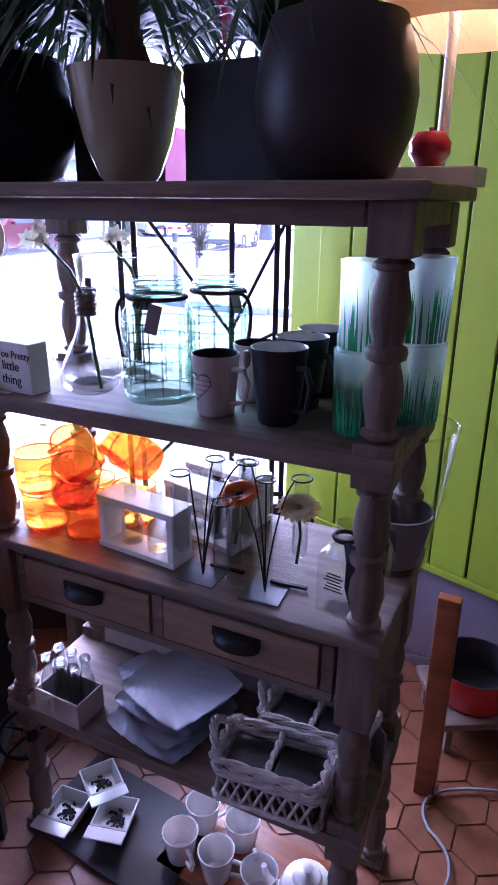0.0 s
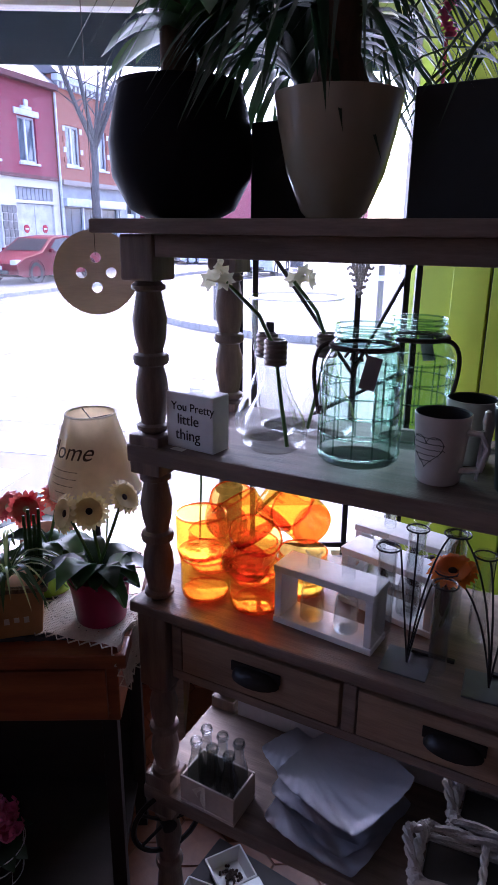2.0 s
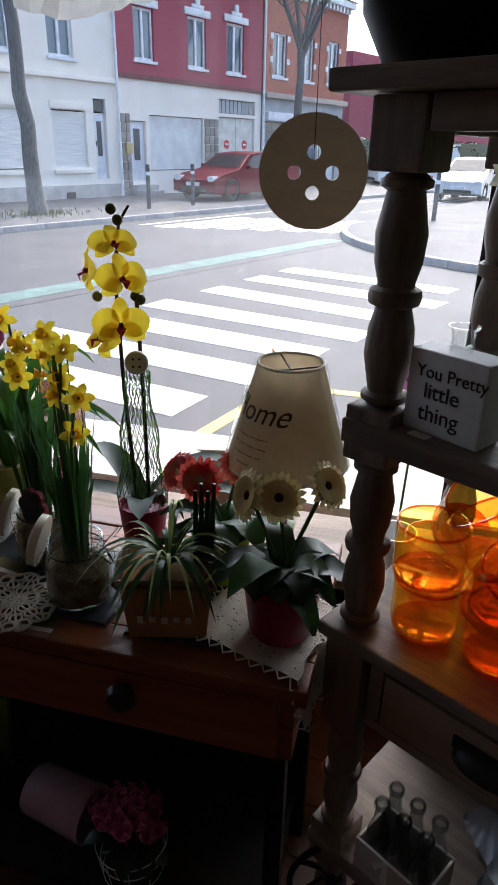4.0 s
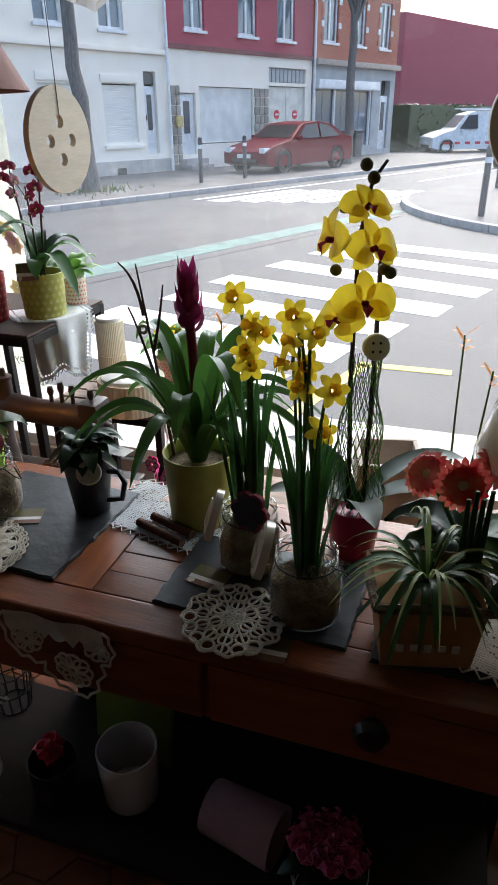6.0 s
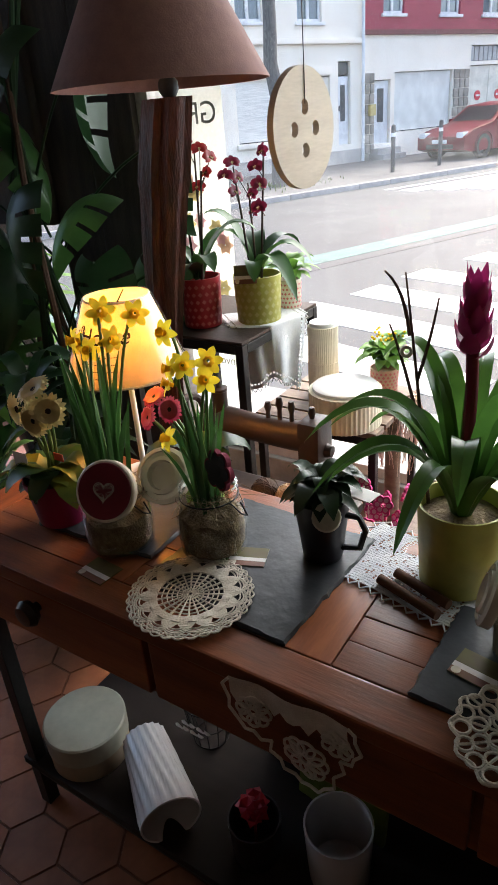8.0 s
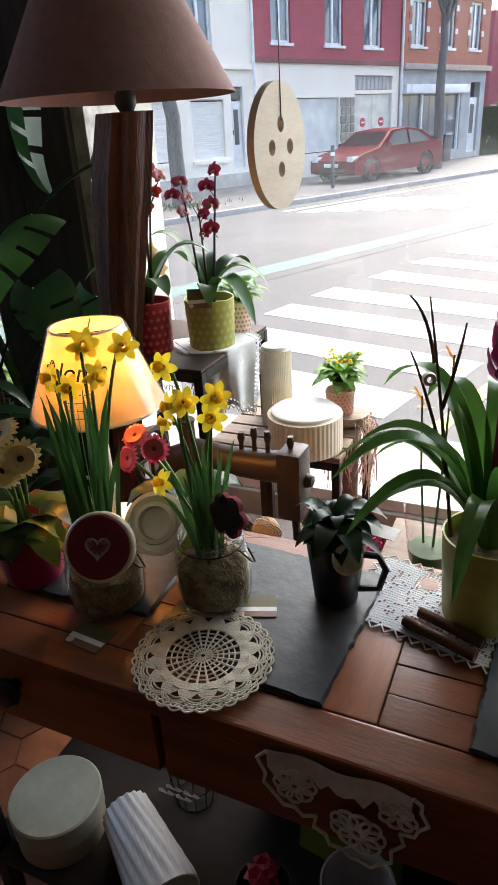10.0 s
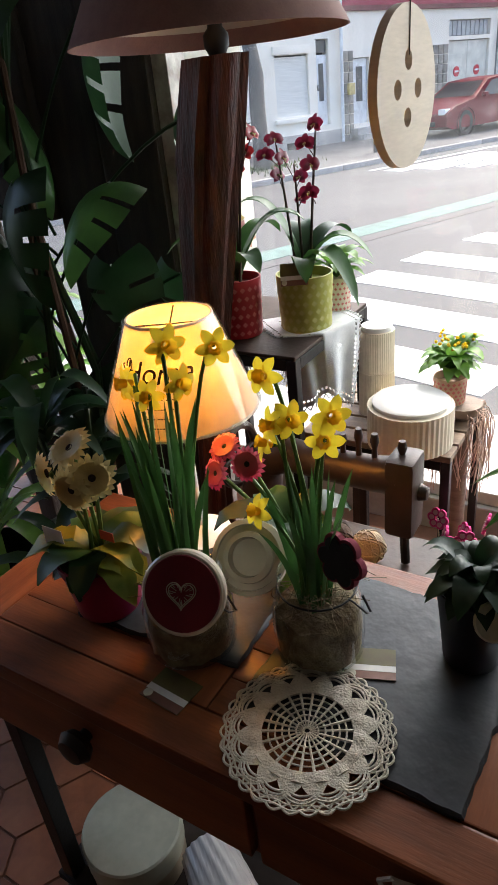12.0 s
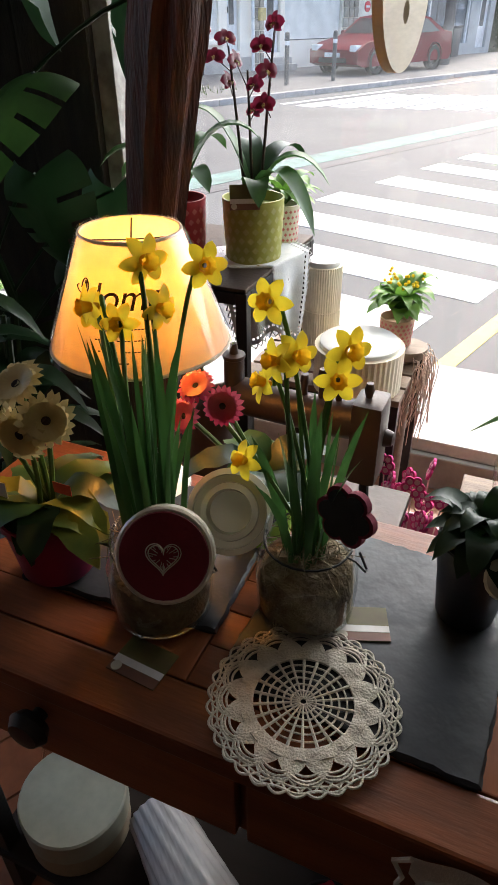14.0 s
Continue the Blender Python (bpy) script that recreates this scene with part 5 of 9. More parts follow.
def square_bottle(m):
    b = thing("glass_bottle", m, "clear square glass bottle with a black ribbon and printed label", "bottle", "ribbon bottles")
    bm = B()
    box(bm, (-0.038, -0.03, 0), (0.038, 0.03, 0.115), bev=0.011)
    part("glass_body", bm, GLASS_T, b)
    bm = B()
    lathe(bm, [(0.03, 0.11), (0.019, 0.13), (0.0165, 0.15), (0.019, 0.153), (0.0165, 0.158), (0.019, 0.164), (0.0165, 0.17), (0.015, 0.17), (0.014, 0.15), (0.016, 0.131), (0.027, 0.111)], seg=20, close=True)
    part("neck", bm, GLASS_T, b)
    bm = B()
    ring(bm, 0.0195, 0.004, xf(0, 0, 0.142), 20)
    blade(bm, [(0.012, -0.02, 0.142), (0.03, -0.036, 0.12), (0.028, -0.034, 0.07), (0.034, -0.035, 0.03)], 0.017, up=(0, -1, 0), shape="strap")
    blade(bm, [(0.012, -0.02, 0.142), (0.04, -0.03, 0.14), (0.05, -0.028, 0.1)], 0.015, up=(0, -1, 0), shape="strap")
    part("ribbon", bm, BLACK, b, "black fabric ribbon")
    for k in range(6):
        bx("print_line", (-0.02 + 0.003 * (k % 3), -0.0308, 0.052 + k * 0.006), (0.014 - 0.004 * (k % 2), -0.0302, 0.0545 + k * 0.006), INK, b, bev=0)
    return b


b1 = square_bottle(at_shelf(0.795, 0.052, Z_3, -4))
copy_thing(b1, at_shelf(0.812, 0.135, Z_3, 6))
bv = thing("flared_vase", at_shelf(0.822, 0.245, Z_3), "large flared clear glass vase holding a grey pot", "vase")
bm = B()
lathe(bm, cup(0.055, 0.092, 0.29, 0.004)[:5], seg=36)
ring(bm, 0.0915, 0.0018, xf(0, 0, 0.29), 36)
part("glass_body", bm, GLASS_T, bv)
bm = B()
lathe(bm, cup(0.045, 0.066, 0.11, 0.004), xf(0, 0, 0.01), 32)
part("inner_pot", bm, mat("grey_zinc", (0.22, 0.22, 0.24), 0.5, 0.4), bv, "grey zinc pot")

# lowest shelf: bottle crate, plates, wicker caddies
cr = thing("bottle_crate", SHELF_GRID @ xf(0.118, -0.075, Z_1, 3), "pale wooden crate with six small clear bottles", "crate")
CRATE = mat("pale_crate", (0.55, 0.47, 0.4), 0.7, scale=12, bump=0.2)
for lo, hi in (((0, 0, 0), (0.128, 0.086, 0.008)), ((0, 0, 0.0085), (0.128, 0.005, 0.066)), ((0, 0.081, 0.0085), (0.128, 0.086, 0.066)), ((0, 0.0055, 0.0085), (0.005, 0.0805, 0.066)), ((0.123, 0.0055, 0.0085), (0.128, 0.0805, 0.066))):
    bx("board", lo, hi, CRATE, cr)
for i in range(3):
    for j in range(2):
        m = xf(0.025 + i * 0.039, 0.024 + j * 0.038, 0.0095)
        bm = B()
        lathe(bm, [(0, 0), (0.018, 0), (0.0185, 0.004), (0.0185, 0.075), (0.011, 0.102), (0.0095, 0.13)], m, 18)
        part("bottle", bm, GLASS_B, cr)
        bm = B()
        ring(bm, 0.0108, 0.0026, m @ xf(0, 0, 0.132), 18, 6)
        ring(bm, 0.0104, 0.002, m @ xf(0, 0, 0.138), 18, 6)
        part("bottle_lip", bm, GLASS_B, cr)
bm = B()
blade(bm, [(0.06, -0.004, 0.07), (0.062, -0.008, 0.04), (0.066, -0.006, 0.01)], 0.014, up=(0, -1, 0), shape="strap")
blade(bm, [(0.06, -0.004, 0.07), (0.045, -0.012, 0.06), (0.05, -0.008, 0.04)], 0.012, up=(0, -1, 0), shape="strap")
part("ribbon", bm, LACE, cr, "cream cloth ribbon")

PLATE = mat("blue_white_porcelain", (0.48, 0.5, 0.56), 0.55, col2=(0.44, 0.46, 0.52), fine=0.04, coat=0.05)


def plate(m, s):
    """A square ribbed dish with raised rounded edges."""
    bm = B()
    n = 34
    def pt(i, j, off):
        x, y = -1 + 2 * i / n, -1 + 2 * j / n
        e = max(abs(x), abs(y))
        k = 1 - 0.09 * (abs(x) * abs(y)) ** 3
        z = 0.004 + 0.018 * e ** 3 + (0.0016 * math.sin(math.atan2(y - 1.2, x) * 36) if e > 0.3 else 0)
        return bm.verts.new((x * s * k, y * s * k, z - off))
    for off in (0, 0.004):
        g = [[pt(i, j, off) for j in range(n + 1)] for i in range(n + 1)]
        for i in range(n):
            for j in range(n):
                bm.faces.new([g[i][j], g[i + 1][j], g[i + 1][j + 1], g[i][j + 1]])
    solo("plate", bm, PLATE, "white square porcelain plate with fine radiating ribs", "plate", m, "stacked plates", sharp=60)


for k, (u, v, z, r) in enumerate(((0.4, 0.06, 0.001, 84), (0.4, 0.09, 0.014, 70), (0.39, 0.1, 0.03, 86), (0.4, 0.108, 0.05, 76), (0.31, 0.16, 0.006, 66))):
    plate(at_shelf(u, v, Z_1 + z, r), 0.108 if k < 4 else 0.095)

bm = B()
box(bm, (-0.16, 0.0, 0.0), (0.56, 0.008, 0.215), bev=0.002)
solo("pale_panel", bm, mat("pale_hardboard", (0.5, 0.49, 0.5), 0.7, col2=(0.42, 0.41, 0.43), scale=5, bump=0.1), "pale board standing behind the plates on the shelf", "board", SM @ xf(0.2, SV - 0.03, Z_1 + 0.001, 0, -4))

WICKER = mat("white_wicker", (0.6, 0.56, 0.5), 0.85, col2=(0.45, 0.41, 0.36), scale=40, bump=0.6, bscale=160)
# plain opaque dark for the blocks that fill the caddy compartments
DKGL = mat("dark_insert", (0.06, 0.055, 0.05), 0.35)


def caddy(m):
    c = thing("wicker_caddy", m, "white woven caddy with two glass compartments and rope handles", "basket", "wicker caddies")
    L, W, H = 0.215, 0.118, 0.1
    loop = [(-L / 2 + 0.012, -W / 2), (L / 2 - 0.012, -W / 2), (L / 2, -W / 2 + 0.012), (L / 2, W / 2 - 0.012), (L / 2 - 0.012, W / 2), (-L / 2 + 0.012, W / 2), (-L / 2, W / 2 - 0.012), (-L / 2, -W / 2 + 0.012), (-L / 2 + 0.012, -W / 2)]
    fine = [Vector((a[0] + (b[0] - a[0]) * i / 12, a[1] + (b[1] - a[1]) * i / 12, 0)) for a, b in zip(loop, loop[1:]) for i in range(12)]
    fine.append(fine[0])
    for z, r0, amp in ((0.006, 0.0055, 0.0022), (0.066, 0.0036, 0.001), (0.078, 0.005, 0.003), (H, 0.0068, 0.0045)):
        for q in range(2):                              # two strands twisted round each other
            bm = B()
            tube(bm, [p * (1 + amp * math.cos(i * 0.9 + 3.14 * q) / 0.08) + Vector((0, 0, z + amp * math.sin(i * 0.9 + 3.14 * q))) for i, p in enumerate(fine)], r0, seg=6, cap=False)
            part("braid", bm, WICKER, c)
    for y in (-W / 2, W / 2):
        for k in range(9):
            x = -L / 2 + 0.014 + k * (L - 0.028) / 8
            for dx in (-0.024, 0.024):
                if abs(x + dx) > L / 2 - 0.006:
                    continue
                bm = B()
                tube(bm, [(x, y, 0.01), (x + dx * 0.5, y - 0.002 * (1 if dx > 0 else -1), 0.038), (x + dx, y, 0.066)], 0.0036, seg=5)
                part("cane", bm, WICKER, c)
    for s in (-1, 1):
        for k in range(5):
            y = -W / 2 + 0.016 + k * (W - 0.032) / 4
            for dy in (-0.02, 0.02):
                if abs(y + dy) > W / 2 - 0.006:
                    continue
                bm = B()
                tube(bm, [(s * L / 2, y, 0.01), (s * L / 2 + 0.002 * (1 if dy > 0 else -1), y + dy * 0.5, 0.038), (s * L / 2, y + dy, 0.066)], 0.0036, seg=5)
                part("cane", bm, WICKER, c)
        for q in range(2):
            bm = B()
            arc = [Vector((s * (L / 2 + 0.02 * math.sin(math.pi * i / 14)), -0.04 + 0.08 * i / 14, H + 0.034 * math.sin(math.pi * i / 14))) for i in range(15)]
            tube(bm, [p + Vector((0.004 * math.cos(i * 1.3 + 3.14 * q), 0, 0.004 * math.sin(i * 1.3 + 3.14 * q))) for i, p in enumerate(arc)], 0.0065, seg=6)
            part("rope_handle", bm, WICKER, c)
    for q in range(2):
        bm = B()
        tube(bm, [(0.003 * math.cos(i * 1.1 + 3.14 * q), -W / 2 + W * i / 12, H + 0.003 * math.sin(i * 1.1 + 3.14 * q)) for i in range(13)], 0.0048, seg=6)
        part("divider", bm, WICKER, c)
    for x in (-0.05, 0.05):
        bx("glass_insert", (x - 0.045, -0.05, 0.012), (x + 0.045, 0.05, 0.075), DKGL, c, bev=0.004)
    return c


c1 = caddy(at_shelf(0.692, 0.02, Z_1 + 0.002, 10))
copy_thing(c1, at_shelf(0.715, 0.165, Z_1 + 0.002, 6))
bm = B()
box(bm, (-0.035, -0.002, 0), (0.035, 0.002, 0.1), bev=0.0008)
solo("greeting_card", bm, mat("grey_card", (0.32, 0.28, 0.27), 0.8), "grey folded card leaning on the shelf end", "card", at_shelf(0.835, 0.2, Z_1, -40))

# on the floor under the unit
TRAY = mat("dark_tray", (0.03, 0.02, 0.02), 0.5)
bm = B()
box(bm, (0, 0, 0), (0.42, 0.26, 0.012), bev=0.004)
solo("tray", bm, TRAY, "dark wooden tray on the tiled floor", "tray", at_shelf(0.04, -0.09, 0.003))


def dish(m, filling):
    d = thing("square_dish", m, "small square white ceramic dish with a handle tab", "dish", "square dishes")
    bm = B()
    vs = box(bm, (-0.05, -0.05, 0), (0.05, 0.05, 0.04), bev=0.006)
    top = [f for f in bm.faces if f.normal.z > 0.9 and f.calc_area() > 0.004]
    r = bmesh.ops.inset_region(bm, faces=top, thickness=0.005)
    bmesh.ops.translate(bm, verts=list({v for f in top for v in f.verts}), vec=(0, 0, -0.032))
    for v in bm.verts:
        v.co.x *= 0.8 + 5 * v.co.z
        v.co.y *= 0.8 + 5 * v.co.z
    part("bowl", bm, WHITE_CER, d)
    bx("tab", (-0.05, -0.085, 0.036), (0.05, -0.051, 0.041), WHITE_CER, d)
    rg = random.Random(4)
    bm = B()
    for k in range(60):
        a, r = rg.uniform(0, 6.28), rg.uniform(0, 0.028)
        bmesh.ops.create_icosphere(bm, subdivisions=1, radius=0.004, matrix=xf(r * math.cos(a), r * math.sin(a), 0.012))
    tagged(part("pebbles", bm, filling, d), kind="stuff")
    return d


dish(at_shelf(0.115, -0.02, 0.016, 12), BLACK)
dish(at_shelf(0.13, 0.09, 0.016, 60), IRON_RUST)
dish(at_shelf(0.235, 0.03, 0.016, 20), BLACK)
bm = B()
box(bm, (0, 0, 0.0), (0.44, 0.22, 0.012), bev=0.004)
solo("tray", bm, WOOD_RED, "brown wooden tray of white crockery on the floor", "tray", at_shelf(0.38, 0.0, 0.003))
for k, (u, v) in enumerate(((0.43, 0.045), (0.53, 0.05), (0.43, 0.14), (0.54, 0.15), (0.64, 0.06))):
    g = mug(at_shelf(u, v, 0.016, 40 * k), 0.032, 0.044, 0.082, WHITE_CER, WHITE_CER, "white ceramic cup on the tray", "tray cups", -30)
tp = thing("teapot", at_shelf(0.74, 0.1, 0.016, 200), "round white ceramic teapot on the tray", "teapot")
bm = B()
lathe(bm, [(0, 0), (0.035, 0), (0.058, 0.02), (0.064, 0.045), (0.054, 0.072), (0.03, 0.085), (0, 0.086)], seg=28)
part("body", bm, WHITE_CER, tp)
bm = B()
lathe(bm, [(0.034, 0.0845), (0.03, 0.092), (0.01, 0.098), (0.006, 0.104), (0.011, 0.112), (0, 0.117)], seg=20)
part("lid", bm, WHITE_CER, tp)
bm = B()
tube(bm, curve((0.055, 0, 0.035), (0.09, 0, 0.04), (0.098, 0, 0.095), 8), [0.016, 0.015, 0.013, 0.011, 0.01, 0.009, 0.008, 0.0075, 0.007], seg=10)
part("spout", bm, WHITE_CER, tp)
bm = B()
handle(bm, -0.06, 0.03, 0.07, -0.04, 0.005)
part("handle", bm, WHITE_CER, tp)

# ---- plants on top of the unit ----
def pot(name_m, prof, material, label, cat="plant pot"):
    p = thing("plant_pot", name_m, label, cat)
    bm = B()
    r, z = prof[-1]
    lathe(bm, [(0, 0)] + prof + [(r - 0.008, z), (r - 0.012, z - 0.03), (0, z - 0.03)], seg=36)
    part("pot", bm, material, p)
    bm = B()
    lathe(bm, [(0, z - 0.02), (r * 0.5, z - 0.019), (r - 0.012, z - 0.026)], seg=24)
    part("soil", bm, SOIL, p)
    return p


TRUNK = mat("brown_trunk", (0.1, 0.055, 0.035), 0.9, scale=10, bump=0.7, bscale=40, stretch=(3, 3, 1))


def spray(parent, n, base, length, width, material, rg, up=0.9, droop=0.5, name="leaf", spread=6.28318, a0=0.0, shape="strap", fold=0.25):
    """Arching leaves from one base, each a part of its own."""
    for k in range(n):
        a = a0 + spread * k / n + rg.uniform(-.25, .25)
        L = length * rg.uniform(0.7, 1.15)
        o = Vector((math.cos(a), math.sin(a), 0))
        u = up * rg.uniform(0.5, 1.25)
        b = Vector(base)
        pts = curve(b, b + o * L * 0.4 + Vector((0, 0, L * u)), b + o * L * 0.95 + Vector((0, 0, L * (u - droop) * 0.9)), 7)
        bm = B()
        blade(bm, pts, width * rg.uniform(0.8, 1.15), fold=fold, shape=shape)
        part(name, bm, material, parent)


rg = random.Random(31)
pl = pot(at_shelf(-0.01, 0.13, Z_TOP), [(0.06, 0), (0.098, 0.02), (0.127, 0.075), (0.131, 0.13), (0.12, 0.19), (0.11, 0.222), (0.113, 0.228)], BLACK_GLAZE, "large glossy black ceramic pot with a trunked plant")
bm = B()
tube(bm, [(0, 0, 0.2), (-0.005, 0, 0.4), (-0.02, 0.01, 0.75)], [0.034, 0.03, 0.027], seg=12)
part("trunk", bm, TRUNK, pl)
spray(pl, 16, (0.05, 0.02, 0.25), 0.2, 0.07, LEAF, rg, 0.9, 0.5, shape="leaf")
pc = pot(at_shelf(0.305, 0.125, Z_TOP), [(0.04, 0), (0.054, 0.015), (0.077, 0.07), (0.091, 0.13), (0.099, 0.176), (0.1, 0.183)], mat("cream_pot", (0.4, 0.35, 0.24), 0.2, col2=(0.36, 0.31, 0.21), fine=0.05, coat=0.3), "glossy cream ceramic pot with a grassy pony-tail plant")
bm = B()
lathe(bm, [(0.06, 0.16), (0.045, 0.2), (0.03, 0.24), (0.027, 0.5), (0, 0.52)], seg=14)
part("trunk", bm, TRUNK, pc)
spray(pc, 55, (0, 0, 0.36), 0.4, 0.011, LEAF_DK, rg, 0.6, 0.95, shape="blade")
spray(pc, 30, (0, 0, 0.28), 0.3, 0.011, LEAF_DK, rg, 0.6, 0.9, shape="blade")
pb = thing("planter_box", at_shelf(0.555, 0.2, Z_TOP), "tall dark square planter with thin leaves", "plant pot")
bx("box", (-0.13, -0.07, 0), (0.13, 0.07, 0.185), BLACK, pb, bev=0.004)
spray(pb, 40, (0, 0, 0.18), 0.34, 0.012, LEAF_DK, rg, 0.9, 0.8, shape="blade")
pd = thing("planter_box", at_shelf(0.165, 0.26, Z_TOP), "dark square planter with dense hanging foliage", "plant pot")
bx("box", (-0.07, -0.06, 0), (0.07, 0.06, 0.17), BLACK, pd, bev=0.004)
spray(pd, 70, (0, 0, 0.22), 0.32, 0.022, LEAF_DK, rg, 0.8, 0.9, shape="leaf")
spray(pd, 30, (0, 0, 0.3), 0.3, 0.02, LEAF_DK, rg, 0.8, 1.0, shape="leaf")
pr = pot(at_shelf(0.702, 0.13, Z_TOP), [(0.075, 0), (0.092, 0.012), (0.115, 0.07), (0.12, 0.12), (0.113, 0.17), (0.099, 0.212), (0.097, 0.218)], BROWN_GLAZE, "large matt dark brown ceramic pot with a stout trunk")
bm = B()
tube(bm, [(0.02, 0, 0.2), (0.025, 0, 0.4), (0.03, 0.01, 0.7)], [0.034, 0.03, 0.028], seg=12)
part("trunk", bm, TRUNK, pr)
spray(pr, 8, (0.02, 0, 0.55), 0.3, 0.05, LEAF_DK, rg, 0.7, 0.7, shape="leaf")
# pink bloom among the leaves
bm = B()
for k in range(9):
    flower5(bm, Matrix.Translation((0.006 * math.cos(k), 0.006 * math.sin(k), 0.008 * k)) @ pose(0, 0, 0, 0, 0, 40 * k), 0.016, 5, 0.012, 0.6)
tube(bm, [(0, 0, -0.1), (0, 0, 0.02)], 0.003, seg=6)
solo("pink_bloom", bm, PINK_P, "small pink flower spike among dark leaves", "flower", at_shelf(0.42, 0.26, Z_TOP + 0.27))

# apple lamp on the top board's end
la = thing("table_lamp", at_shelf(0.832, 0.3, Z_TOP), "lit table lamp with a cream shade, red apple and white base", "lamp")
bx("base", (-0.09, -0.035, 0), (0.05, 0.05, 0.03), WHITE_PAINT, la, bev=0.003)
bm = B()
lathe(bm, [(0, 0.034), (0.02, 0.031), (0.034, 0.05), (0.034, 0.068), (0.022, 0.083), (0.006, 0.079), (0.004, 0.09), (0, 0.09)], xf(-0.035, 0, 0), 20)
part("apple", bm, mat("red_lacquer", (0.4, 0.01, 0.02), 0.2, coat=0.5), la, "glossy red apple ornament")
bm = B()
tube(bm, [(-0.02, 0.015, 0.03), (-0.02, 0.015, 0.3)], 0.009, seg=10)
part("stem", bm, WHITE_PAINT, la)
bm = B()
lathe(bm, [(0.14, 0.22), (0.1, 0.42), (0.098, 0.42), (0.138, 0.22)], xf(0.0, 0.015, 0), 36, True)
part("shade", bm, leaf_mat("cream_shade", (0.75, 0.62, 0.4), (0.68, 0.55, 0.34), rough=0.8, glow=0.5), la)
bm = B()
bmesh.ops.create_uvsphere(bm, u_segments=14, v_segments=8, radius=0.026, matrix=xf(-0.0, 0.015, 0.3))
part("bulb", bm, mat("bulb_warm", (1, 0.8, 0.5), emit=(1.0, 0.62, 0.28), estr=8.0), la, "glowing bulb")

# ---- on the console table ----
def slab(x0, x1, y0, y1, rz, label, seed):
    """A split slate with a chipped edge."""
    rg = random.Random(seed)
    w, d = x1 - x0, y1 - y0
    edge = []
    for (ax, ay), (bx_, by) in (((-w, -d), (w, -d)), ((w, -d), (w, d)), ((w, d), (-w, d)), ((-w, d), (-w, -d))):
        n = 26
        edge += [((ax + (bx_ - ax) * k / n) / 2 + rg.uniform(-.0014, .0014), (ay + (by - ay) * k / n) / 2 + rg.uniform(-.0014, .0014)) for k in range(n)]
    bm = B()
    rows = [[bm.verts.new((x * (1 - s) + rg.uniform(-.0012, .0012), y * (1 - s) + rg.uniform(-.0012, .0012), z)) for x, y in edge] for s, z in ((0, 0), (0.004, 0.003), (0.02, 0.0062))]
    for a, b in zip(rows, rows[1:]):
        for i in range(len(edge)):
            j = (i + 1) % len(edge)
            bm.faces.new([a[i], a[j], b[j], b[i]])
    bm.faces.new(rows[-1])
    bm.faces.new(rows[0][::-1])
    solo("slate_board", bm, SLATE, label, "slate", xf((x0 + x1) / 2, (y0 + y1) / 2, TZ + 0.0005, rz), "slate boards", sharp=25)


slab(0.13, 0.398, 1.068, 1.345, -3, "dark grey slate board with chipped edges on the table", 1)
slab(-0.165, 0.095, 1.12, 1.355, 3, "dark slate board under the flower jars", 2)
slab(0.566, 0.86, 1.055, 1.24, -3, "dark slate board beside the crocheted star", 3)
slab(0.885, 1.1, 1.045, 1.27, 2, "dark slate board under the spider plant", 4)
SZ = TZ + 0.007


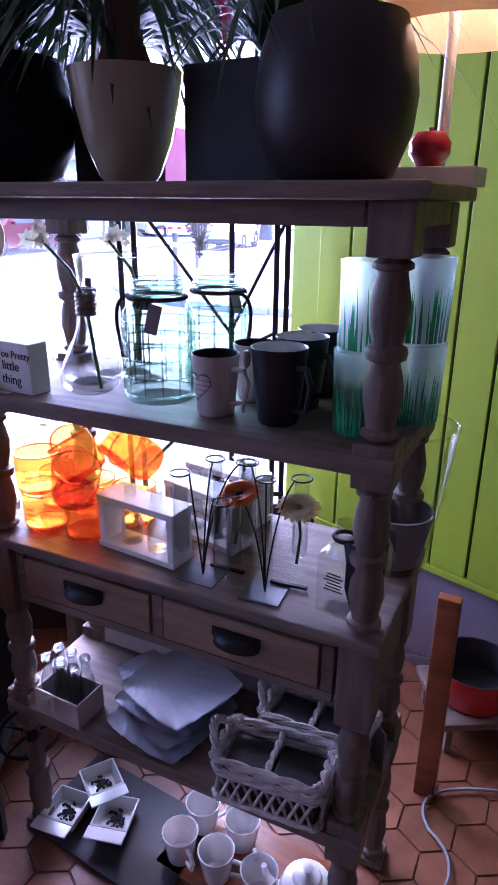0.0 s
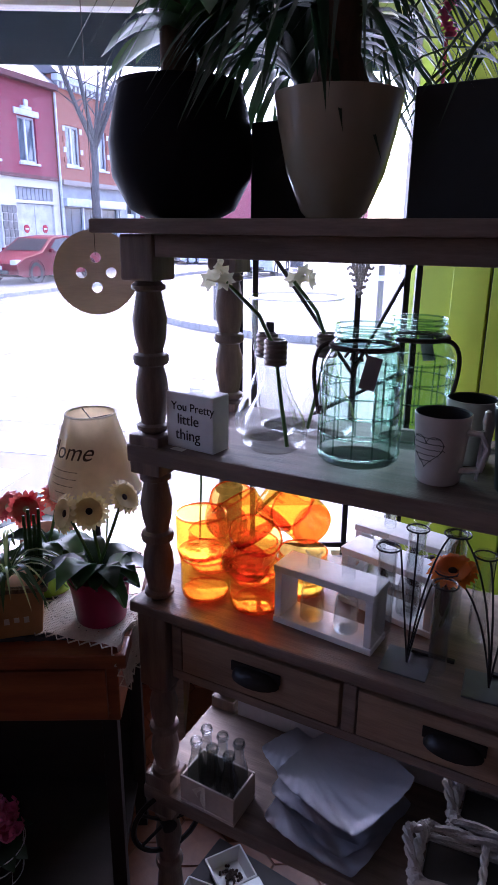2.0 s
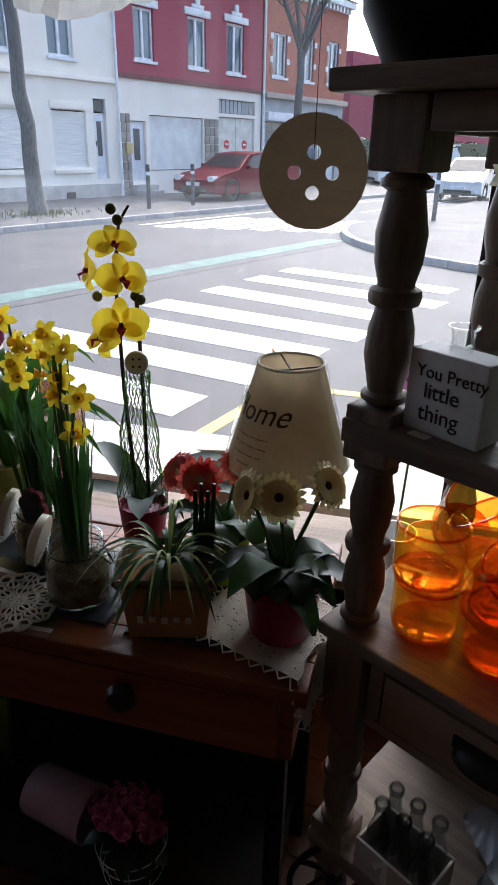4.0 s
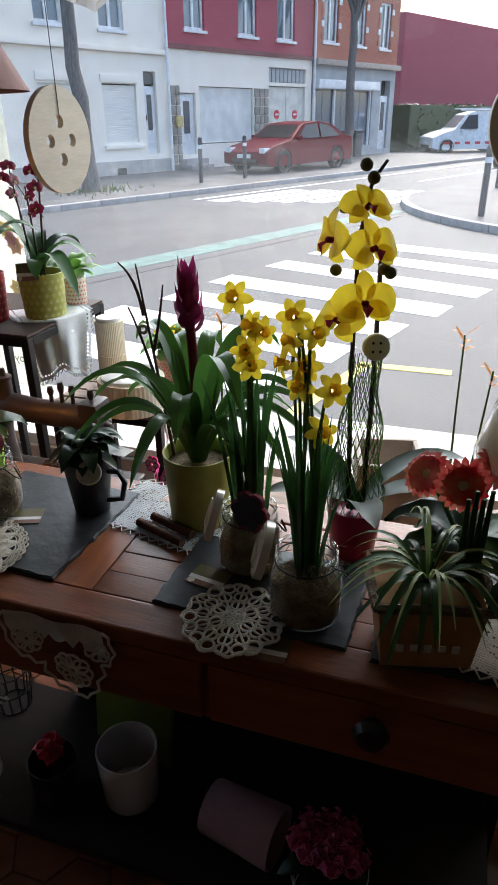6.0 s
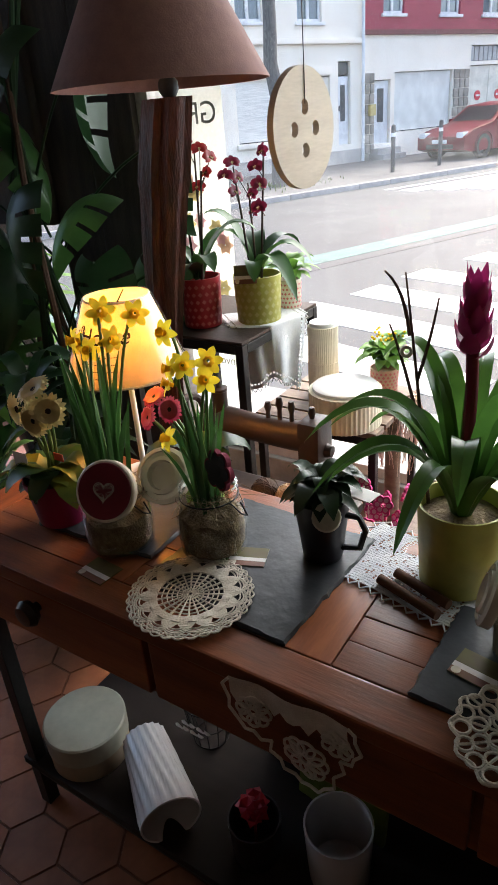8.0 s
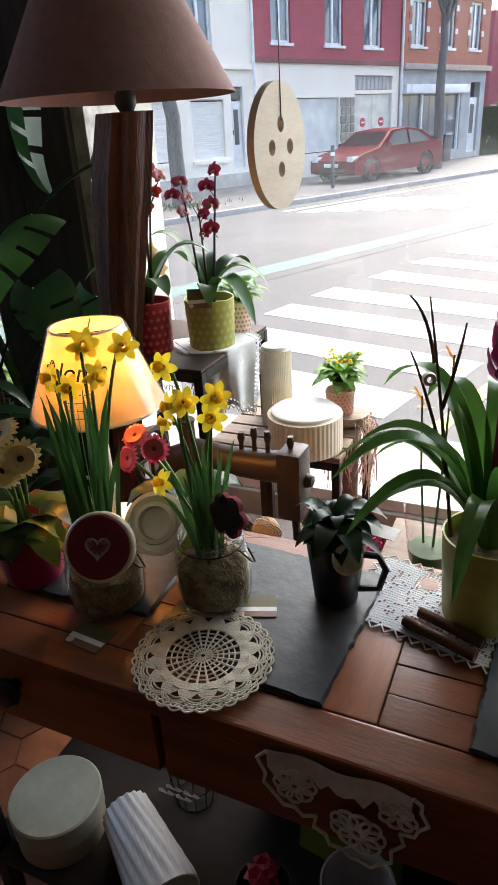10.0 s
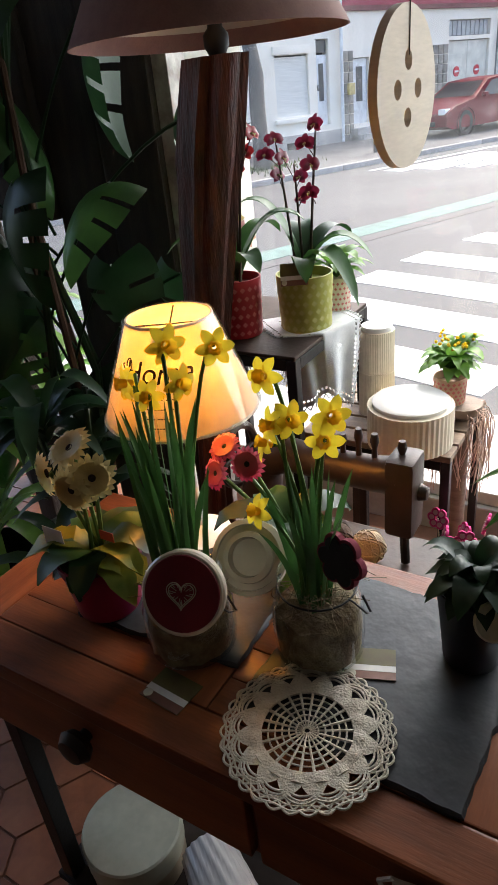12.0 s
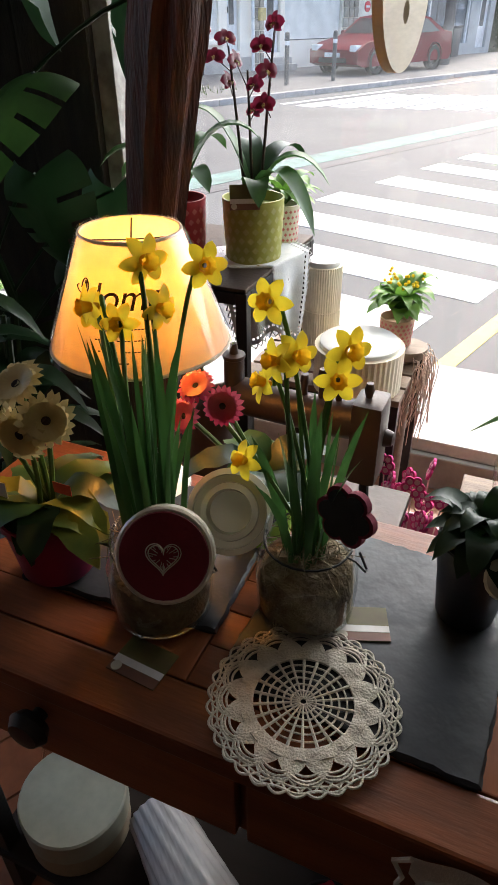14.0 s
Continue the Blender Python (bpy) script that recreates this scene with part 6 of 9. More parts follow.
def doily(m, R, label, scallops=15, star=False):
    """Round crochet: spokes, rings of chain and a scalloped edge, in thread."""
    d = thing("doily", m, label, "doily", "crocheted doilies")
    t = 0.0012
    def circ(r, name, rad=t, wob=0.0, n=90):
        bm = B()
        tube(bm, [((r + wob * math.sin(scallops * a)) * math.cos(a), (r + wob * math.sin(scallops * a)) * math.sin(a), 0.0022 + 0.0006 * math.sin(7 * a)) for a in [6.28318 * k / n for k in range(n + 1)]], rad, seg=5, cap=False)
        part(name, bm, LACE, d)
    if not star:
        for f in (0.05, 0.13, 0.21, 0.29, 0.37, 0.45):
            circ(R * f, "chain_ring", t * 0.95)
        for k in range(22):
            a = 6.28318 * k / 22
            bm = B()
            tube(bm, [(R * f * math.cos(a), R * f * math.sin(a), 0.0024) for f in (0.03, 0.24, 0.53)], [0.0008, 0.0013, 0.0019], seg=5)
            part("spoke", bm, LACE, d)
        n = 96
        bm = B()                                        # close-worked band, gently ruffled
        rows = [[bm.verts.new((R * f * math.cos(6.28318 * k / n), R * f * math.sin(6.28318 * k / n), zz + 0.0011 * math.sin(scallops * 6.28318 * k / n) * w)) for k in range(n)] for f, zz, w in ((0.52, 0.0018, 0), (0.525, 0.004, 0.3), (0.59, 0.0048, 1), (0.66, 0.0045, 1.4), (0.665, 0.0022, 1))]
        for a, b in zip(rows, rows[1:]):
            for k in range(n):
                bm.faces.new([a[k], a[(k + 1) % n], b[(k + 1) % n], b[k]])
        part("close_band", bm, LACE, d)
        for k in range(scallops):                       # solid points that rise from the band
            a = 6.28318 * k / scallops
            v, sd = Vector((math.cos(a), math.sin(a), 0)), Vector((-math.sin(a), math.cos(a), 0))
            bm = B()
            rws = [[bm.verts.new(v * R * f + sd * R * w * q + Vector((0, 0, 0.0045 - 0.0012 * abs(q)))) for q in (-1, -0.5, 0, 0.5, 1)] for f, w in ((0.65, 0.135), (0.69, 0.13), (0.74, 0.1), (0.79, 0.06), (0.83, 0.02))]
            for r0, r1 in zip(rws, rws[1:]):
                for i in range(4):
                    bm.faces.new([r0[i], r0[i + 1], r1[i + 1], r1[i]])
            part("fan", bm, LACE, d)
            for q, (f0, f1) in enumerate(((0.76, 0.8), (0.79, 0.85), (0.83, 0.885))):
                bm = B()
                tube(bm, [(R * (f0 + (f1 - f0) * math.sin(math.pi * i / 8)) * math.cos(a + 6.28318 * i / 8 / scallops), R * (f0 + (f1 - f0) * math.sin(math.pi * i / 8)) * math.sin(a + 6.28318 * i / 8 / scallops), 0.003) for i in range(9)], 0.0013, seg=5)
                part("arch", bm, LACE, d)
        for k in range(scallops * 3):
            a0, a1 = 6.28318 * k / (3 * scallops), 6.28318 * (k + 1) / (3 * scallops)
            for b0, b1 in ((a0, a1), (a1, a0)):
                bm = B()
                tube(bm, [(R * 0.84 * math.cos(b0), R * 0.84 * math.sin(b0), 0.0026), (R * 0.95 * math.cos(b1), R * 0.95 * math.sin(b1), 0.0026)], 0.0011, seg=4)
                part("net_loop", bm, LACE, d)
        circ(R * 0.9, "chain_ring", t, R * 0.01, 140)
        circ(R * 0.95, "chain_ring", t * 1.1, R * 0.016, 140)
        for k in range(scallops * 2):
            a = 6.28318 * (k + 0.5) / (2 * scallops)
            bm = B()
            tube(bm, [(R * (0.95 + 0.05 * math.sin(math.pi * i / 6)) * math.cos(a + (i / 6 - 0.5) * 3.14159 / scallops), R * (0.95 + 0.05 * math.sin(math.pi * i / 6)) * math.sin(a + (i / 6 - 0.5) * 3.14159 / scallops), 0.0026) for i in range(7)], 0.0014, seg=5)
            part("scallop", bm, LACE, d)
    else:
        for ringn, (f, n) in enumerate(((0.12, 6), (0.36, 6), (0.62, 12), (0.86, 18))):
            for k in range(n):
                a = 6.28318 * (k + 0.5 * (ringn % 2)) / n
                bm = B()
                ring(bm, R * (0.13 if ringn else 0.1), 0.0021, xf(R * f * math.cos(a), R * f * math.sin(a), 0.0025), 14, 5)
                part("ring_motif", bm, LACE, d)
        for k in range(12):
            a = 6.28318 * k / 12
            bm = B()
            tube(bm, [(R * f * math.cos(a), R * f * math.sin(a), 0.0022) for f in (0.1, 0.5, 0.97)], 0.0019, seg=5)
            part("spoke", bm, LACE, d)
        circ(R * 0.98, "edge", 0.0023, R * 0.06)
        circ(R * 0.5, "chain_ring", 0.0019, R * 0.03)
    return d


doily(xf(0.219, 1.081, SZ, 10), 0.095, "round ecru crocheted doily partly on the slate", 16)
doily(xf(0.692, 1.058, SZ, 5), 0.073, "ecru crocheted star doily beside the jars", 12, True)


def lace_sheet(name, m, w, h, label, material=None, hole=0.5, wave=0.003, nx=22, ny=14, edge=True, sag=None):
    """Open lace: a grid of thread with filled squares between, and a scalloped rim. sag bends it."""
    material = material or LACE
    d = thing(name, m, label, "lace")
    rg = random.Random(int(w * 1000))
    f = sag or (lambda x, y: Vector((x, y, 0.002 + wave * math.sin(x * 40) * math.sin(y * 33))))
    bm = B()
    for i in range(nx + 1):
        tube(bm, [f(-w / 2 + w * i / nx, -h / 2 + h * j / ny) for j in range(ny + 1)], 0.0009, seg=4)
    for j in range(ny + 1):
        tube(bm, [f(-w / 2 + w * i / nx, -h / 2 + h * j / ny) for i in range(nx + 1)], 0.0009, seg=4)
    tagged(part("thread_grid", bm, material, d), kind="stuff")
    bm = B()
    for i in range(nx):
        for j in range(ny):
            if rg.random() > hole or min(i, nx - 1 - i, j, ny - 1 - j) in (1, 2):
                bm.faces.new([bm.verts.new(f(-w / 2 + w * a / nx, -h / 2 + h * b / ny)) for a, b in ((i, j), (i + 1, j), (i + 1, j + 1), (i, j + 1))])
    tagged(part("filled_mesh", bm, material, d), kind="stuff")
    if edge:
        bm = B()
        per = [(-w / 2 + w * i / 12, -h / 2) for i in range(12)] + [(w / 2, -h / 2 + h * j / 8) for j in range(8)] + [(w / 2 - w * i / 12, h / 2) for i in range(12)] + [(-w / 2, h / 2 - h * j / 8) for j in range(8)]
        for k, (x, y) in enumerate(per):
            x2, y2 = per[(k + 1) % len(per)]
            ox, oy = (y2 - y), -(x2 - x)
            tube(bm, [f(x, y), f((x + x2) / 2 + ox * 0.6, (y + y2) / 2 + oy * 0.6), f(x2, y2)], 0.0016, seg=4)
        tagged(part("scalloped_rim", bm, material, d), kind="stuff")
    return d


lace_sheet("lace_mat", xf(0.497, 1.29, TZ, -12), 0.24, 0.15, "white lace mat under the bromeliad pot", LACE_W, 0.22, nx=44, ny=28)
# a doily over the front edge: it falls down the drawer front to a point
hd = thing("hanging_doily", xf(0.425, TY0 - 0.0035, TZ - 0.04), "ecru crocheted doily hanging over the drawer front", "lace")
def hang(x, z):
    return Vector((x, -0.003 - 0.003 * math.sin(x * 70 + z * 25), z))
for cx, cz, n, rr in ((0.03, -0.06, 9, 0.034), (-0.045, -0.018, 8, 0.026), (0.075, -0.012, 7, 0.022)):
    for k in range(n):
        a = 6.28318 * k / n
        bm = B()
        tube(bm, [hang(cx + rr * (0.62 + 0.36 * math.cos(b)) * math.cos(a) - 0.36 * rr * math.sin(b) * math.sin(a), cz + rr * (0.62 + 0.36 * math.cos(b)) * math.sin(a) + 0.36 * rr * math.sin(b) * math.cos(a)) for b in [0.5236 * i for i in range(13)]], 0.0021, seg=5, cap=False)
        part("petal_loop", bm, LACE, hd)
    bm = B()
    tube(bm, [hang(cx + 0.2 * rr * math.cos(0.5236 * i), cz + 0.2 * rr * math.sin(0.5236 * i)) for i in range(13)], 0.0022, seg=5, cap=False)
    part("flower_eye", bm, LACE, hd)
bm = B()
rim = [(-0.078, 0.028), (-0.082, -0.012), (-0.07, -0.045), (-0.045, -0.052), (-0.02, -0.06), (-0.008, -0.088), (0.012, -0.106), (0.034, -0.112), (0.056, -0.1), (0.07, -0.072), (0.078, -0.04), (0.098, -0.02), (0.1, 0.012), (0.09, 0.03)]
for (x0, z0), (x1, z1) in zip(rim, rim[1:]):
    tube(bm, [hang(x0, z0), hang((x0 + x1) / 2 + (z1 - z0) * 0.3, (z0 + z1) / 2 - (x1 - x0) * 0.3), hang(x1, z1)], 0.0024, seg=5)
tagged(part("scalloped_rim", bm, LACE, hd), kind="stuff")
bm = B()
g = [[bm.verts.new(hang(-0.078 + 0.168 * i / 16, 0.032 - (0.03 + 0.016 * math.sin(i * 1.3) ** 2) * j / 3)) for j in range(4)] for i in range(17)]
for i in range(16):
    for j in range(3):
        bm.faces.new([g[i][j], g[i + 1][j], g[i + 1][j + 1], g[i][j + 1]])
part("close_band", bm, LACE, hd)
def drape(x, y):
    over = max(0, x - 0.05)
    return Vector((min(x, 0.05) + over * 0.18 + 0.008 * math.sin(y * 60) * (over > 0), y, 0.003 + 0.002 * math.sin(x * 60) * math.sin(y * 50) - over * 0.95))
lace_sheet("crocheted_runner", xf(1.135, 1.11, SZ + 0.001, -18), 0.28, 0.17, "cream crocheted cloth hanging over the table end", LACE, 0.07, sag=drape, nx=60, ny=34)

CARD_G = mat("green_card", (0.12, 0.12, 0.025), 0.5, col2=(0.08, 0.055, 0.02), scale=20)
CARD_W = mat("white_band", (0.75, 0.73, 0.7), 0.5)
CARD_B = mat("brown_card", (0.2, 0.09, 0.06), 0.5)


def seed_card(x, y, z, rz, rx=0):
    c = thing("seed_card", xf(x, y, z, rz, rx), "small printed garden card in green, white and brown", "card", "printed cards")
    bx("card", (-0.03, -0.024, 0), (0.03, 0.024, 0.0012), CARD_G, c, bev=0)
    bx("white_band", (-0.03, -0.012, 0.0013), (0.03, -0.003, 0.0016), CARD_W, c, bev=0)
    bx("brown_band", (-0.03, -0.024, 0.0013), (0.03, -0.0125, 0.0016), CARD_B, c, bev=0)
    bm = B()
    lathe(bm, [(0, 0.0022), (0.006, 0.0022), (0.006, 0.0016)], xf(-0.022, -0.017), 14)
    part("round_mark", bm, PAPER, c)
    return c


seed_card(0.045, 1.065, TZ + 0.0005, -5)
seed_card(0.245, 1.2, SZ, 20)
seed_card(0.625, 1.135, SZ, -10)
seed_card(0.752, 1.024, TZ + 0.0008, 2)
for k in range(2):
    bm = B()
    tube(bm, [(-0.055 + 0.01 * k, -0.01 + 0.028 * k, 0.008), (0.05, -0.022 + 0.028 * k, 0.008)], 0.0078, seg=9)
    solo("cinnamon_stick", bm, mat("cinnamon", (0.13, 0.055, 0.03), 0.85, bump=0.5), "rolled brown cinnamon stick lying on the lace", "spice", xf(0.508, 1.235, TZ + 0.004, -14), "cinnamon sticks")


def daffodil(d, p, base, r, face, rg, petal=None):
    p = Vector(p)
    m = Matrix.Translation(p) @ pose(0, 0, 0, face[0], 0, face[1])
    bm = B()
    for k in range(6):
        a = 6.28318 * k / 6 + (k % 2) * 0.08
        v = Vector((math.cos(a), math.sin(a), 0))
        blade(bm, curve(v * r * 0.1, v * r * 0.6 + Vector((0, 0, r * 0.22)), v * r * 1.05 + Vector((0, 0, -r * rg.uniform(-.12, .25))), 6), r * 0.6, m, 0.2, "leaf")
    fl = part("flower", bm, petal or YELLOW, d)
    bm = B()
    lathe(bm, [(r * 0.16, -r * 0.3), (r * 0.2, 0.0), (r * 0.27, r * 0.4), (r * 0.36, r * 0.6)], m, 16)
    for i, v in enumerate(bm.verts):
        if i >= 48:
            v.co += (v.co - m @ Vector((0, 0, r * 0.6))) * (0.12 if i % 2 else -0.06)
    part("trumpet", bm, DEEP_Y, fl, "deeper yellow trumpet")
    bm = B()
    back = m @ Vector((0, 0, -r * 0.5))
    tube(bm, curve(base, (base[0] * 0.4 + p.x * 0.6, base[1] * 0.4 + p.y * 0.6, p.z - 0.02), (back.x, back.y, p.z + 0.008), 7) + [back], 0.0024, seg=6)
    part("stem", bm, STEM, d)


def swing_jar(x, y, z, r, h, label, lid, heads, nleaf, seed, leafh):
    """A squat preserving jar of bulbs: glass, wire clip, hay, leaves and flowers. lid: (centre, tilt, turn, radius, material)."""
    rg = random.Random(seed)
    j = thing("daffodil_jar", xf(x, y, z), label, "potted flowers", "daffodil jars")
    bm = B()
    prof = [(r * 0.82, 0), (r * 0.96, 0.006), (r, h * 0.3), (r * 0.99, h * 0.62), (r * 0.84, h * 0.84), (r * 0.8, h * 0.88), (r * 0.85, h * 0.92), (r * 0.82, h)]
    lathe(bm, [(0, 0)] + prof, seg=32)
    ring(bm, r * 0.81, 0.0022, xf(0, 0, h), 32)
    part("glass_jar", bm, GLASS, j)
    bm = B()
    lathe(bm, [(0, 0.004), (r * 0.78, 0.004), (r * 0.93, h * 0.1), (r * 0.95, h * 0.35), (r * 0.9, h * 0.56), (r * 0.6, h * 0.66), (0, h * 0.68)], seg=24)
    for v in bm.verts:
        v.co += Vector((rg.uniform(-.002, .002), rg.uniform(-.002, .002), rg.uniform(-.004, .004) * (v.co.z > 0.01)))
    part("earth", bm, HAY, j, "hay and earth filling")
    bm = B()
    for k in range(55):
        a, q = rg.uniform(0, 6.28), r * rg.uniform(0.2, 0.9)
        p0 = Vector((q * math.cos(a), q * math.sin(a), h * rg.uniform(0.6, 0.8)))
        tube(bm, curve(p0, p0 + Vector((rg.uniform(-.03, .03), rg.uniform(-.03, .03), rg.uniform(0.005, .05))), p0 + Vector((rg.uniform(-.04, .04), rg.uniform(-.04, .04), rg.uniform(-.01, .02))), 4), 0.0005, seg=3)
    tagged(part("hay_wisps", bm, HAY, j), kind="stuff")
    bm = B()
    ring(bm, r * 0.84, 0.0013, xf(0, 0, h * 0.86), 24)
    tube(bm, [(r * 0.8, -0.01, h * 0.86), (r * 1.0, -0.018, h * 0.9), (r * 1.15, -0.006, h * 0.72), (r * 1.12, 0.012, h * 0.6), (r * 0.95, 0.01, h * 0.8)], 0.0014, seg=5)
    part("wire_clip", bm, IRON, j)
    for k in range(nleaf):
        a = 6.28318 * k / nleaf + rg.uniform(-.3, .3)
        q = r * rg.uniform(0.05, 0.5)
        L = leafh * rg.uniform(0.65, 1.08)
        b0 = Vector((q * math.cos(a), q * math.sin(a), h * 0.6))
        o = Vector((math.cos(a), math.sin(a), 0)) * rg.uniform(0.0, 0.05)
        bm = B()
        blade(bm, curve(b0, b0 + Vector((0, 0, L * 0.6)) + o * 0.2, b0 + o + Vector((0, 0, L)), 6), 0.0098 * rg.uniform(.8, 1.25), fold=0.3, shape="strap", up=(math.sin(a * 3), math.cos(a * 3), 0.2))
        part("leaf", bm, LEAF, j)
    for k, (hx, hy, hz, f) in enumerate(heads):
        daffodil(j, (hx - x, hy - y, hz - z), (r * 0.3 * math.cos(k * 2.1), r * 0.3 * math.sin(k * 2.1), h * 0.6), 0.022 * rg.uniform(.92, 1.1), f, rg)
    if lid:
        (lx, ly, lz), tilt, turn, lr, material, heart = lid
        ld = new("lid")
        ld.parent = j
        ld.matrix_local = Matrix.Translation((lx - x, ly - y, lz - z)) @ pose(0, 0, 0, tilt, 0, turn)
        bm = B()
        if heart:
            lathe(bm, [(0, -0.012), (lr * 0.8, -0.012), (lr, -0.007), (lr, 0.004), (lr * 0.95, 0.0065), (0, 0.0065)], seg=36)
        else:
            lathe(bm, [(0, -0.008), (lr, -0.008), (lr, 0.004), (lr * 0.86, 0.007), (lr * 0.84, 0.003), (lr * 0.68, 0.003), (lr * 0.66, 0.009), (lr * 0.52, 0.011), (lr * 0.48, -0.002), (0, -0.003)], seg=36)
        part("rim", bm, CREAM, ld, "cream ceramic rim")
        if heart:
            bm = B()
            lathe(bm, [(0, 0.0095), (lr * 0.88, 0.0085), (lr * 0.9, 0.0067)], seg=36)
            part("cover", bm, material, ld, "dark red leather cover")
            for s in (1.0, 0.86):
                bm = B()
                tube(bm, [(px * s * lr * 22, pz * s * lr * 22, 0.0098) for px, pz in HEART], 0.0006, seg=4, cap=False)
                part("heart_stitch", bm, PAPER, ld)
            bm = B()
            for k in range(26):
                px, pz = HEART[(k * 3) % 40]
                tube(bm, [(px * lr * 19, pz * lr * 19, 0.0098), (px * lr * (8 + 5 * (k % 2)), pz * lr * (8 + 5 * (k % 2)), 0.0098)], 0.00045, seg=4)
            tagged(part("heart_rays", bm, PAPER, ld), kind="stuff")
    return j


swing_jar(0.179, 1.2, SZ, 0.056, 0.118, "glass preserving jar of yellow daffodils with an open lid", ((0.088, 1.2, 0.898), 52, 14, 0.048, CREAM, False),
          [(0.132, 1.2, 1.146, (70, 0)), (0.158, 1.2, 1.1, (75, 50)), (0.143, 1.19, 1.096, (75, -30)), (0.128, 1.2, 1.066, (65, -50)), (0.206, 1.2, 1.113, (75, 40)), (0.198, 1.2, 1.083, (70, 20)), (0.102, 1.21, 0.964, (60, -20))], 16, 41, 0.2)
DKRED = mat("wine_leather", (0.22, 0.012, 0.03), 0.5, bump=0.1, bscale=200)
swing_jar(0.028, 1.14, SZ, 0.058, 0.11, "glass jar of daffodils with a red heart lid leaning on it", ((0.072, 1.088, 0.925), 62, 20, 0.048, DKRED, True),
          [(0.008, 1.2, 1.168, (85, 60)), (-0.05, 1.19, 1.118, (80, -30)), (-0.02, 1.19, 1.106, (75, 20)), (0.02, 1.2, 1.124, (85, 70)), (0.06, 1.22, 1.163, (75, 40)), (-0.065, 1.21, 1.105, (80, 10))], 24, 42, 0.27)
swing_jar(0.785, 1.105, SZ, 0.052, 0.108, "glass jar of daffodils with wooden lid on its clip", ((0.722, 1.1, 0.885), 75, -78, 0.042, CREAM, False),
          [(0.751, 1.14, 1.21, (65, 0)), (0.749, 1.14, 1.18, (75, -40)), (0.777, 1.14, 1.192, (75, 40)), (0.768, 1.14, 1.148, (70, 10)), (0.765, 1.13, 1.124, (75, -20)), (0.806, 1.12, 1.127, (65, 30)), (0.794, 1.12, 1.07, (70, 40)), (0.74, 1.14, 1.15, (80, -60))], 30, 43, 0.25)
swing_jar(0.675, 1.19, SZ, 0.05, 0.108, "glass jar of tall daffodils behind the star doily", ((0.622, 1.17, 0.88), 75, -78, 0.042, CREAM, False),
          [(0.668, 1.16, 1.222, (65, 0)), (0.69, 1.16, 1.188, (70, -30)), (0.703, 1.16, 1.182, (80, 40)), (0.685, 1.15, 1.158, (70, 10)), (0.69, 1.15, 1.138, (75, 30))], 26, 44, 0.25)
# flower-shaped picks in two of the jars
PICK_R = mat("felt_wine", (0.25, 0.03, 0.06), 0.9)
for x, y, z in ((0.222, 1.178, 0.952), (0.69, 1.145, 0.915)):
    pk = thing("flower_pick", xf(x, y, z, -18, 82), "dark felt flower pick with a wine red edge", "ornament", "flower picks")
    bm = B()
    for k in range(6):
        a = 6.28318 * k / 6
        lathe(bm, [(0, 0.004), (0.0135, 0.004), (0.0135, -0.004), (0, -0.004)], xf(0.019 * math.cos(a), 0.019 * math.sin(a)), 14)
    part("edge", bm, PICK_R, pk)
    bm = B()
    for k in range(6):
        a = 6.28318 * k / 6
        lathe(bm, [(0, 0.0062), (0.0105, 0.0062), (0.0105, 0.0042)], xf(0.018 * math.cos(a), 0.018 * math.sin(a)), 14)
    lathe(bm, [(0, 0.0066), (0.012, 0.0066), (0.012, 0.0042)], seg=14)
    part("face", bm, BLACK, pk)

# magenta pot with cream gerberas
MAG_POT = mat("magenta_pot", (0.32, 0.008, 0.07), 0.35, fine=0.05)
LIME_POT = mat("lime_pot", (0.3, 0.55, 0.03), 0.35, fine=0.05)
LEAF_Y = leaf_mat("leaf_yellow", (0.32, 0.29, 0.03), (0.12, 0.18, 0.03))


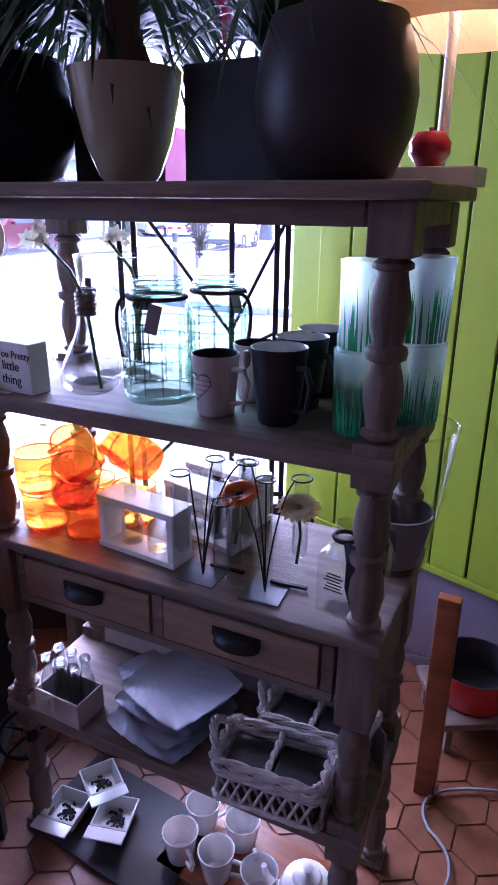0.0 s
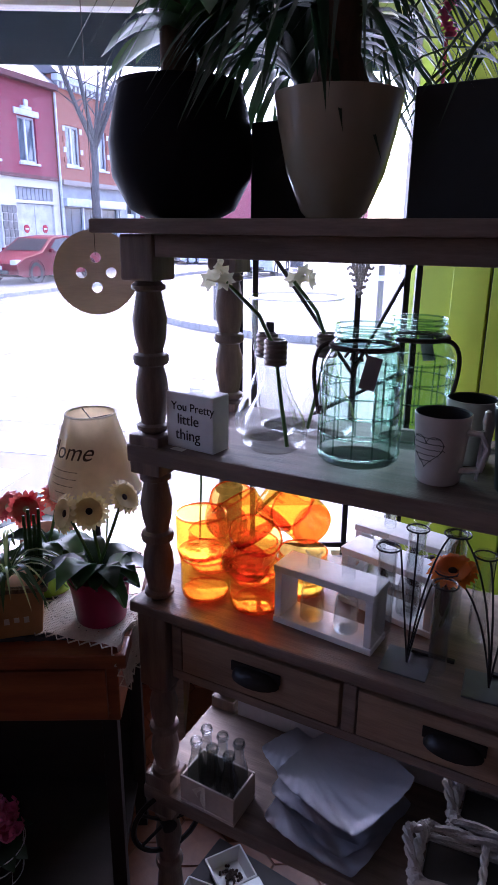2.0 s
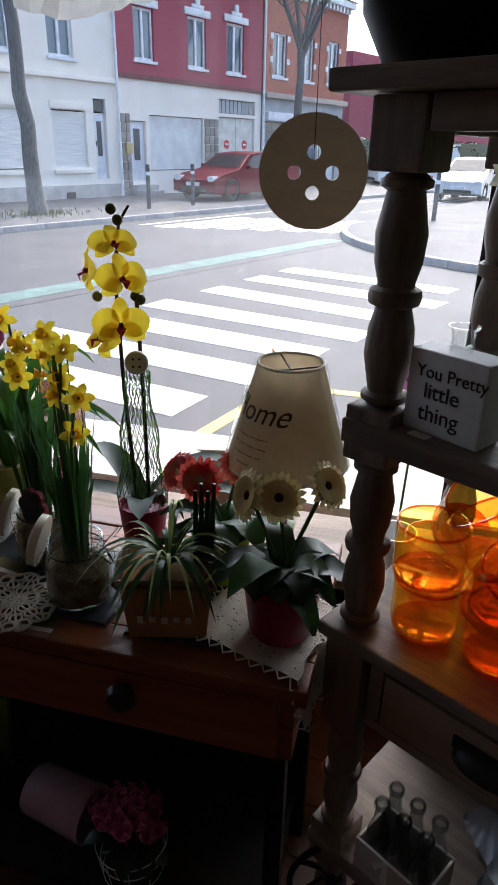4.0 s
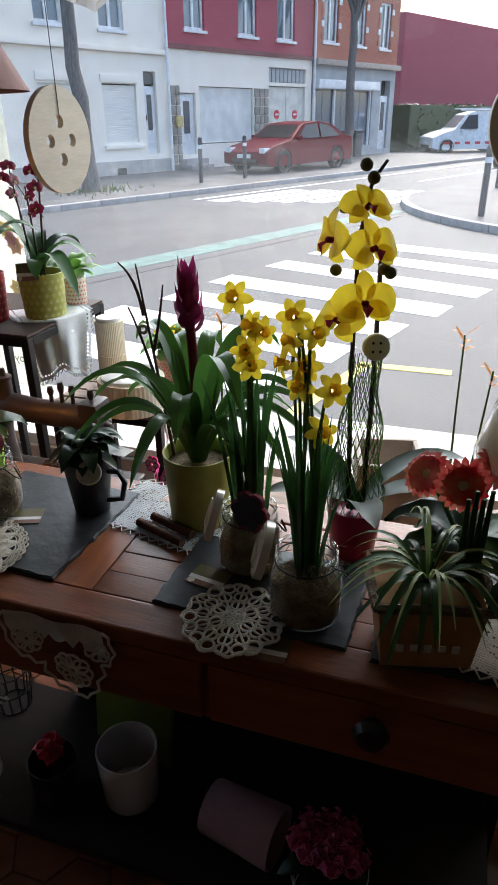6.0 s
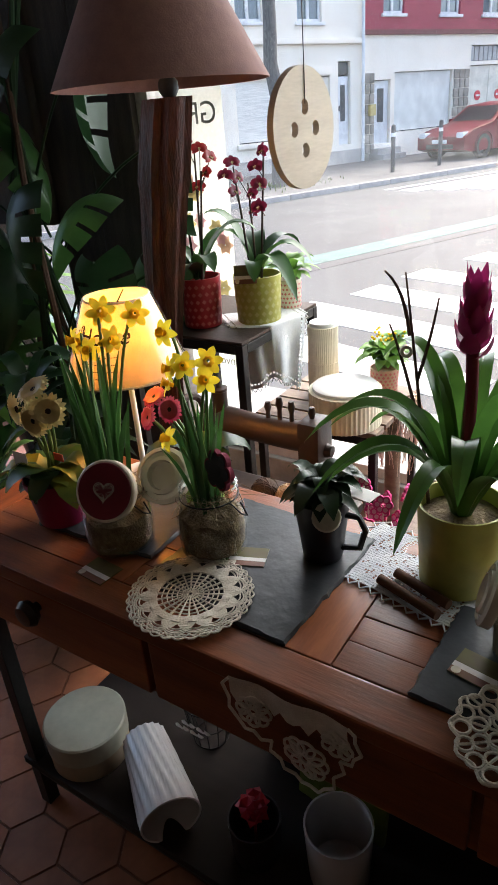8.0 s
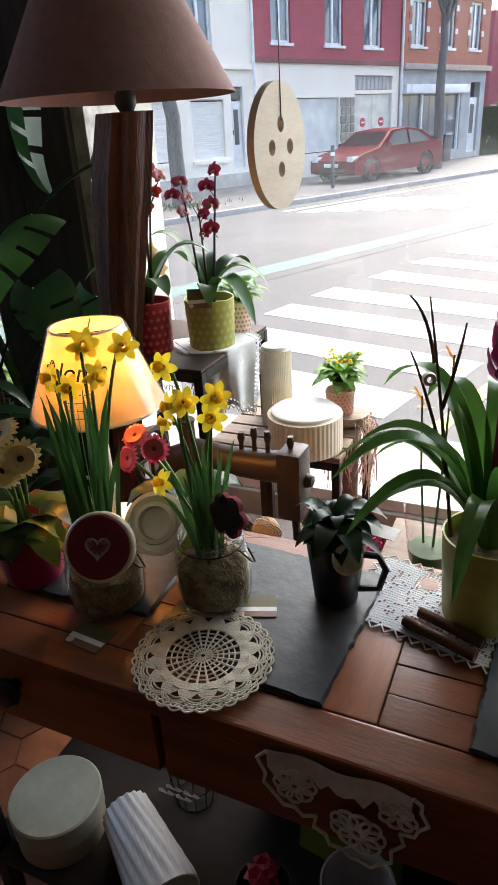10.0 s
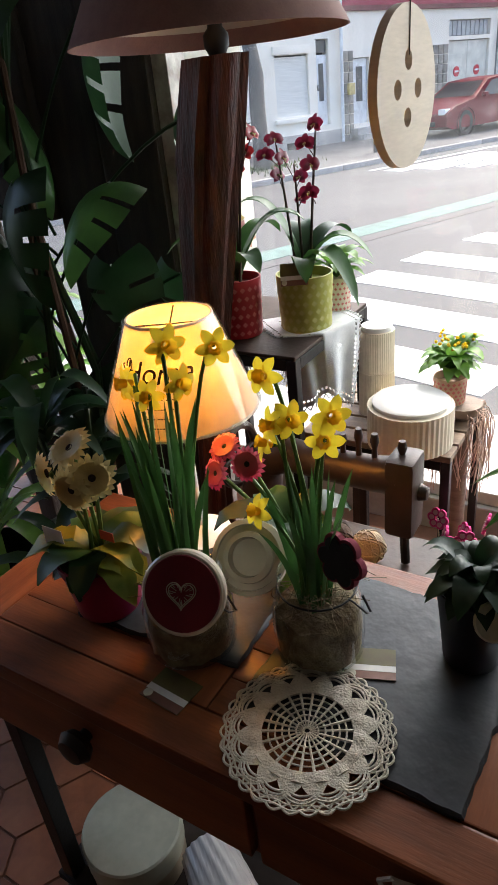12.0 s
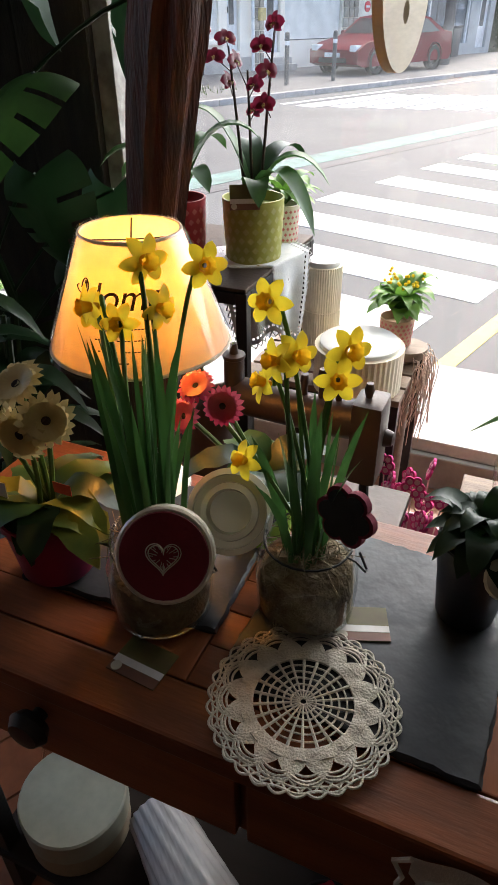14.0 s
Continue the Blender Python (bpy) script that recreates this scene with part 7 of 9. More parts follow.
def gerbera_pot(x, y, z, r, h, potmat, label, heads, petal, seed, leaves=13, L=0.11, leafmat=None, heart=None, hr=0.034):
    rg = random.Random(seed)
    g = thing("gerbera_pot", xf(x, y, z), label, "potted flowers", "gerbera pots")
    bm = B()
    lathe(bm, [(0, 0), (r * 0.76, 0), (r * 0.8, 0.004), (r * 0.97, h * 0.86), (r * 1.03, h * 0.87), (r * 1.03, h), (r * 0.97, h), (r * 0.92, h - 0.01), (0, h - 0.012)], seg=28)
    part("pot", bm, potmat, g)
    leaves = int(leaves * 1.4)
    for k in range(leaves):
        a = 6.28318 * 2 * k / leaves + rg.uniform(-.3, .3)
        q = L * rg.uniform(0.55, 1.1)
        o = Vector((math.cos(a), math.sin(a), 0))
        u = rg.uniform(0.15, 0.75)
        b0 = Vector((0, 0, h - 0.005))
        bm = B()
        pts = curve(b0, b0 + o * q * 0.45 + Vector((0, 0, q * u)), b0 + o * q * 0.95 + Vector((0, 0, q * (u - 0.45) * 0.6)), 8)
        blade(bm, pts, 0.05 * rg.uniform(.75, 1.25), fold=0.22, shape="wide")
        for v in bm.verts:
            v.co += Vector((rg.uniform(-.003, .003), rg.uniform(-.003, .003), rg.uniform(-.003, .003)))
        part("leaf", bm, leafmat if leafmat and k % 3 == 0 else LEAF if k % 2 else LEAF_DK, g)
    for k, (hx, hy, hz, tx, tz) in enumerate(heads):
        p = Vector((hx - x, hy - y, hz - z))
        hd = new("flower_head")
        hd.parent = g
        hm = Matrix.Translation(p) @ pose(0, 0, 0, tx, 0, tz)
        hd.matrix_local = hm
        daisy_head(hd, hr * rg.uniform(.92, 1.08), petal, heart or DARKC, I4, 2, 20, seed + k)
        bm = B()
        tube(bm, curve((0.01 * math.cos(k * 2), 0.01 * math.sin(k * 2), h - 0.01), (p.x * 0.5, p.y * 0.5 + 0.01, p.z * 0.7), hm @ Vector((0, 0, -0.003)), 6), 0.0032, seg=7)
        part("flower_stem", bm, STEM, g)
    return g


gp = gerbera_pot(-0.125, 1.15, SZ, 0.056, 0.09, MAG_POT, "magenta pot of pale drooping gerberas with a price card", [(-0.128, 1.15, 1.035, 30, -10), (-0.165, 1.135, 1.0, 100, -50), (-0.118, 1.13, 0.99, 88, 5), (-0.09, 1.14, 1.008, 75, 40), (-0.14, 1.16, 1.015, 60, -70)], CREAM_P, 51, 14, 0.12, LEAF_Y)
bx("price_card", (-0.055, -0.035, 0.09), (-0.02, -0.034, 0.14), CARD_W, gp, "white price card", bev=0)
bx("sticker", (0.035, -0.02, 0.135), (0.058, -0.0192, 0.149), mat("orange_sticker", (0.75, 0.1, 0.04), 0.6), gp, "small orange sticker", bev=0)
gerbera_pot(0.088, 1.3, SZ, 0.042, 0.09, LIME_POT, "lime green pot of red gerberas among yellowing leaves", [(0.0, 1.3, 0.985, 35, -10), (0.037, 1.295, 0.97, 70, 10), (-0.012, 1.29, 0.947, 65, -20)], leaf_mat("petal_crimson", (0.42, 0.008, 0.05), (0.55, 0.12, 0.18)), 52, 13, 0.1, LEAF_Y, hr=0.027)
gerbera_pot(1.118, 1.11, SZ + 0.006, 0.06, 0.1, MAG_POT, "magenta pot with one open cream gerbera and dark leaves", [(1.108, 1.11, 1.018, 72, 0), (1.062, 1.12, 1.008, 70, -50), (1.172, 1.11, 1.045, 55, 60)], CREAM_P, 53, 16, 0.115, hr=0.04)
gerbera_pot(0.99, 1.225, SZ, 0.05, 0.09, LIME_POT, "pot of red and cream gerberas behind the spider plant", [(0.975, 1.16, 1.0, 72, 8), (0.93, 1.19, 0.992, 50, -40), (1.02, 1.22, 0.998, 40, 50)], leaf_mat("petal_red_cream", (0.6, 0.012, 0.03), (0.72, 0.25, 0.16), scale=40), 54, 15, 0.12, heart=CREAM_H, hr=0.036)

# spider plant in a kraft box
KRAFT = mat("kraft_box", (0.5, 0.27, 0.1), 0.8, scale=14)
sp = thing("spider_plant", xf(0.948, 1.09, SZ, 14) @ Matrix.Scale(1.16, 4), "striped spider plant in a brown kraft box", "potted plant")
bm = B()
vs = box(bm, (-0.058, -0.045, 0), (0.058, 0.045, 0.085), bev=0.002)
for v in vs:
    v.co.x *= 0.86 + 1.6 * v.co.z
    v.co.y *= 0.86 + 1.6 * v.co.z
part("box", bm, KRAFT, sp)
bm = B()
tube(bm, [(-0.06, -0.047, 0.088), (0, -0.052, 0.094), (0.06, -0.047, 0.087), (0.064, 0, 0.093), (0.06, 0.047, 0.088), (0, 0.05, 0.092), (-0.06, 0.047, 0.088), (-0.063, 0, 0.09), (-0.06, -0.047, 0.088)], 0.006, seg=7, cap=False)
part("burlap_rim", bm, HAY, sp)
for k in range(5):
    bx("print_mark", (-0.036 + 0.015 * k, -0.0476, 0.03 + 0.002 * (k % 2)), (-0.028 + 0.015 * k, -0.0464, 0.04), PAPER, sp, bev=0)
rg = random.Random(61)
spray(sp, 26, (0, 0, 0.085), 0.118, 0.009, LEAF, rg, 0.75, 0.75, shape="strap", fold=0.3)
spray(sp, 22, (0, 0, 0.0865), 0.118, 0.0045, leaf_mat("leaf_stripe", (0.42, 0.5, 0.22), (0.32, 0.42, 0.16)), rg, 0.76, 0.75, name="striped_leaf", shape="strap", fold=0.3)
for k in range(4):
    bm = B()
    tube(bm, [(0.035 + 0.006 * k, 0.01, 0.08), (0.034 + 0.008 * k, 0.012, 0.19 + 0.01 * (k % 2))], [0.005, 0.0025], seg=7)
    part("shoot", bm, LEAF, sp)

# black mug with a dark leafy plant
bmug = mug(xf(0.347, 1.262, SZ, -10), 0.032, 0.044, 0.108, MUG_BK, BLACK, "matt black mug holding a dark leafy plant", "", 10)
rg = random.Random(63)
spray(bmug, 26, (0, 0, 0.1), 0.07, 0.03, LEAF_DK, rg, 0.9, 0.6, shape="wide")
spray(bmug, 16, (0, 0, 0.125), 0.05, 0.026, LEAF_DK, rg, 0.9, 0.5, shape="wide")
bm = B()
lathe(bm, [(0, 0.003), (0.02, 0.003), (0.022, 0), (0.02, -0.003), (0, -0.003)], xf(0.035, -0.035, 0.1, 40, 55), 18)
part("wood_slice", bm, PAPER, bmug, "slice of dried fruit wood")
bx("white_label", (0.03, 0.0, 0.125), (0.085, 0.03, 0.1262), CARD_W, bmug, bev=0)

# bromeliad in an olive pot
OLIVE = mat("olive_pot", (0.4, 0.4, 0.08), 0.5, col2=(0.33, 0.34, 0.07), scale=26, bump=0.12, bscale=50)
br = thing("bromeliad", xf(0.547, 1.298, TZ + 0.004), "bromeliad with a magenta flower in an olive patterned pot", "potted plant")
bm = B()
lathe(bm, [(0, 0), (0.05, 0), (0.053, 0.004), (0.061, 0.135), (0.058, 0.135), (0.055, 0.11), (0, 0.11)], seg=36)
part("pot", bm, OLIVE, br)
bm = B()
lathe(bm, [(0, 0.118), (0.03, 0.117), (0.056, 0.112)], seg=20)
part("moss", bm, HAY, br)
rg = random.Random(65)
BROM_LEAF = leaf_mat("bromeliad_leaf", (0.075, 0.19, 0.03), (0.045, 0.12, 0.02), rough=0.28, glow=0.4)
for k in range(21):
    a = 6.28318 * k / 21 + rg.uniform(-.2, .2)
    L = rg.uniform(0.2, 0.32)
    o = Vector((math.cos(a), math.sin(a) * 0.8, 0))
    u = rg.uniform(0.62, 1.1)
    bm = B()
    blade(bm, curve((o.x * 0.012, o.y * 0.012, 0.11), o * L * 0.32 + Vector((0, 0, 0.12 + L * u)), o * L * 0.85 + Vector((0, 0, 0.12 + L * (u - 0.52))), 12), 0.034 * rg.uniform(.8, 1.15), fold=0.4, shape="strap")
    part("leaf", bm, BROM_LEAF, br)
bm = B()
tube(bm, [(0, 0, 0.11), (0, 0, 0.3), (-0.004, 0, 0.37)], [0.009, 0.008, 0.008], seg=9)
part("flower_stalk", bm, WINE_P, br)
BROM = leaf_mat("bract_magenta", (0.34, 0.02, 0.12), (0.22, 0.012, 0.08), glow=0.3)
for k in range(26):
    f = k / 26
    a = k * 2.4
    o = Vector((math.cos(a), math.sin(a), 0))
    b0 = Vector((-0.004, 0, 0.34 + 0.085 * f))
    L = 0.046 * (1 - 0.5 * f)
    bm = B()
    blade(bm, curve(b0, b0 + o * L * 0.62 + Vector((0, 0, 0.008)), b0 + o * L * 0.55 + Vector((0, 0, L * (0.8 + f))), 5), 0.027 * (1 - 0.4 * f), fold=0.35, shape="leaf")
    part("bract", bm, BROM, br)
bm = B()
for a, b, c in (((-0.05, 0.01, 0.11), (-0.08, 0.01, 0.34), (-0.1, 0.02, 0.44)), ((-0.088, 0.01, 0.36), (-0.1, 0.02, 0.42), (-0.12, 0.0, 0.445)), ((-0.075, 0.01, 0.3), (-0.06, 0.015, 0.36), (-0.055, 0.02, 0.41)), ((-0.06, 0.01, 0.2), (-0.1, 0.02, 0.33), (-0.12, 0.02, 0.37))):
    tube(bm, curve(a, b, c, 6), [0.003, 0.0028, 0.0026, 0.0024, 0.002, 0.0017, 0.0012], seg=6)
part("twig", bm, TRUNK, br, "bare forked decorative twig")
bm = B()
lathe(bm, [(0.008, -0.008), (0.0095, 0.0), (0.008, 0.008), (0.004, 0.008), (0.004, -0.008)], xf(-0.095, 0.02, 0.335, 20, 80), 14, True)
part("wood_bead", bm, PAPER, br)

# yellow orchid
orc = thing("orchid", xf(0.822, 1.285, TZ), "yellow moth orchid in a magenta pot with green net", "potted plant")
bm = B()
lathe(bm, [(0, 0), (0.034, 0), (0.036, 0.004), (0.045, 0.09), (0.042, 0.09), (0.04, 0.075), (0, 0.075)], seg=28)
part("pot", bm, MAG_POT, orc)
bm = B()
def net(k, s):
    return [Vector(((0.044 - 0.024 * i / 14 + 0.004 * math.sin(i)) * math.cos(k + s * i * 0.16), (0.044 - 0.024 * i / 14) * math.sin(k + s * i * 0.16), 0.085 + 0.018 * i)) for i in range(15)]
for k in range(22):
    for s in (1, -1):
        tube(bm, net(6.28318 * k / 22, s), 0.0007, seg=3)
tagged(part("green_net", bm, LEAF_LT, orc, "lime green mesh wrapping"), kind="stuff")
for a, L, u in ((0.3, 0.17, 0.7), (-0.1, 0.2, 0.42), (2.6, 0.16, 0.6), (3.6, 0.15, 0.4), (-1.2, 0.13, 0.5)):
    o = Vector((math.cos(a), math.sin(a), 0))
    bm = B()
    blade(bm, curve((0, 0, 0.08), o * L * 0.4 + Vector((0, 0, 0.08 + L * u)), o * L + Vector((0, 0, 0.08 + L * u * 0.75)), 9), 0.05, fold=0.3, shape="strap")
    part("leaf", bm, LEAF_DK, orc)
bm = B()
tube(bm, [(-0.01, 0, 0.08), (-0.018, -0.01, 0.3), (-0.018, -0.018, 0.5), (-0.005, -0.02, 0.575), (0.012, -0.02, 0.6)], [0.004, 0.0035, 0.003, 0.0025, 0.002], seg=7)
tube(bm, [(0.012, 0, 0.08), (0.014, -0.005, 0.3), (0.012, -0.01, 0.48)], 0.0035, seg=7)
part("flower_stem", bm, IRON_RUST, orc, "dark flower stems")
LIP = leaf_mat("orchid_lip", (0.4, 0.02, 0.08), (0.3, 0.015, 0.06))


def orchid_flower(parent, p, r, petal, lip, tilt, turn):
    f = new("blossom")
    f.parent = parent
    f.matrix_local = Matrix.Translation(p) @ pose(0, 0, 0, tilt, 0, turn)
    for a, w, k in ((90, 0.62, 1.0), (210, 0.6, 0.95), (330, 0.6, 0.95), (10, 1.05, 1.05), (170, 1.05, 1.05)):
        v = Vector((math.cos(radians(a)), math.sin(radians(a)), 0))
        bm = B()
        blade(bm, curve(v * r * 0.04, v * r * 0.55 * k + Vector((0, 0, r * 0.3)), v * r * k - Vector((0, 0, r * 0.06)), 8), r * w, fold=0.12, shape="wide")
        part("petal", bm, petal, f)
    bm = B()
    blade(bm, [(0, 0, r * 0.1), (0, -r * 0.2, r * 0.35), (0, -r * 0.45, r * 0.3)], r * 0.35, fold=0.5, shape="leaf")
    lathe(bm, [(0, r * 0.3), (r * 0.09, r * 0.22), (r * 0.1, 0), (0, -0.001)], seg=10)
    part("lip", bm, lip, f)


for x, z, tx, tz, r in ((0.805, 1.325, 50, 40, 0.03), (0.765, 1.285, 82, -55, 0.036), (0.815, 1.275, 68, 48, 0.034), (0.81, 1.205, 74, 25, 0.036), (0.778, 1.178, 58, -35, 0.035)):
    orchid_flower(orc, (x - 0.812, 1.262 - 1.302, z - TZ), r * 1.22, YELLOW, LIP, tx, tz)
for x, z in ((0.775, 1.325), (0.832, 1.25), (0.84, 1.245), (0.768, 1.245), (0.8, 1.375), (0.81, 1.36)):
    bm = B()
    bmesh.ops.create_icosphere(bm, subdivisions=2, radius=0.0085, matrix=xf(x - 0.812, -0.03, z - TZ))
    part("bud", bm, leaf_mat("bud_green", (0.2, 0.2, 0.05), (0.15, 0.12, 0.05)), orc)
bm = B()
lathe(bm, [(0, 0.004), (0.017, 0.004), (0.019, 0.002), (0.019, -0.004), (0, -0.004)], xf(0.018, -0.035, 0.365, 18, 82), 22)
bt = part("wooden_button", bm, WHITE_PAINT, orc, "white wooden button on the stem")
for dx, dz in ((0.005, 0.006), (-0.005, 0.006), (0.005, -0.006), (-0.005, -0.006)):
    bm = B()
    lathe(bm, [(0, 0.0046), (0.002, 0.0046), (0.002, 0.0041)], xf(0.018, -0.035, 0.365, 18, 82) @ xf(dx, dz, 0), 8)
    part("button_hole", bm, BLACK, bt)

# ---- lamps ----
def shade_lamp(m, r0, r1, h, z0, foot, label, lit, shade, turn):
    """Table lamp: foot, stem, tapered shade with lettering, in film wrap."""
    l = thing("table_lamp", m, label, "lamp", "home lamps")
    bm = B()
    lathe(bm, [(0, 0), (0.05, 0), (0.05, 0.006), (0.02, 0.014), (0.006, 0.022), (0.005, z0 + h * 0.6), (0, z0 + h * 0.6)], seg=24)
    part("stem", bm, foot, l)
    n = 40
    bm = B()
    lathe(bm, [(r0, z0), (r1, z0 + h), (r1 - 0.0015, z0 + h), (r0 - 0.0015, z0)], seg=n, close=True)
    part("shade", bm, shade, l)
    for zz, rr in ((z0, r0), (z0 + h, r1)):
        bm = B()
        ring(bm, rr, 0.0022, xf(0, 0, zz), n, 6)
        part("shade_trim", bm, LACE, l)
    bm = B()
    for k in range(3):
        tube(bm, [(0, 0, z0 + h - 0.012), (r1 * math.cos(2.1 * k), r1 * math.sin(2.1 * k), z0 + h - 0.002)], 0.0014, seg=5)
    part("spider", bm, IRON, l, "wire shade holder")
    bm = B()
    bmesh.ops.create_uvsphere(bm, u_segments=14, v_segments=9, radius=0.022, matrix=xf(0, 0, z0 + h * 0.55))
    part("bulb", bm, mat("bulb_lit", (1, 0.8, 0.5), emit=(1.0, 0.4, 0.06), estr=34.0) if lit else WHITE_CER, l, "lit bulb" if lit else "unlit bulb")
    # lettering bent round the shade
    def letters(text, size, zf, spread):
        cu = bpy.data.curves.new("word", "FONT")
        cu.body, cu.size, cu.align_x, cu.extrude, cu.shear = text, size, "CENTER", 0.0002, 0.25
        tmp = bpy.data.objects.new("word", cu)
        scene.collection.objects.link(tmp)
        me = bpy.data.meshes.new_from_object(tmp.evaluated_get(bpy.context.evaluated_depsgraph_get()))
        bpy.data.objects.remove(tmp)
        for v in me.vertices:
            z = z0 + h * zf + v.co.y
            rr = r0 + (r1 - r0) * (z - z0) / h + 0.0008 + v.co.z
            a = radians(turn) + v.co.x / rr
            v.co = (rr * math.sin(a), -rr * math.cos(a), z)
        me.materials.clear()
        me.materials.append(LETTER)
        ob = new("lettering", me)
        ob.parent = l
    letters("Home", h * 0.29, 0.52, 1)
    for k in range(4):
        letters(("-- ---- -- ----", "--- -- ---- ---", "- ---- --- --", "------")[k], h * 0.09, 0.36 - 0.085 * k, 1)
    bm = B()
    for s in (-1,):
        pts = []
        for i in range(22):
            t = i / 21 * 4.6
            z = z0 + h * 0.66 + 0.012 * math.sin(t * 1.6) * (1 - i / 26)
            rr = r0 + (r1 - r0) * (z - z0) / h + 0.0012
            a = radians(turn) + s * (0.5 + 0.12 * i / 21) + 0.09 * math.cos(t * 1.6) * s
            pts.append((rr * math.sin(a), -rr * math.cos(a), z))
        tube(bm, pts, 0.0008, seg=4)
    part("flourish", bm, LETTER, l)
    # cellophane: a loose clear skin with creases
    rg = random.Random(9)
    bm = B()
    prof = [(r0 + 0.005, z0 - 0.004), (r0 * 0.66 + r1 * 0.34 + 0.005, z0 + h * 0.33), (r0 * 0.33 + r1 * 0.67 + 0.005, z0 + h * 0.66), (r1 + 0.004, z0 + h + 0.003)]
    lathe(bm, prof, seg=48)
    for v in bm.verts:
        k = 1 + rg.uniform(-.012, .016)
        v.co.x *= k
        v.co.y *= k
    part("film_wrap", bm, FILM, l, "crinkled clear film wrap", 70)
    return l


LETTER = mat("brown_lettering", (0.05, 0.03, 0.025), 0.8)
FILM = pane_mat("film", gloss=0.3)
SHADE_C = leaf_mat("linen_shade", (0.76, 0.68, 0.54), (0.7, 0.62, 0.48), rough=0.85, glow=0.55, scale=40)
shade_lamp(xf(1.088, 1.26, TZ + 0.001), 0.098, 0.05, 0.162, 0.224, IRON, "unlit table lamp with a linen shade lettered Home in film", False, SHADE_C, -36)
shade_lamp(xf(-0.1, 1.345, TZ + 0.001), 0.112, 0.059, 0.137, 0.23, WHITE_PAINT, "glowing table lamp with a shade lettered Home in film", True, SHADE_C, 18)

# driftwood lamp
dl = thing("floor_lamp", xf(-0.21, 1.64, 0), "tall driftwood lamp with a wide dusky pink shade", "lamp")
DRIFT = mat("driftwood", (0.095, 0.026, 0.02), 0.5, col2=(0.028, 0.009, 0.008), scale=9, bump=1.0, bscale=34, stretch=(7, 7, 0.7), fine=0.3)
rg = random.Random(71)
bm = B()
n = 26
rows = []
for i in range(40):
    z = 1.462 * i / 39
    cx, cy = -0.105 + 0.135 * (z / 1.462) ** 2.6, 0.02
    R = 0.041 + 0.009 * math.sin(z * 5.0 + 1) + 0.012 * (z > 1.3) * (1.46 - z) * 2
    row = []
    for k in range(n):
        a = 6.28318 * k / n
        rr = R * (1 + 0.17 * math.sin(3 * a + z * 2.2) + 0.11 * math.sin(7 * a + z * 1.1) + 0.08 * math.sin(11 * a + 0.9 * z))
        row.append(bm.verts.new((cx + rr * math.cos(a), cy + rr * math.sin(a) * 0.8, z)))
    rows.append(row)
for a, b in zip(rows, rows[1:]):
    for k in range(n):
        bm.faces.new([a[k], a[(k + 1) % n], b[(k + 1) % n], b[k]])
bm.faces.new(rows[-1])
bm.faces.new(rows[0][::-1])
part("trunk", bm, DRIFT, dl, "grooved reddish brown driftwood trunk")
bm = B()
lathe(bm, [(0, 1.463), (0.013, 1.463), (0.02, 1.475), (0.02, 1.49), (0.012, 1.5), (0.012, 1.53), (0, 1.53)], xf(0.03, 0.02), 16)
part("socket", bm, BLACK, dl)
bm = B()
lathe(bm, [(0.213, 1.484), (0.08, 1.725), (0.078, 1.725), (0.2105, 1.484)], xf(0.03, 0.0), 56, True)
part("shade", bm, mat("dusky_pink_cloth", (0.25, 0.14, 0.125), 0.9, col2=(0.22, 0.12, 0.11), scale=50, bump=0.15, bscale=300), dl)
bm = B()
lathe(bm, [(0.2098, 1.4855), (0.078, 1.723)], xf(0.03, 0.0), 56)
part("shade_lining", bm, mat("white_lining", (0.66, 0.6, 0.55), 0.8), dl, "white inner lining")
bm = B()
for k in range(3):
    tube(bm, [(0.01, 0.02, 1.53), (0.03 + 0.075 * math.cos(2.1 * k), 0.075 * math.sin(2.1 * k), 1.72)], 0.002, seg=5)
part("shade_frame", bm, IRON, dl)

# wooden buttons hanging in the window
PLY = mat("plywood", (0.6, 0.52, 0.42), 0.7, col2=(0.53, 0.45, 0.36), scale=5, bump=0.1, bscale=40, stretch=(1, 6, 1))


def big_button(m, label):
    b = thing("button_hanging", m, label, "ornament", "hanging buttons")
    R, t, n = 0.1, 0.0065, 48
    holes = [(0.035 * math.cos(radians(a)), 0.035 * math.sin(radians(a))) for a in (90, 180, 270, 0)]
    bm = B()
    outer = [(R * math.cos(6.28318 * k / n), min(R * math.sin(6.28318 * k / n), R * 1.0)) for k in range(n)]
    es = []
    def loop(pts):
        vs = [bm.verts.new((x, y, t)) for x, y in pts]
        return [bm.edges.new((vs[i], vs[(i + 1) % len(vs)])) for i in range(len(vs))]
    es += loop(outer)
    for hx, hy in holes:
        es += loop([(hx + 0.0125 * math.cos(6.28318 * k / 20), hy + 0.0125 * math.sin(6.28318 * k / 20)) for k in range(20)])
    bmesh.ops.triangle_fill(bm, use_beauty=True, edges=es)
    r = bmesh.ops.extrude_face_region(bm, geom=list(bm.faces))
    bmesh.ops.translate(bm, verts=[v for v in r["geom"] if isinstance(v, bmesh.types.BMVert)], vec=(0, 0, -2 * t))
    part("disc", bm, PLY, b)
    bm = B()
    tube(bm, [(0, 0.04, t + 0.001), (0, 0.1, t + 0.001), (0, 1.33, 0)], 0.0009, seg=5)
    part("string", bm, IRON_RUST, b)
    return b


big_button(Matrix.Translation((1.046, 1.62, 1.42)) @ pose(0, 0, 0, 90, 0, 12), "large plywood button hanging flat on a string")
big_button(Matrix.Translation((0.123, 1.65, 1.39)) @ pose(0, 0, 0, 90, 0, 86), "large plywood button hanging edgewise on a string")

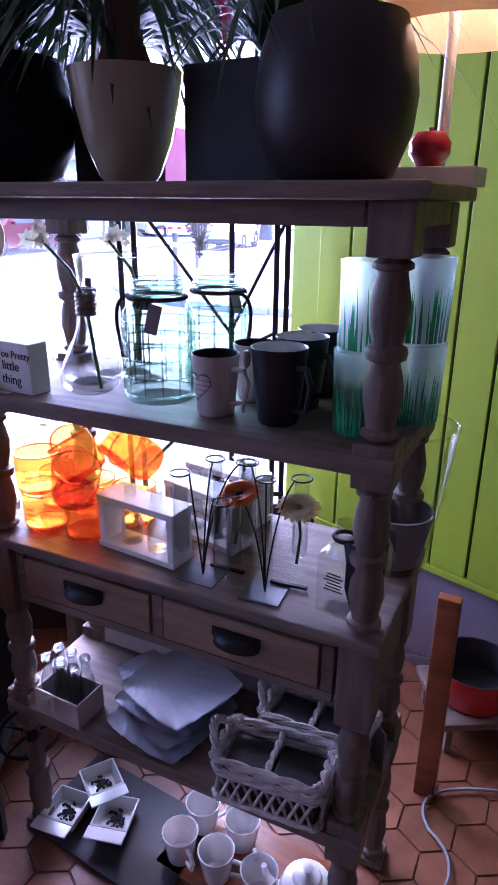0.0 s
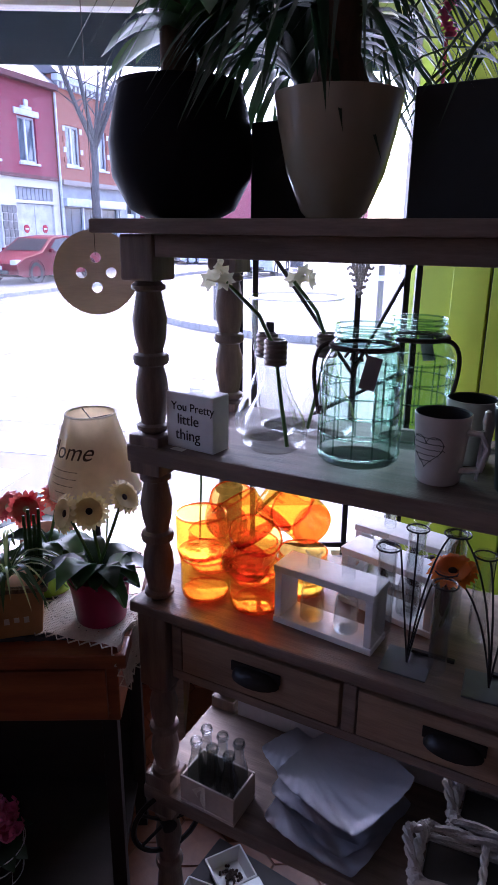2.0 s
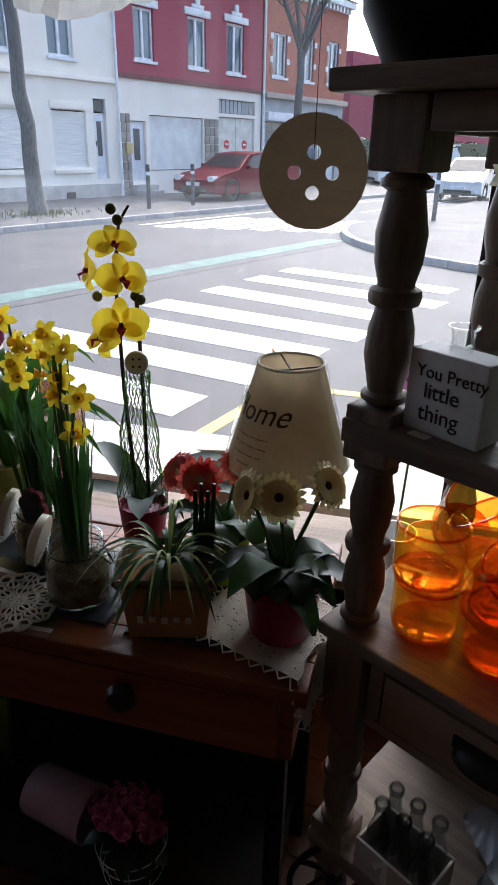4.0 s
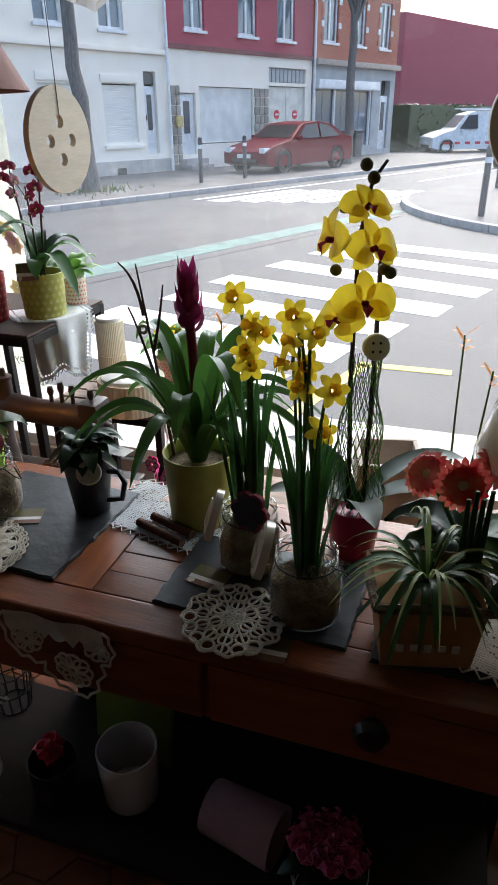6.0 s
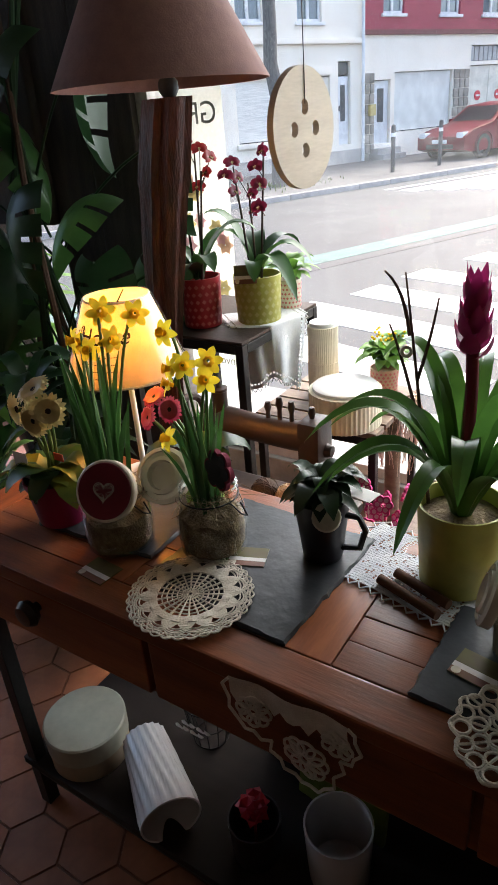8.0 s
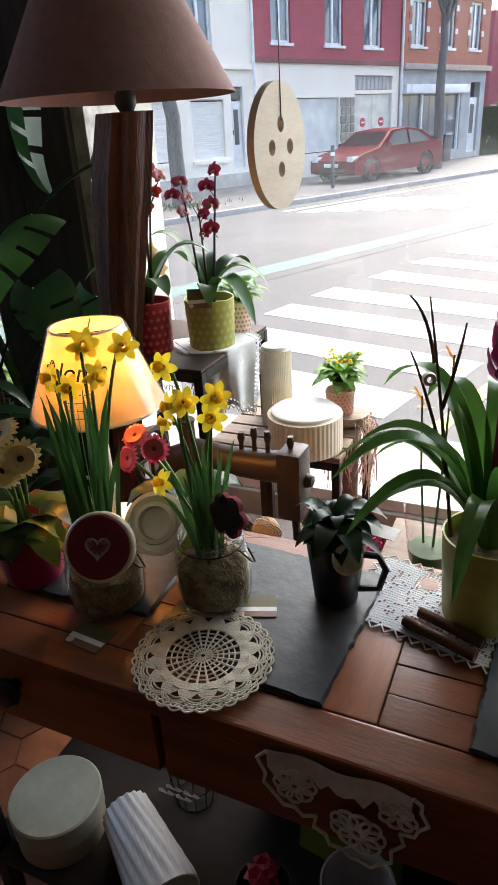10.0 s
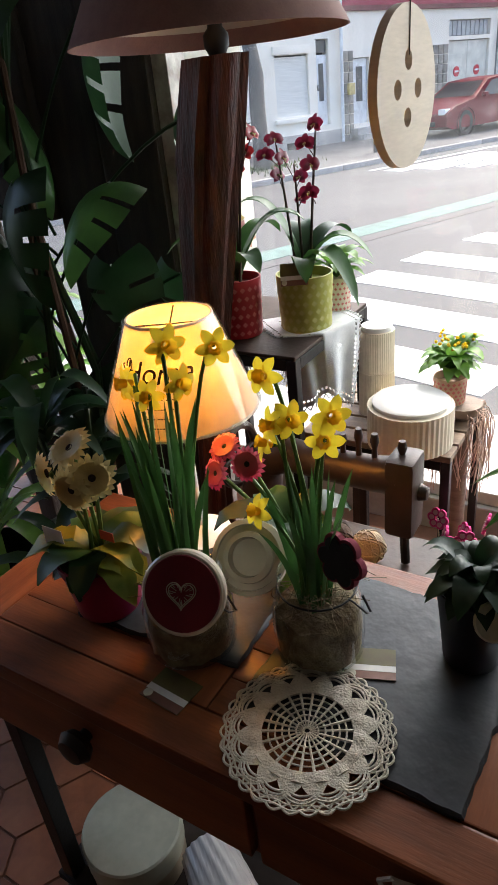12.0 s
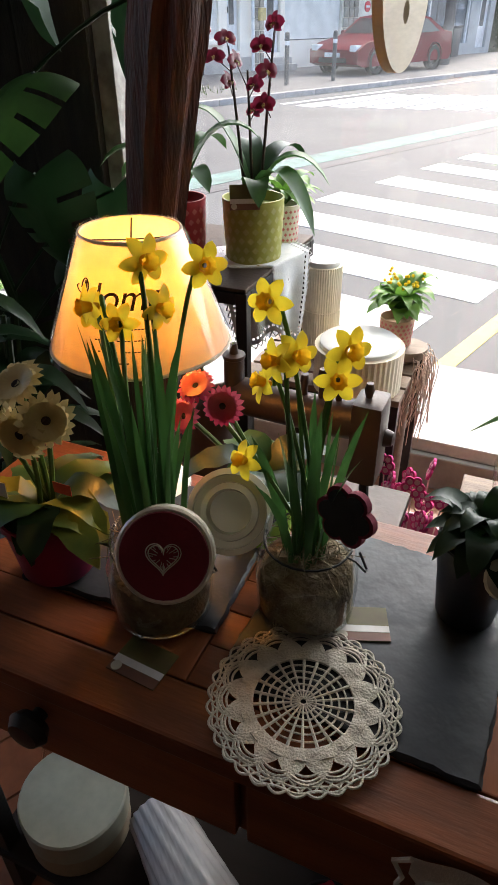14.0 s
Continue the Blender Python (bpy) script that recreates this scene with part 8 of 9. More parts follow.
# brown box and tissue hung above
hb2 = thing("hanging_box", xf(0.35, 1.28, 1.676, 3), "dark brown cardboard box with barcode labels hanging overhead", "box")
bx("box", (-0.3, 0, 0), (0.5, 0.02, 1.07), mat("brown_carton", (0.09, 0.055, 0.05), 0.8, scale=6), hb2, bev=0.003)
bx("label", (0.425, -0.0012, 0.012), (0.47, -0.0004, 0.03), CARD_W, hb2, bev=0)
for k in range(9):
    bx("bar", (0.43 + k * 0.004, -0.0018, 0.015), (0.4315 + k * 0.004, -0.0013, 0.026), INK, hb2, bev=0)
bx("label", (0.44, -0.0012, 0.12), (0.462, -0.0004, 0.17), CARD_W, hb2, bev=0)
TISSUE = leaf_mat("tissue", (0.7, 0.68, 0.66), (0.6, 0.58, 0.57), rough=0.7, glow=0.3)
rg = random.Random(77)
for k, (x, y, z, w, h) in enumerate(((0.56, 1.72, 1.68, 0.3, 0.45), (0.2, 1.75, 1.62, 0.2, 0.5))):
    bm = B()
    gx, gy = 10, 12
    g = [[bm.verts.new((-w / 2 + w * i / gx + rg.uniform(-.008, .008), rg.uniform(-.02, .02), h * j / gy + 0.07 * abs(i / gx - 0.4) * (1 - j / gy) + rg.uniform(-.006, .006))) for j in range(gy + 1)] for i in range(gx + 1)]
    for i in range(gx):
        for j in range(gy):
            bm.faces.new([g[i][j], g[i + 1][j], g[i + 1][j + 1], g[i][j + 1]])
    ts = thing("tissue_sheet", xf(x, y, z, 8), "crumpled white wrapping tissue with loose threads hanging in the window", "paper", "tissue sheets")
    part("sheet", bm, TISSUE, ts, sharp=20)
    bm = B()
    tube(bm, [(0.07 * math.sin(1.7 * i) * (0.6 + 0.04 * i), -0.022, 0.12 + 0.02 * i + 0.03 * math.cos(2.3 * i)) for i in range(14)], 0.0011, seg=4)
    tube(bm, [(0, 0, h - 0.01), (0, 0.004, 2.749 - z)], 0.0009, seg=4)
    part("thread", bm, mat("pink_thread", (0.4, 0.2, 0.16), 0.9), ts)

# ---- stands by the window ----
rk = thing("metal_stand", xf(), "black square-tube metal stand with a dark top shelf", "stand")
for x in (-0.56, -0.175):
    for y in (1.83, 2.22):
        bx("leg", (x - 0.012, y - 0.012, 0.0), (x + 0.012, y + 0.012, 0.895), IRON, rk)
for lo, hi in (((-0.547, 1.818, 0.87), (-0.188, 1.842, 0.895)), ((-0.547, 2.208, 0.87), (-0.188, 2.232, 0.895)), ((-0.572, 1.843, 0.87), (-0.548, 2.207, 0.895)), ((-0.187, 1.843, 0.87), (-0.163, 2.207, 0.895))):
    bx("rail", lo, hi, IRON, rk)
bx("shelf", (-0.57, 1.82, 0.896), (-0.165, 2.23, 0.904), IRON_RUST, rk)
rk2 = thing("metal_stand", xf(), "low black metal stand with a slatted wooden top", "stand")
for x in (-0.24, 0.12):
    for y in (2.0, 2.32):
        bx("leg", (x - 0.011, y - 0.011, 0.0), (x + 0.011, y + 0.011, 0.612), IRON, rk2)
for k in range(5):
    bx("slat", (-0.252, 1.988 + k * 0.07, 0.6125), (0.132, 1.988 + k * 0.07 + 0.06, 0.629), WOOD_GREY, rk2)
for lo, hi in (((-0.228, 1.989, 0.588), (0.108, 2.011, 0.612)), ((-0.228, 2.309, 0.588), (0.108, 2.331, 0.612))):
    bx("rail", lo, hi, IRON, rk2)

RIB = mat("ribbed_cream", (0.8, 0.74, 0.6), 0.55, col2=(0.74, 0.67, 0.54), scale=8)


def ribbed_box(x, y, z, r, h, label, lid=True):
    b = thing("ribbed_box", xf(x, y, z), label, "box", "ribbed cream boxes")
    bm = B()
    n = 96
    rows = [[bm.verts.new(((r + 0.0014 * (k % 2)) * math.cos(6.28318 * k / n), (r + 0.0014 * (k % 2)) * math.sin(6.28318 * k / n), zz)) for k in range(n)] for zz in (0, h)]
    for k in range(n):
        bm.faces.new([rows[0][k], rows[0][(k + 1) % n], rows[1][(k + 1) % n], rows[1][k]])
    bm.faces.new(rows[1])
    bm.faces.new(rows[0][::-1])
    part("body", bm, RIB, b, sharp=10)
    if lid:
        bm = B()
        lathe(bm, [(0, 0.012), (r * 0.86, 0.012), (r * 0.9, 0.009), (r * 0.9, 0.001), (0, 0.001)], xf(0, 0, h), 44)
        part("lid", bm, WHITE_CER, b, "smooth glossy lid")
    return b


ribbed_box(-0.115, 2.17, 0.63, 0.045, 0.118, "tall cream ribbed round box on the stand", False)
ribbed_box(-0.115, 2.17, 0.7485, 0.044, 0.108, "cream ribbed round box stacked on another", True)
ribbed_box(0.02, 2.035, 0.63, 0.1, 0.1, "wide cream ribbed round box with a shiny lid", True)


def pat_pot(x, y, z, r, h, material, dot, label):
    p = thing("orchid_pot", xf(x, y, z), label, "potted plant", "orchid pots")
    bm = B()
    lathe(bm, [(0, 0), (r * 0.88, 0), (r * 0.9, 0.003), (r, h), (r - 0.004, h), (r - 0.008, h - 0.02), (0, h - 0.02)], seg=36)
    part("pot", bm, material, p)
    bm = B()
    for j in range(6):
        for k in range(20):
            a = 6.28318 * (k + 0.5 * (j % 2)) / 20
            zz = h * (0.1 + 0.15 * j)
            rr = r * (0.9 + 0.1 * zz / h) + 0.0006
            c, s = math.cos(a), math.sin(a)
            w = r * 0.11
            bm.faces.new([bm.verts.new((rr * c + dx * -s * w, rr * s + dx * c * w, zz + dz * w)) for dx, dz in ((-1, 0), (0, -1), (1, 0), (0, 1))])
    tagged(part("diamond_pattern", bm, dot, p), kind="stuff")
    return p


RED_POT = mat("red_pot_paint", (0.42, 0.02, 0.035), 0.4)
OL2 = mat("olive_pot_light", (0.52, 0.52, 0.2), 0.5)
PINK_D = mat("pink_dot", (0.6, 0.16, 0.16), 0.5)
p1 = pat_pot(-0.365, 1.93, 0.905, 0.058, 0.135, RED_POT, PINK_D, "dark red orchid in a red patterned pot")
p2 = pat_pot(-0.23, 2.012, 0.905, 0.066, 0.13, mat("olive_pot2", (0.42, 0.42, 0.09), 0.5), OL2, "wine red orchid in an olive patterned pot with a tag")


def strap_leaves(p, h, specs, w=0.055):
    for a, L, u, d in specs:
        o = Vector((math.cos(radians(a)), math.sin(radians(a)), 0))
        bm = B()
        blade(bm, curve((0, 0, h), o * L * 0.45 + Vector((0, 0, h + L * u)), o * L + Vector((0, 0, h + L * (u - d))), 9), w, fold=0.3, shape="strap")
        part("leaf", bm, LEAF if a % 2 else LEAF_DK, p)


strap_leaves(p1, 0.125, ((-80, 0.15, 0.75, 0.85), (-145, 0.15, 1.1, 0.6), (25, 0.17, 1.2, 0.5), (75, 0.16, 1.1, 0.6), (171, 0.15, 0.9, 0.7), (-35, 0.14, 0.9, 0.6)))
strap_leaves(p2, 0.12, ((-165, 0.14, 1.5, 0.3), (-61, 0.11, 0.9, 0.8), (15, 0.16, 1.0, 0.8), (60, 0.14, 1.1, 0.6), (-21, 0.17, 0.9, 1.15), (120, 0.15, 1.1, 0.6)))
for p, stems, flowers, pm in ((p1, ((-0.03, 0.0, 0.42), (0.02, 0.01, 0.46), (0.05, -0.01, 0.4)),
                               ((-0.035, 0.43), (0.0, 0.465), (0.035, 0.45), (-0.055, 0.385), (0.06, 0.395), (0.02, 0.36), (-0.015, 0.4), (0.075, 0.43)), leaf_mat("orchid_red", (0.34, 0.02, 0.02), (0.22, 0.012, 0.015))),
                              (p2, ((-0.05, 0.0, 0.4), (-0.015, 0.01, 0.36), (0.045, 0.0, 0.43)),
                               ((0.05, 0.435), (0.02, 0.4), (-0.06, 0.41), (-0.03, 0.375), (0.005, 0.335), (-0.085, 0.38), (0.035, 0.36), (-0.05, 0.34), (0.0, 0.29), (0.03, 0.305)), WINE_P)):
    for sx, sy, sz in stems:
        bm = B()
        tube(bm, [(sx * 0.3, sy, 0.1), (sx * 0.7, sy, sz * 0.7), (sx, sy, sz)], [0.0036, 0.003, 0.002], seg=7)
        part("flower_stem", bm, IRON_RUST, p)
    for k, (fx, fz) in enumerate(flowers):
        fy = -0.015 + 0.012 * (k % 3)
        orchid_flower(p, (fx, fy, fz), 0.022, pm, CREAM_H, 75 - 10 * (k % 3), -20 + 33 * (k % 4))
        sx, sy, sz = min(stems, key=lambda q: abs(q[0] - fx))
        bm = B()
        tube(bm, [(sx * 0.85, sy, min(fz - 0.025, sz * 0.9)), (fx, fy + 0.004, fz)], 0.0011, seg=4)
        part("flower_twig", bm, IRON_RUST, p)
c = seed_card(-0.215, 1.934, 1.05, 28, 72)
pk3 = pat_pot(-0.215, 2.16, 0.905, 0.036, 0.085, CREAM, PINK_D, "small kalanchoe in a painted white pot")
rg = random.Random(81)
spray(pk3, 24, (0, 0, 0.08), 0.09, 0.035, LEAF_LT, rg, 0.9, 0.4, shape="wide")
lc = thing("lace_cloth", xf(-0.19, 2.0, 0.9055, -42), "white lace cloth falling over the corner of the stand", "lace")
def clothf(x, y):
    edge = 0.045 - 0.5 * abs(y + 0.01)
    over = max(0.0, x - edge)
    return Vector((min(x, edge) + 0.1 * over + 0.011 * math.sin(y * 75) * min(1, over * 12), y * (1 - 1.6 * over), 0.003 + 0.0014 * math.sin(x * 50 + y * 30) - over * 1.0))
bm = B()
nx, ny = 60, 44
g = [[bm.verts.new(clothf(-0.14 + 0.33 * i / nx, -0.11 + 0.22 * k / ny)) for k in range(ny + 1)] for i in range(nx + 1)]
rg = random.Random(82)
for i in range(nx):
    for k in range(ny):
        if min(nx - 1 - i, k, ny - 1 - k) == 2 and (i + k) % 2 == 0 or rg.random() < 0.006:
            continue
        bm.faces.new([g[i][k], g[i + 1][k], g[i + 1][k + 1], g[i][k + 1]])
part("cloth", bm, LACE_W, lc, sharp=70)
bm = B()
per = [(-0.14 + 0.33 * i / 22, -0.11) for i in range(22)] + [(0.19, -0.11 + 0.22 * k / 14) for k in range(14)] + [(0.19 - 0.33 * i / 22, 0.11) for i in range(22)]
for (x0, y0), (x1, y1) in zip(per, per[1:]):
    tube(bm, [clothf(x0, y0), clothf((x0 + x1) / 2 + (y1 - y0) * 0.7, (y0 + y1) / 2 - (x1 - x0) * 0.7), clothf(x1, y1)], 0.0015, seg=4)
tagged(part("scalloped_rim", bm, LACE_W, lc), kind="stuff")

# sewing machine
sm = thing("sewing_machine", xf(0.0, 1.62, 0.0), "old black iron sewing machine on its narrow table", "sewing machine")
BLK_IRON = mat("old_black_enamel", (0.035, 0.028, 0.027), 0.42, 0.3, col2=(0.055, 0.035, 0.03), scale=14, bump=0.15)
bx("bed", (-0.2, -0.09, 0.575), (0.22, 0.09, 0.6), BLK_IRON, sm, bev=0.006)
bm = B()
tube(bm, [(-0.15, 0, 0.6), (-0.15, 0, 0.7), (-0.135, 0, 0.765), (-0.08, 0, 0.79), (0.0, 0, 0.785), (0.09, 0, 0.785), (0.14, 0, 0.79)], [0.05, 0.042, 0.038, 0.034, 0.032, 0.034, 0.036], seg=14)
part("arm", bm, BLK_IRON, sm)
bx("head", (0.118, -0.035, 0.68), (0.172, 0.035, 0.835), BLK_IRON, sm, bev=0.012)
bm = B()
tube(bm, [(0.145, 0, 0.69), (0.15, 0, 0.605)], 0.009, seg=8)
part("needle_bar", bm, IRON, sm)
bm = B()
lathe(bm, [(0, 0.018), (0.012, 0.014), (0.016, 0.0), (0, -0.001)], xf(0.173, 0, 0.765, 0, 0, 90), 14)
part("tension_knob", bm, BLK_IRON, sm)
for x, h in ((0.06, 0.05), (0.09, 0.045), (0.14, 0.04), (0.03, 0.035)):
    bm = B()
    lathe(bm, [(0.006, 0.805), (0.005, 0.81 + h * 0.6), (0.0085, 0.815 + h * 0.8), (0.006, 0.82 + h), (0, 0.82 + h)], xf(x, 0), 10)
    part("spool_pin", bm, BLK_IRON, sm)
bm = B()
lathe(bm, [(0.018, 0.8), (0.018, 0.86), (0.02, 0.862), (0.02, 0.868), (0.008, 0.87), (0.006, 0.888), (0, 0.888)], xf(-0.1, 0), 16)
part("spool", bm, BLK_IRON, sm)
bm = B()
ring(bm, 0.062, 0.009, xf(-0.2, 0, 0.765, 0, 0, 90), 28, 8)
for k in range(4):
    tube(bm, [(-0.2, 0, 0.765), (-0.2, 0.06 * math.cos(1.57 * k), 0.765 + 0.06 * math.sin(1.57 * k))], 0.005, seg=6)
part("hand_wheel", bm, BLK_IRON, sm)
for x in (-0.18, 0.19):
    for y in (-0.07, 0.07):
        bx("leg", (x - 0.012, y - 0.012, 0.0), (x + 0.012, y + 0.012, 0.574), IRON, sm)
for k, (x, y, col) in enumerate(((0.02, 1.6, (0.09, 0.06, 0.045)), (0.085, 1.6, (0.55, 0.45, 0.32)))):
    yb = thing("yarn_ball", xf(x, y, 0.6 + 0.034), "ball of wool yarn on the sewing table", "yarn", "yarn balls")
    bm = B()
    bmesh.ops.create_uvsphere(bm, u_segments=20, v_segments=12, radius=0.032)
    for q in range(9):
        m = pose(0, 0, 0, 40 * q, 25 * q, 60 * q)
        ring(bm, 0.0325, 0.0018, m, 22, 4)
    part("yarn", bm, mat("yarn_%d" % k, col, 0.95, bump=0.6, bscale=300), yb)

# kalanchoe on a raffia pedestal, pink flower picks, glass of flame flowers
RAF = mat("raffia", (0.68, 0.5, 0.4), 0.9, scale=40)
kp = thing("raffia_pedestal", xf(0.1, 2.2, 0.03), "wooden pedestal wrapped in loose pink raffia", "stand")
bm = B()
lathe(bm, [(0, -0.03), (0.05, -0.03), (0.03, 0.0), (0.024, 0.05), (0.024, 0.6), (0.05, 0.62), (0.05, 0.64), (0, 0.64)], seg=20)
part("column", bm, WOOD_GREY, kp)
rg = random.Random(83)
bm = B()
for k in range(150):
    a = rg.uniform(0, 6.28)
    r0, zt = 0.05, rg.uniform(0.55, 0.645)
    L = rg.uniform(0.06, 0.2)
    p0 = Vector((r0 * math.cos(a), r0 * math.sin(a), zt))
    tube(bm, curve(p0, p0 * 1.0 + Vector((0.03 * math.cos(a), 0.03 * math.sin(a), 0.01)) + Vector((rg.uniform(-.02, .02), rg.uniform(-.02, .02), 0)), p0 + Vector((rg.uniform(-.03, .03), rg.uniform(-.03, .03), -L)), 5), 0.0013, seg=3)
tagged(part("raffia", bm, RAF, kp, "curly strands of raffia"), kind="stuff")
kk = pat_pot(0.068, 2.2, 0.672, 0.042, 0.07, mat("peach_pot", (0.6, 0.4, 0.28), 0.6), PINK_D, "bright green kalanchoe with yellow buds in a peach pot")
spray(kk, 34, (0, 0, 0.065), 0.09, 0.036, LEAF_LT, rg, 1.1, 0.45, shape="wide")
spray(kk, 16, (0, 0, 0.1), 0.07, 0.032, LEAF_LT, rg, 1.0, 0.4, shape="wide")
for k in range(30):
    bm = B()
    bmesh.ops.create_icosphere(bm, subdivisions=1, radius=0.0045, matrix=xf(rg.uniform(-.045, .045), rg.uniform(-.04, .04), rg.uniform(.15, .175)))
    part("bud", bm, YELLOW, kk)

PINKB = mat("pink_bucket", (0.55, 0.2, 0.28), 0.4)
pk = thing("pick_bucket", xf(0.2, 1.9, 0.0), "pink bucket of pink felt flower picks", "bucket")
bm = B()
lathe(bm, [(0, 0), (0.06, 0), (0.085, 0.33), (0.088, 0.335), (0.082, 0.335), (0.058, 0.01), (0, 0.01)], seg=28)
part("bucket", bm, PINKB, pk)
HOT = mat("hot_pink_felt", (0.62, 0.05, 0.24), 0.85)
PALEPK = mat("pale_pink_felt", (0.7, 0.4, 0.48), 0.85)
for k in range(16):
    a, q = k * 2.4, 0.02 + 0.0045 * k
    p = Vector((q * 1.3 * math.cos(a), q * math.sin(a), 0.38 + 0.13 * ((k * 7) % 16) / 16))
    fl = new("felt_flower")
    fl.parent = pk
    fl.matrix_local = Matrix.Translation(p) @ pose(0, 0, 0, 75, 0, -35 + 50 * math.sin(k))
    bm = B()
    for i in range(6):
        b = 6.28318 * i / 6
        lathe(bm, [(0, 0.003), (0.0105, 0.003), (0.0105, -0.003), (0, -0.003)], xf(0.016 * math.cos(b), 0.016 * math.sin(b)), 12)
    part("petal_ring", bm, HOT, fl)
    bm = B()
    for i in range(6):
        b = 6.28318 * i / 6
        lathe(bm, [(0, 0.0045), (0.006, 0.0045), (0.006, 0.0032)], xf(0.015 * math.cos(b), 0.015 * math.sin(b)), 10)
    part("inner_petals", bm, PALEPK, fl)
    bm = B()
    tube(bm, [(p.x * 0.6, p.y * 0.6, 0.1), p], 0.0018, seg=5)
    part("stick", bm, PAPER, pk)

FLAME = leaf_mat("flame_petal", (0.75, 0.2, 0.02), (0.7, 0.35, 0.05))


def flame_stalk(g, x, y, h, rg):
    bm = B()
    tube(bm, [(x * 0.3, y * 0.3, 0.02), (x * 0.8, y * 0.8, h * 0.6), (x, y, h)], [0.003, 0.0025, 0.002], seg=6)
    part("stalk", bm, STEM, g)
    for k in range(7):
        a = k * 2.3
        o = Vector((math.cos(a), math.sin(a), 0))
        bm = B()
        b0 = Vector((x, y, h - 0.012 * (k % 4)))
        blade(bm, curve(b0, b0 + o * 0.02 + Vector((0, 0, 0.012)), b0 + o * 0.03 + Vector((0, 0, 0.004 + 0.02 * (k < 2))), 4), 0.007, shape="leaf")
        part("petal", bm, FLAME, g)


def flame_vase(m, stalks, label):
    g = thing("flame_vase", m, label, "vase", "flame flower vases")
    bm = B()
    lathe(bm, cup(0.042, 0.06, 0.16, 0.003)[:5], seg=28)
    part("glass_body", bm, GLASS_T, g)
    bm = B()
    lathe(bm, [(0, 0.009), (0.04, 0.009), (0.046, 0.05), (0, 0.055)], seg=20)
    part("moss", bm, LEAF, g)
    for k, (x, y, h) in enumerate(stalks):
        flame_stalk(g, x, y, h, random.Random(k))
    return g


BLOCK_DK = mat("block_board_dark", (0.05, 0.035, 0.028), 0.8, scale=6, stretch=(1, 8, 8))
lb = thing("low_bench", xf(0.3, 1.62, 0.0), "low pale wooden bench by the window", "bench")
bx("top", (0.0, 0.0, 0.5), (0.95, 0.3, 0.525), WOOD_GREY, lb, bev=0.003)
for x in (0.02, 0.9):
    bx("leg", (x, 0.02, 0.0), (x + 0.03, 0.28, 0.499), WOOD_GREY, lb)
# added board: keeps low window light off the floor and lower shelf
bx("front_board", (0.0, 0.284, 0.002), (1.75, 0.298, 0.499), BLOCK_DK, lb, "added dark board that blocks low window light at the bench")
flame_vase(xf(0.41, 1.74, 0.526), ((0.02, 0, 0.49), (-0.04, 0.03, 0.39)), "glass vase of moss with thin orange flame flowers")
flame_vase(xf(0.98, 1.76, 0.526), ((-0.02, 0.02, 0.49), (0.045, -0.02, 0.43)), "round glass vase with two orange flame flowers")
wb = thing("wooden_crate", xf(0.77, 1.68, 0.526, 12), "open pale wooden crate standing on end", "crate")
for lo, hi in (((0, 0, 0), (0.15, 0.012, 0.2)), ((0, 0.138, 0), (0.15, 0.15, 0.2)), ((0, 0.0125, 0), (0.012, 0.1375, 0.2)), ((0.138, 0.0125, 0), (0.15, 0.1375, 0.2))):
    bx("board", lo, hi, CRATE, wb)

# metal plant rack behind the shelves
mr = thing("window_rack", xf(0, 1.98, 0), "black metal lattice rack standing at the window", "rack")
for x in (1.40, 1.445, 1.755, 1.9, 1.935):
    bx("upright", (x - 0.009, -0.009, 0.0), (x + 0.009, 0.009, 1.46), IRON, mr)
bx("top_bar", (1.39, -0.012, 1.462), (1.945, 0.012, 1.486), IRON, mr)
bx("low_bar", (1.39, -0.012, 0.5), (1.945, 0.012, 0.52), IRON, mr)
for a, b in (((1.49, 1.46), (1.75, 1.1)), ((1.93, 1.46), (1.76, 1.12)), ((1.6, 0.95), (1.9, 1.1)), ((1.45, 0.62), (1.75, 0.92))):
    bm = B()
    tube(bm, [(a[0], 0, a[1]), (b[0], 0, b[1])], 0.0065, seg=6)
    part("brace", bm, IRON, mr)
pp = thing("orchid_pot", xf(1.28, 1.72, 0.526), "pink moth orchid standing on the bench by the window", "potted plant", "orchid pots")
bm = B()
lathe(bm, cup(0.04, 0.05, 0.1, 0.004), seg=24)
part("pot", bm, WHITE_CER, pp)
bm = B()
tube(bm, [(0, 0, 0.08), (0.01, 0, 0.4), (-0.05, 0, 0.55)], 0.003, seg=6)
part("flower_stem", bm, STEM, pp)
PKO = leaf_mat("orchid_pink", (0.72, 0.42, 0.62), (0.62, 0.28, 0.5))
for k in range(7):
    orchid_flower(pp, (0.02 - 0.012 * k, -0.02 + 0.01 * (k % 2), 0.39 + 0.025 * k), 0.03, PKO, LIP, 75, -40 + 25 * k)
bx("bench_top", (1.252 - 0.3, 0.0, 0.5), (1.7 - 0.3, 0.3, 0.525), WOOD_GREY, lb, bev=0.003)
bx("leg", (1.36, 0.02, 0.0), (1.39, 0.28, 0.499), WOOD_GREY, lb)

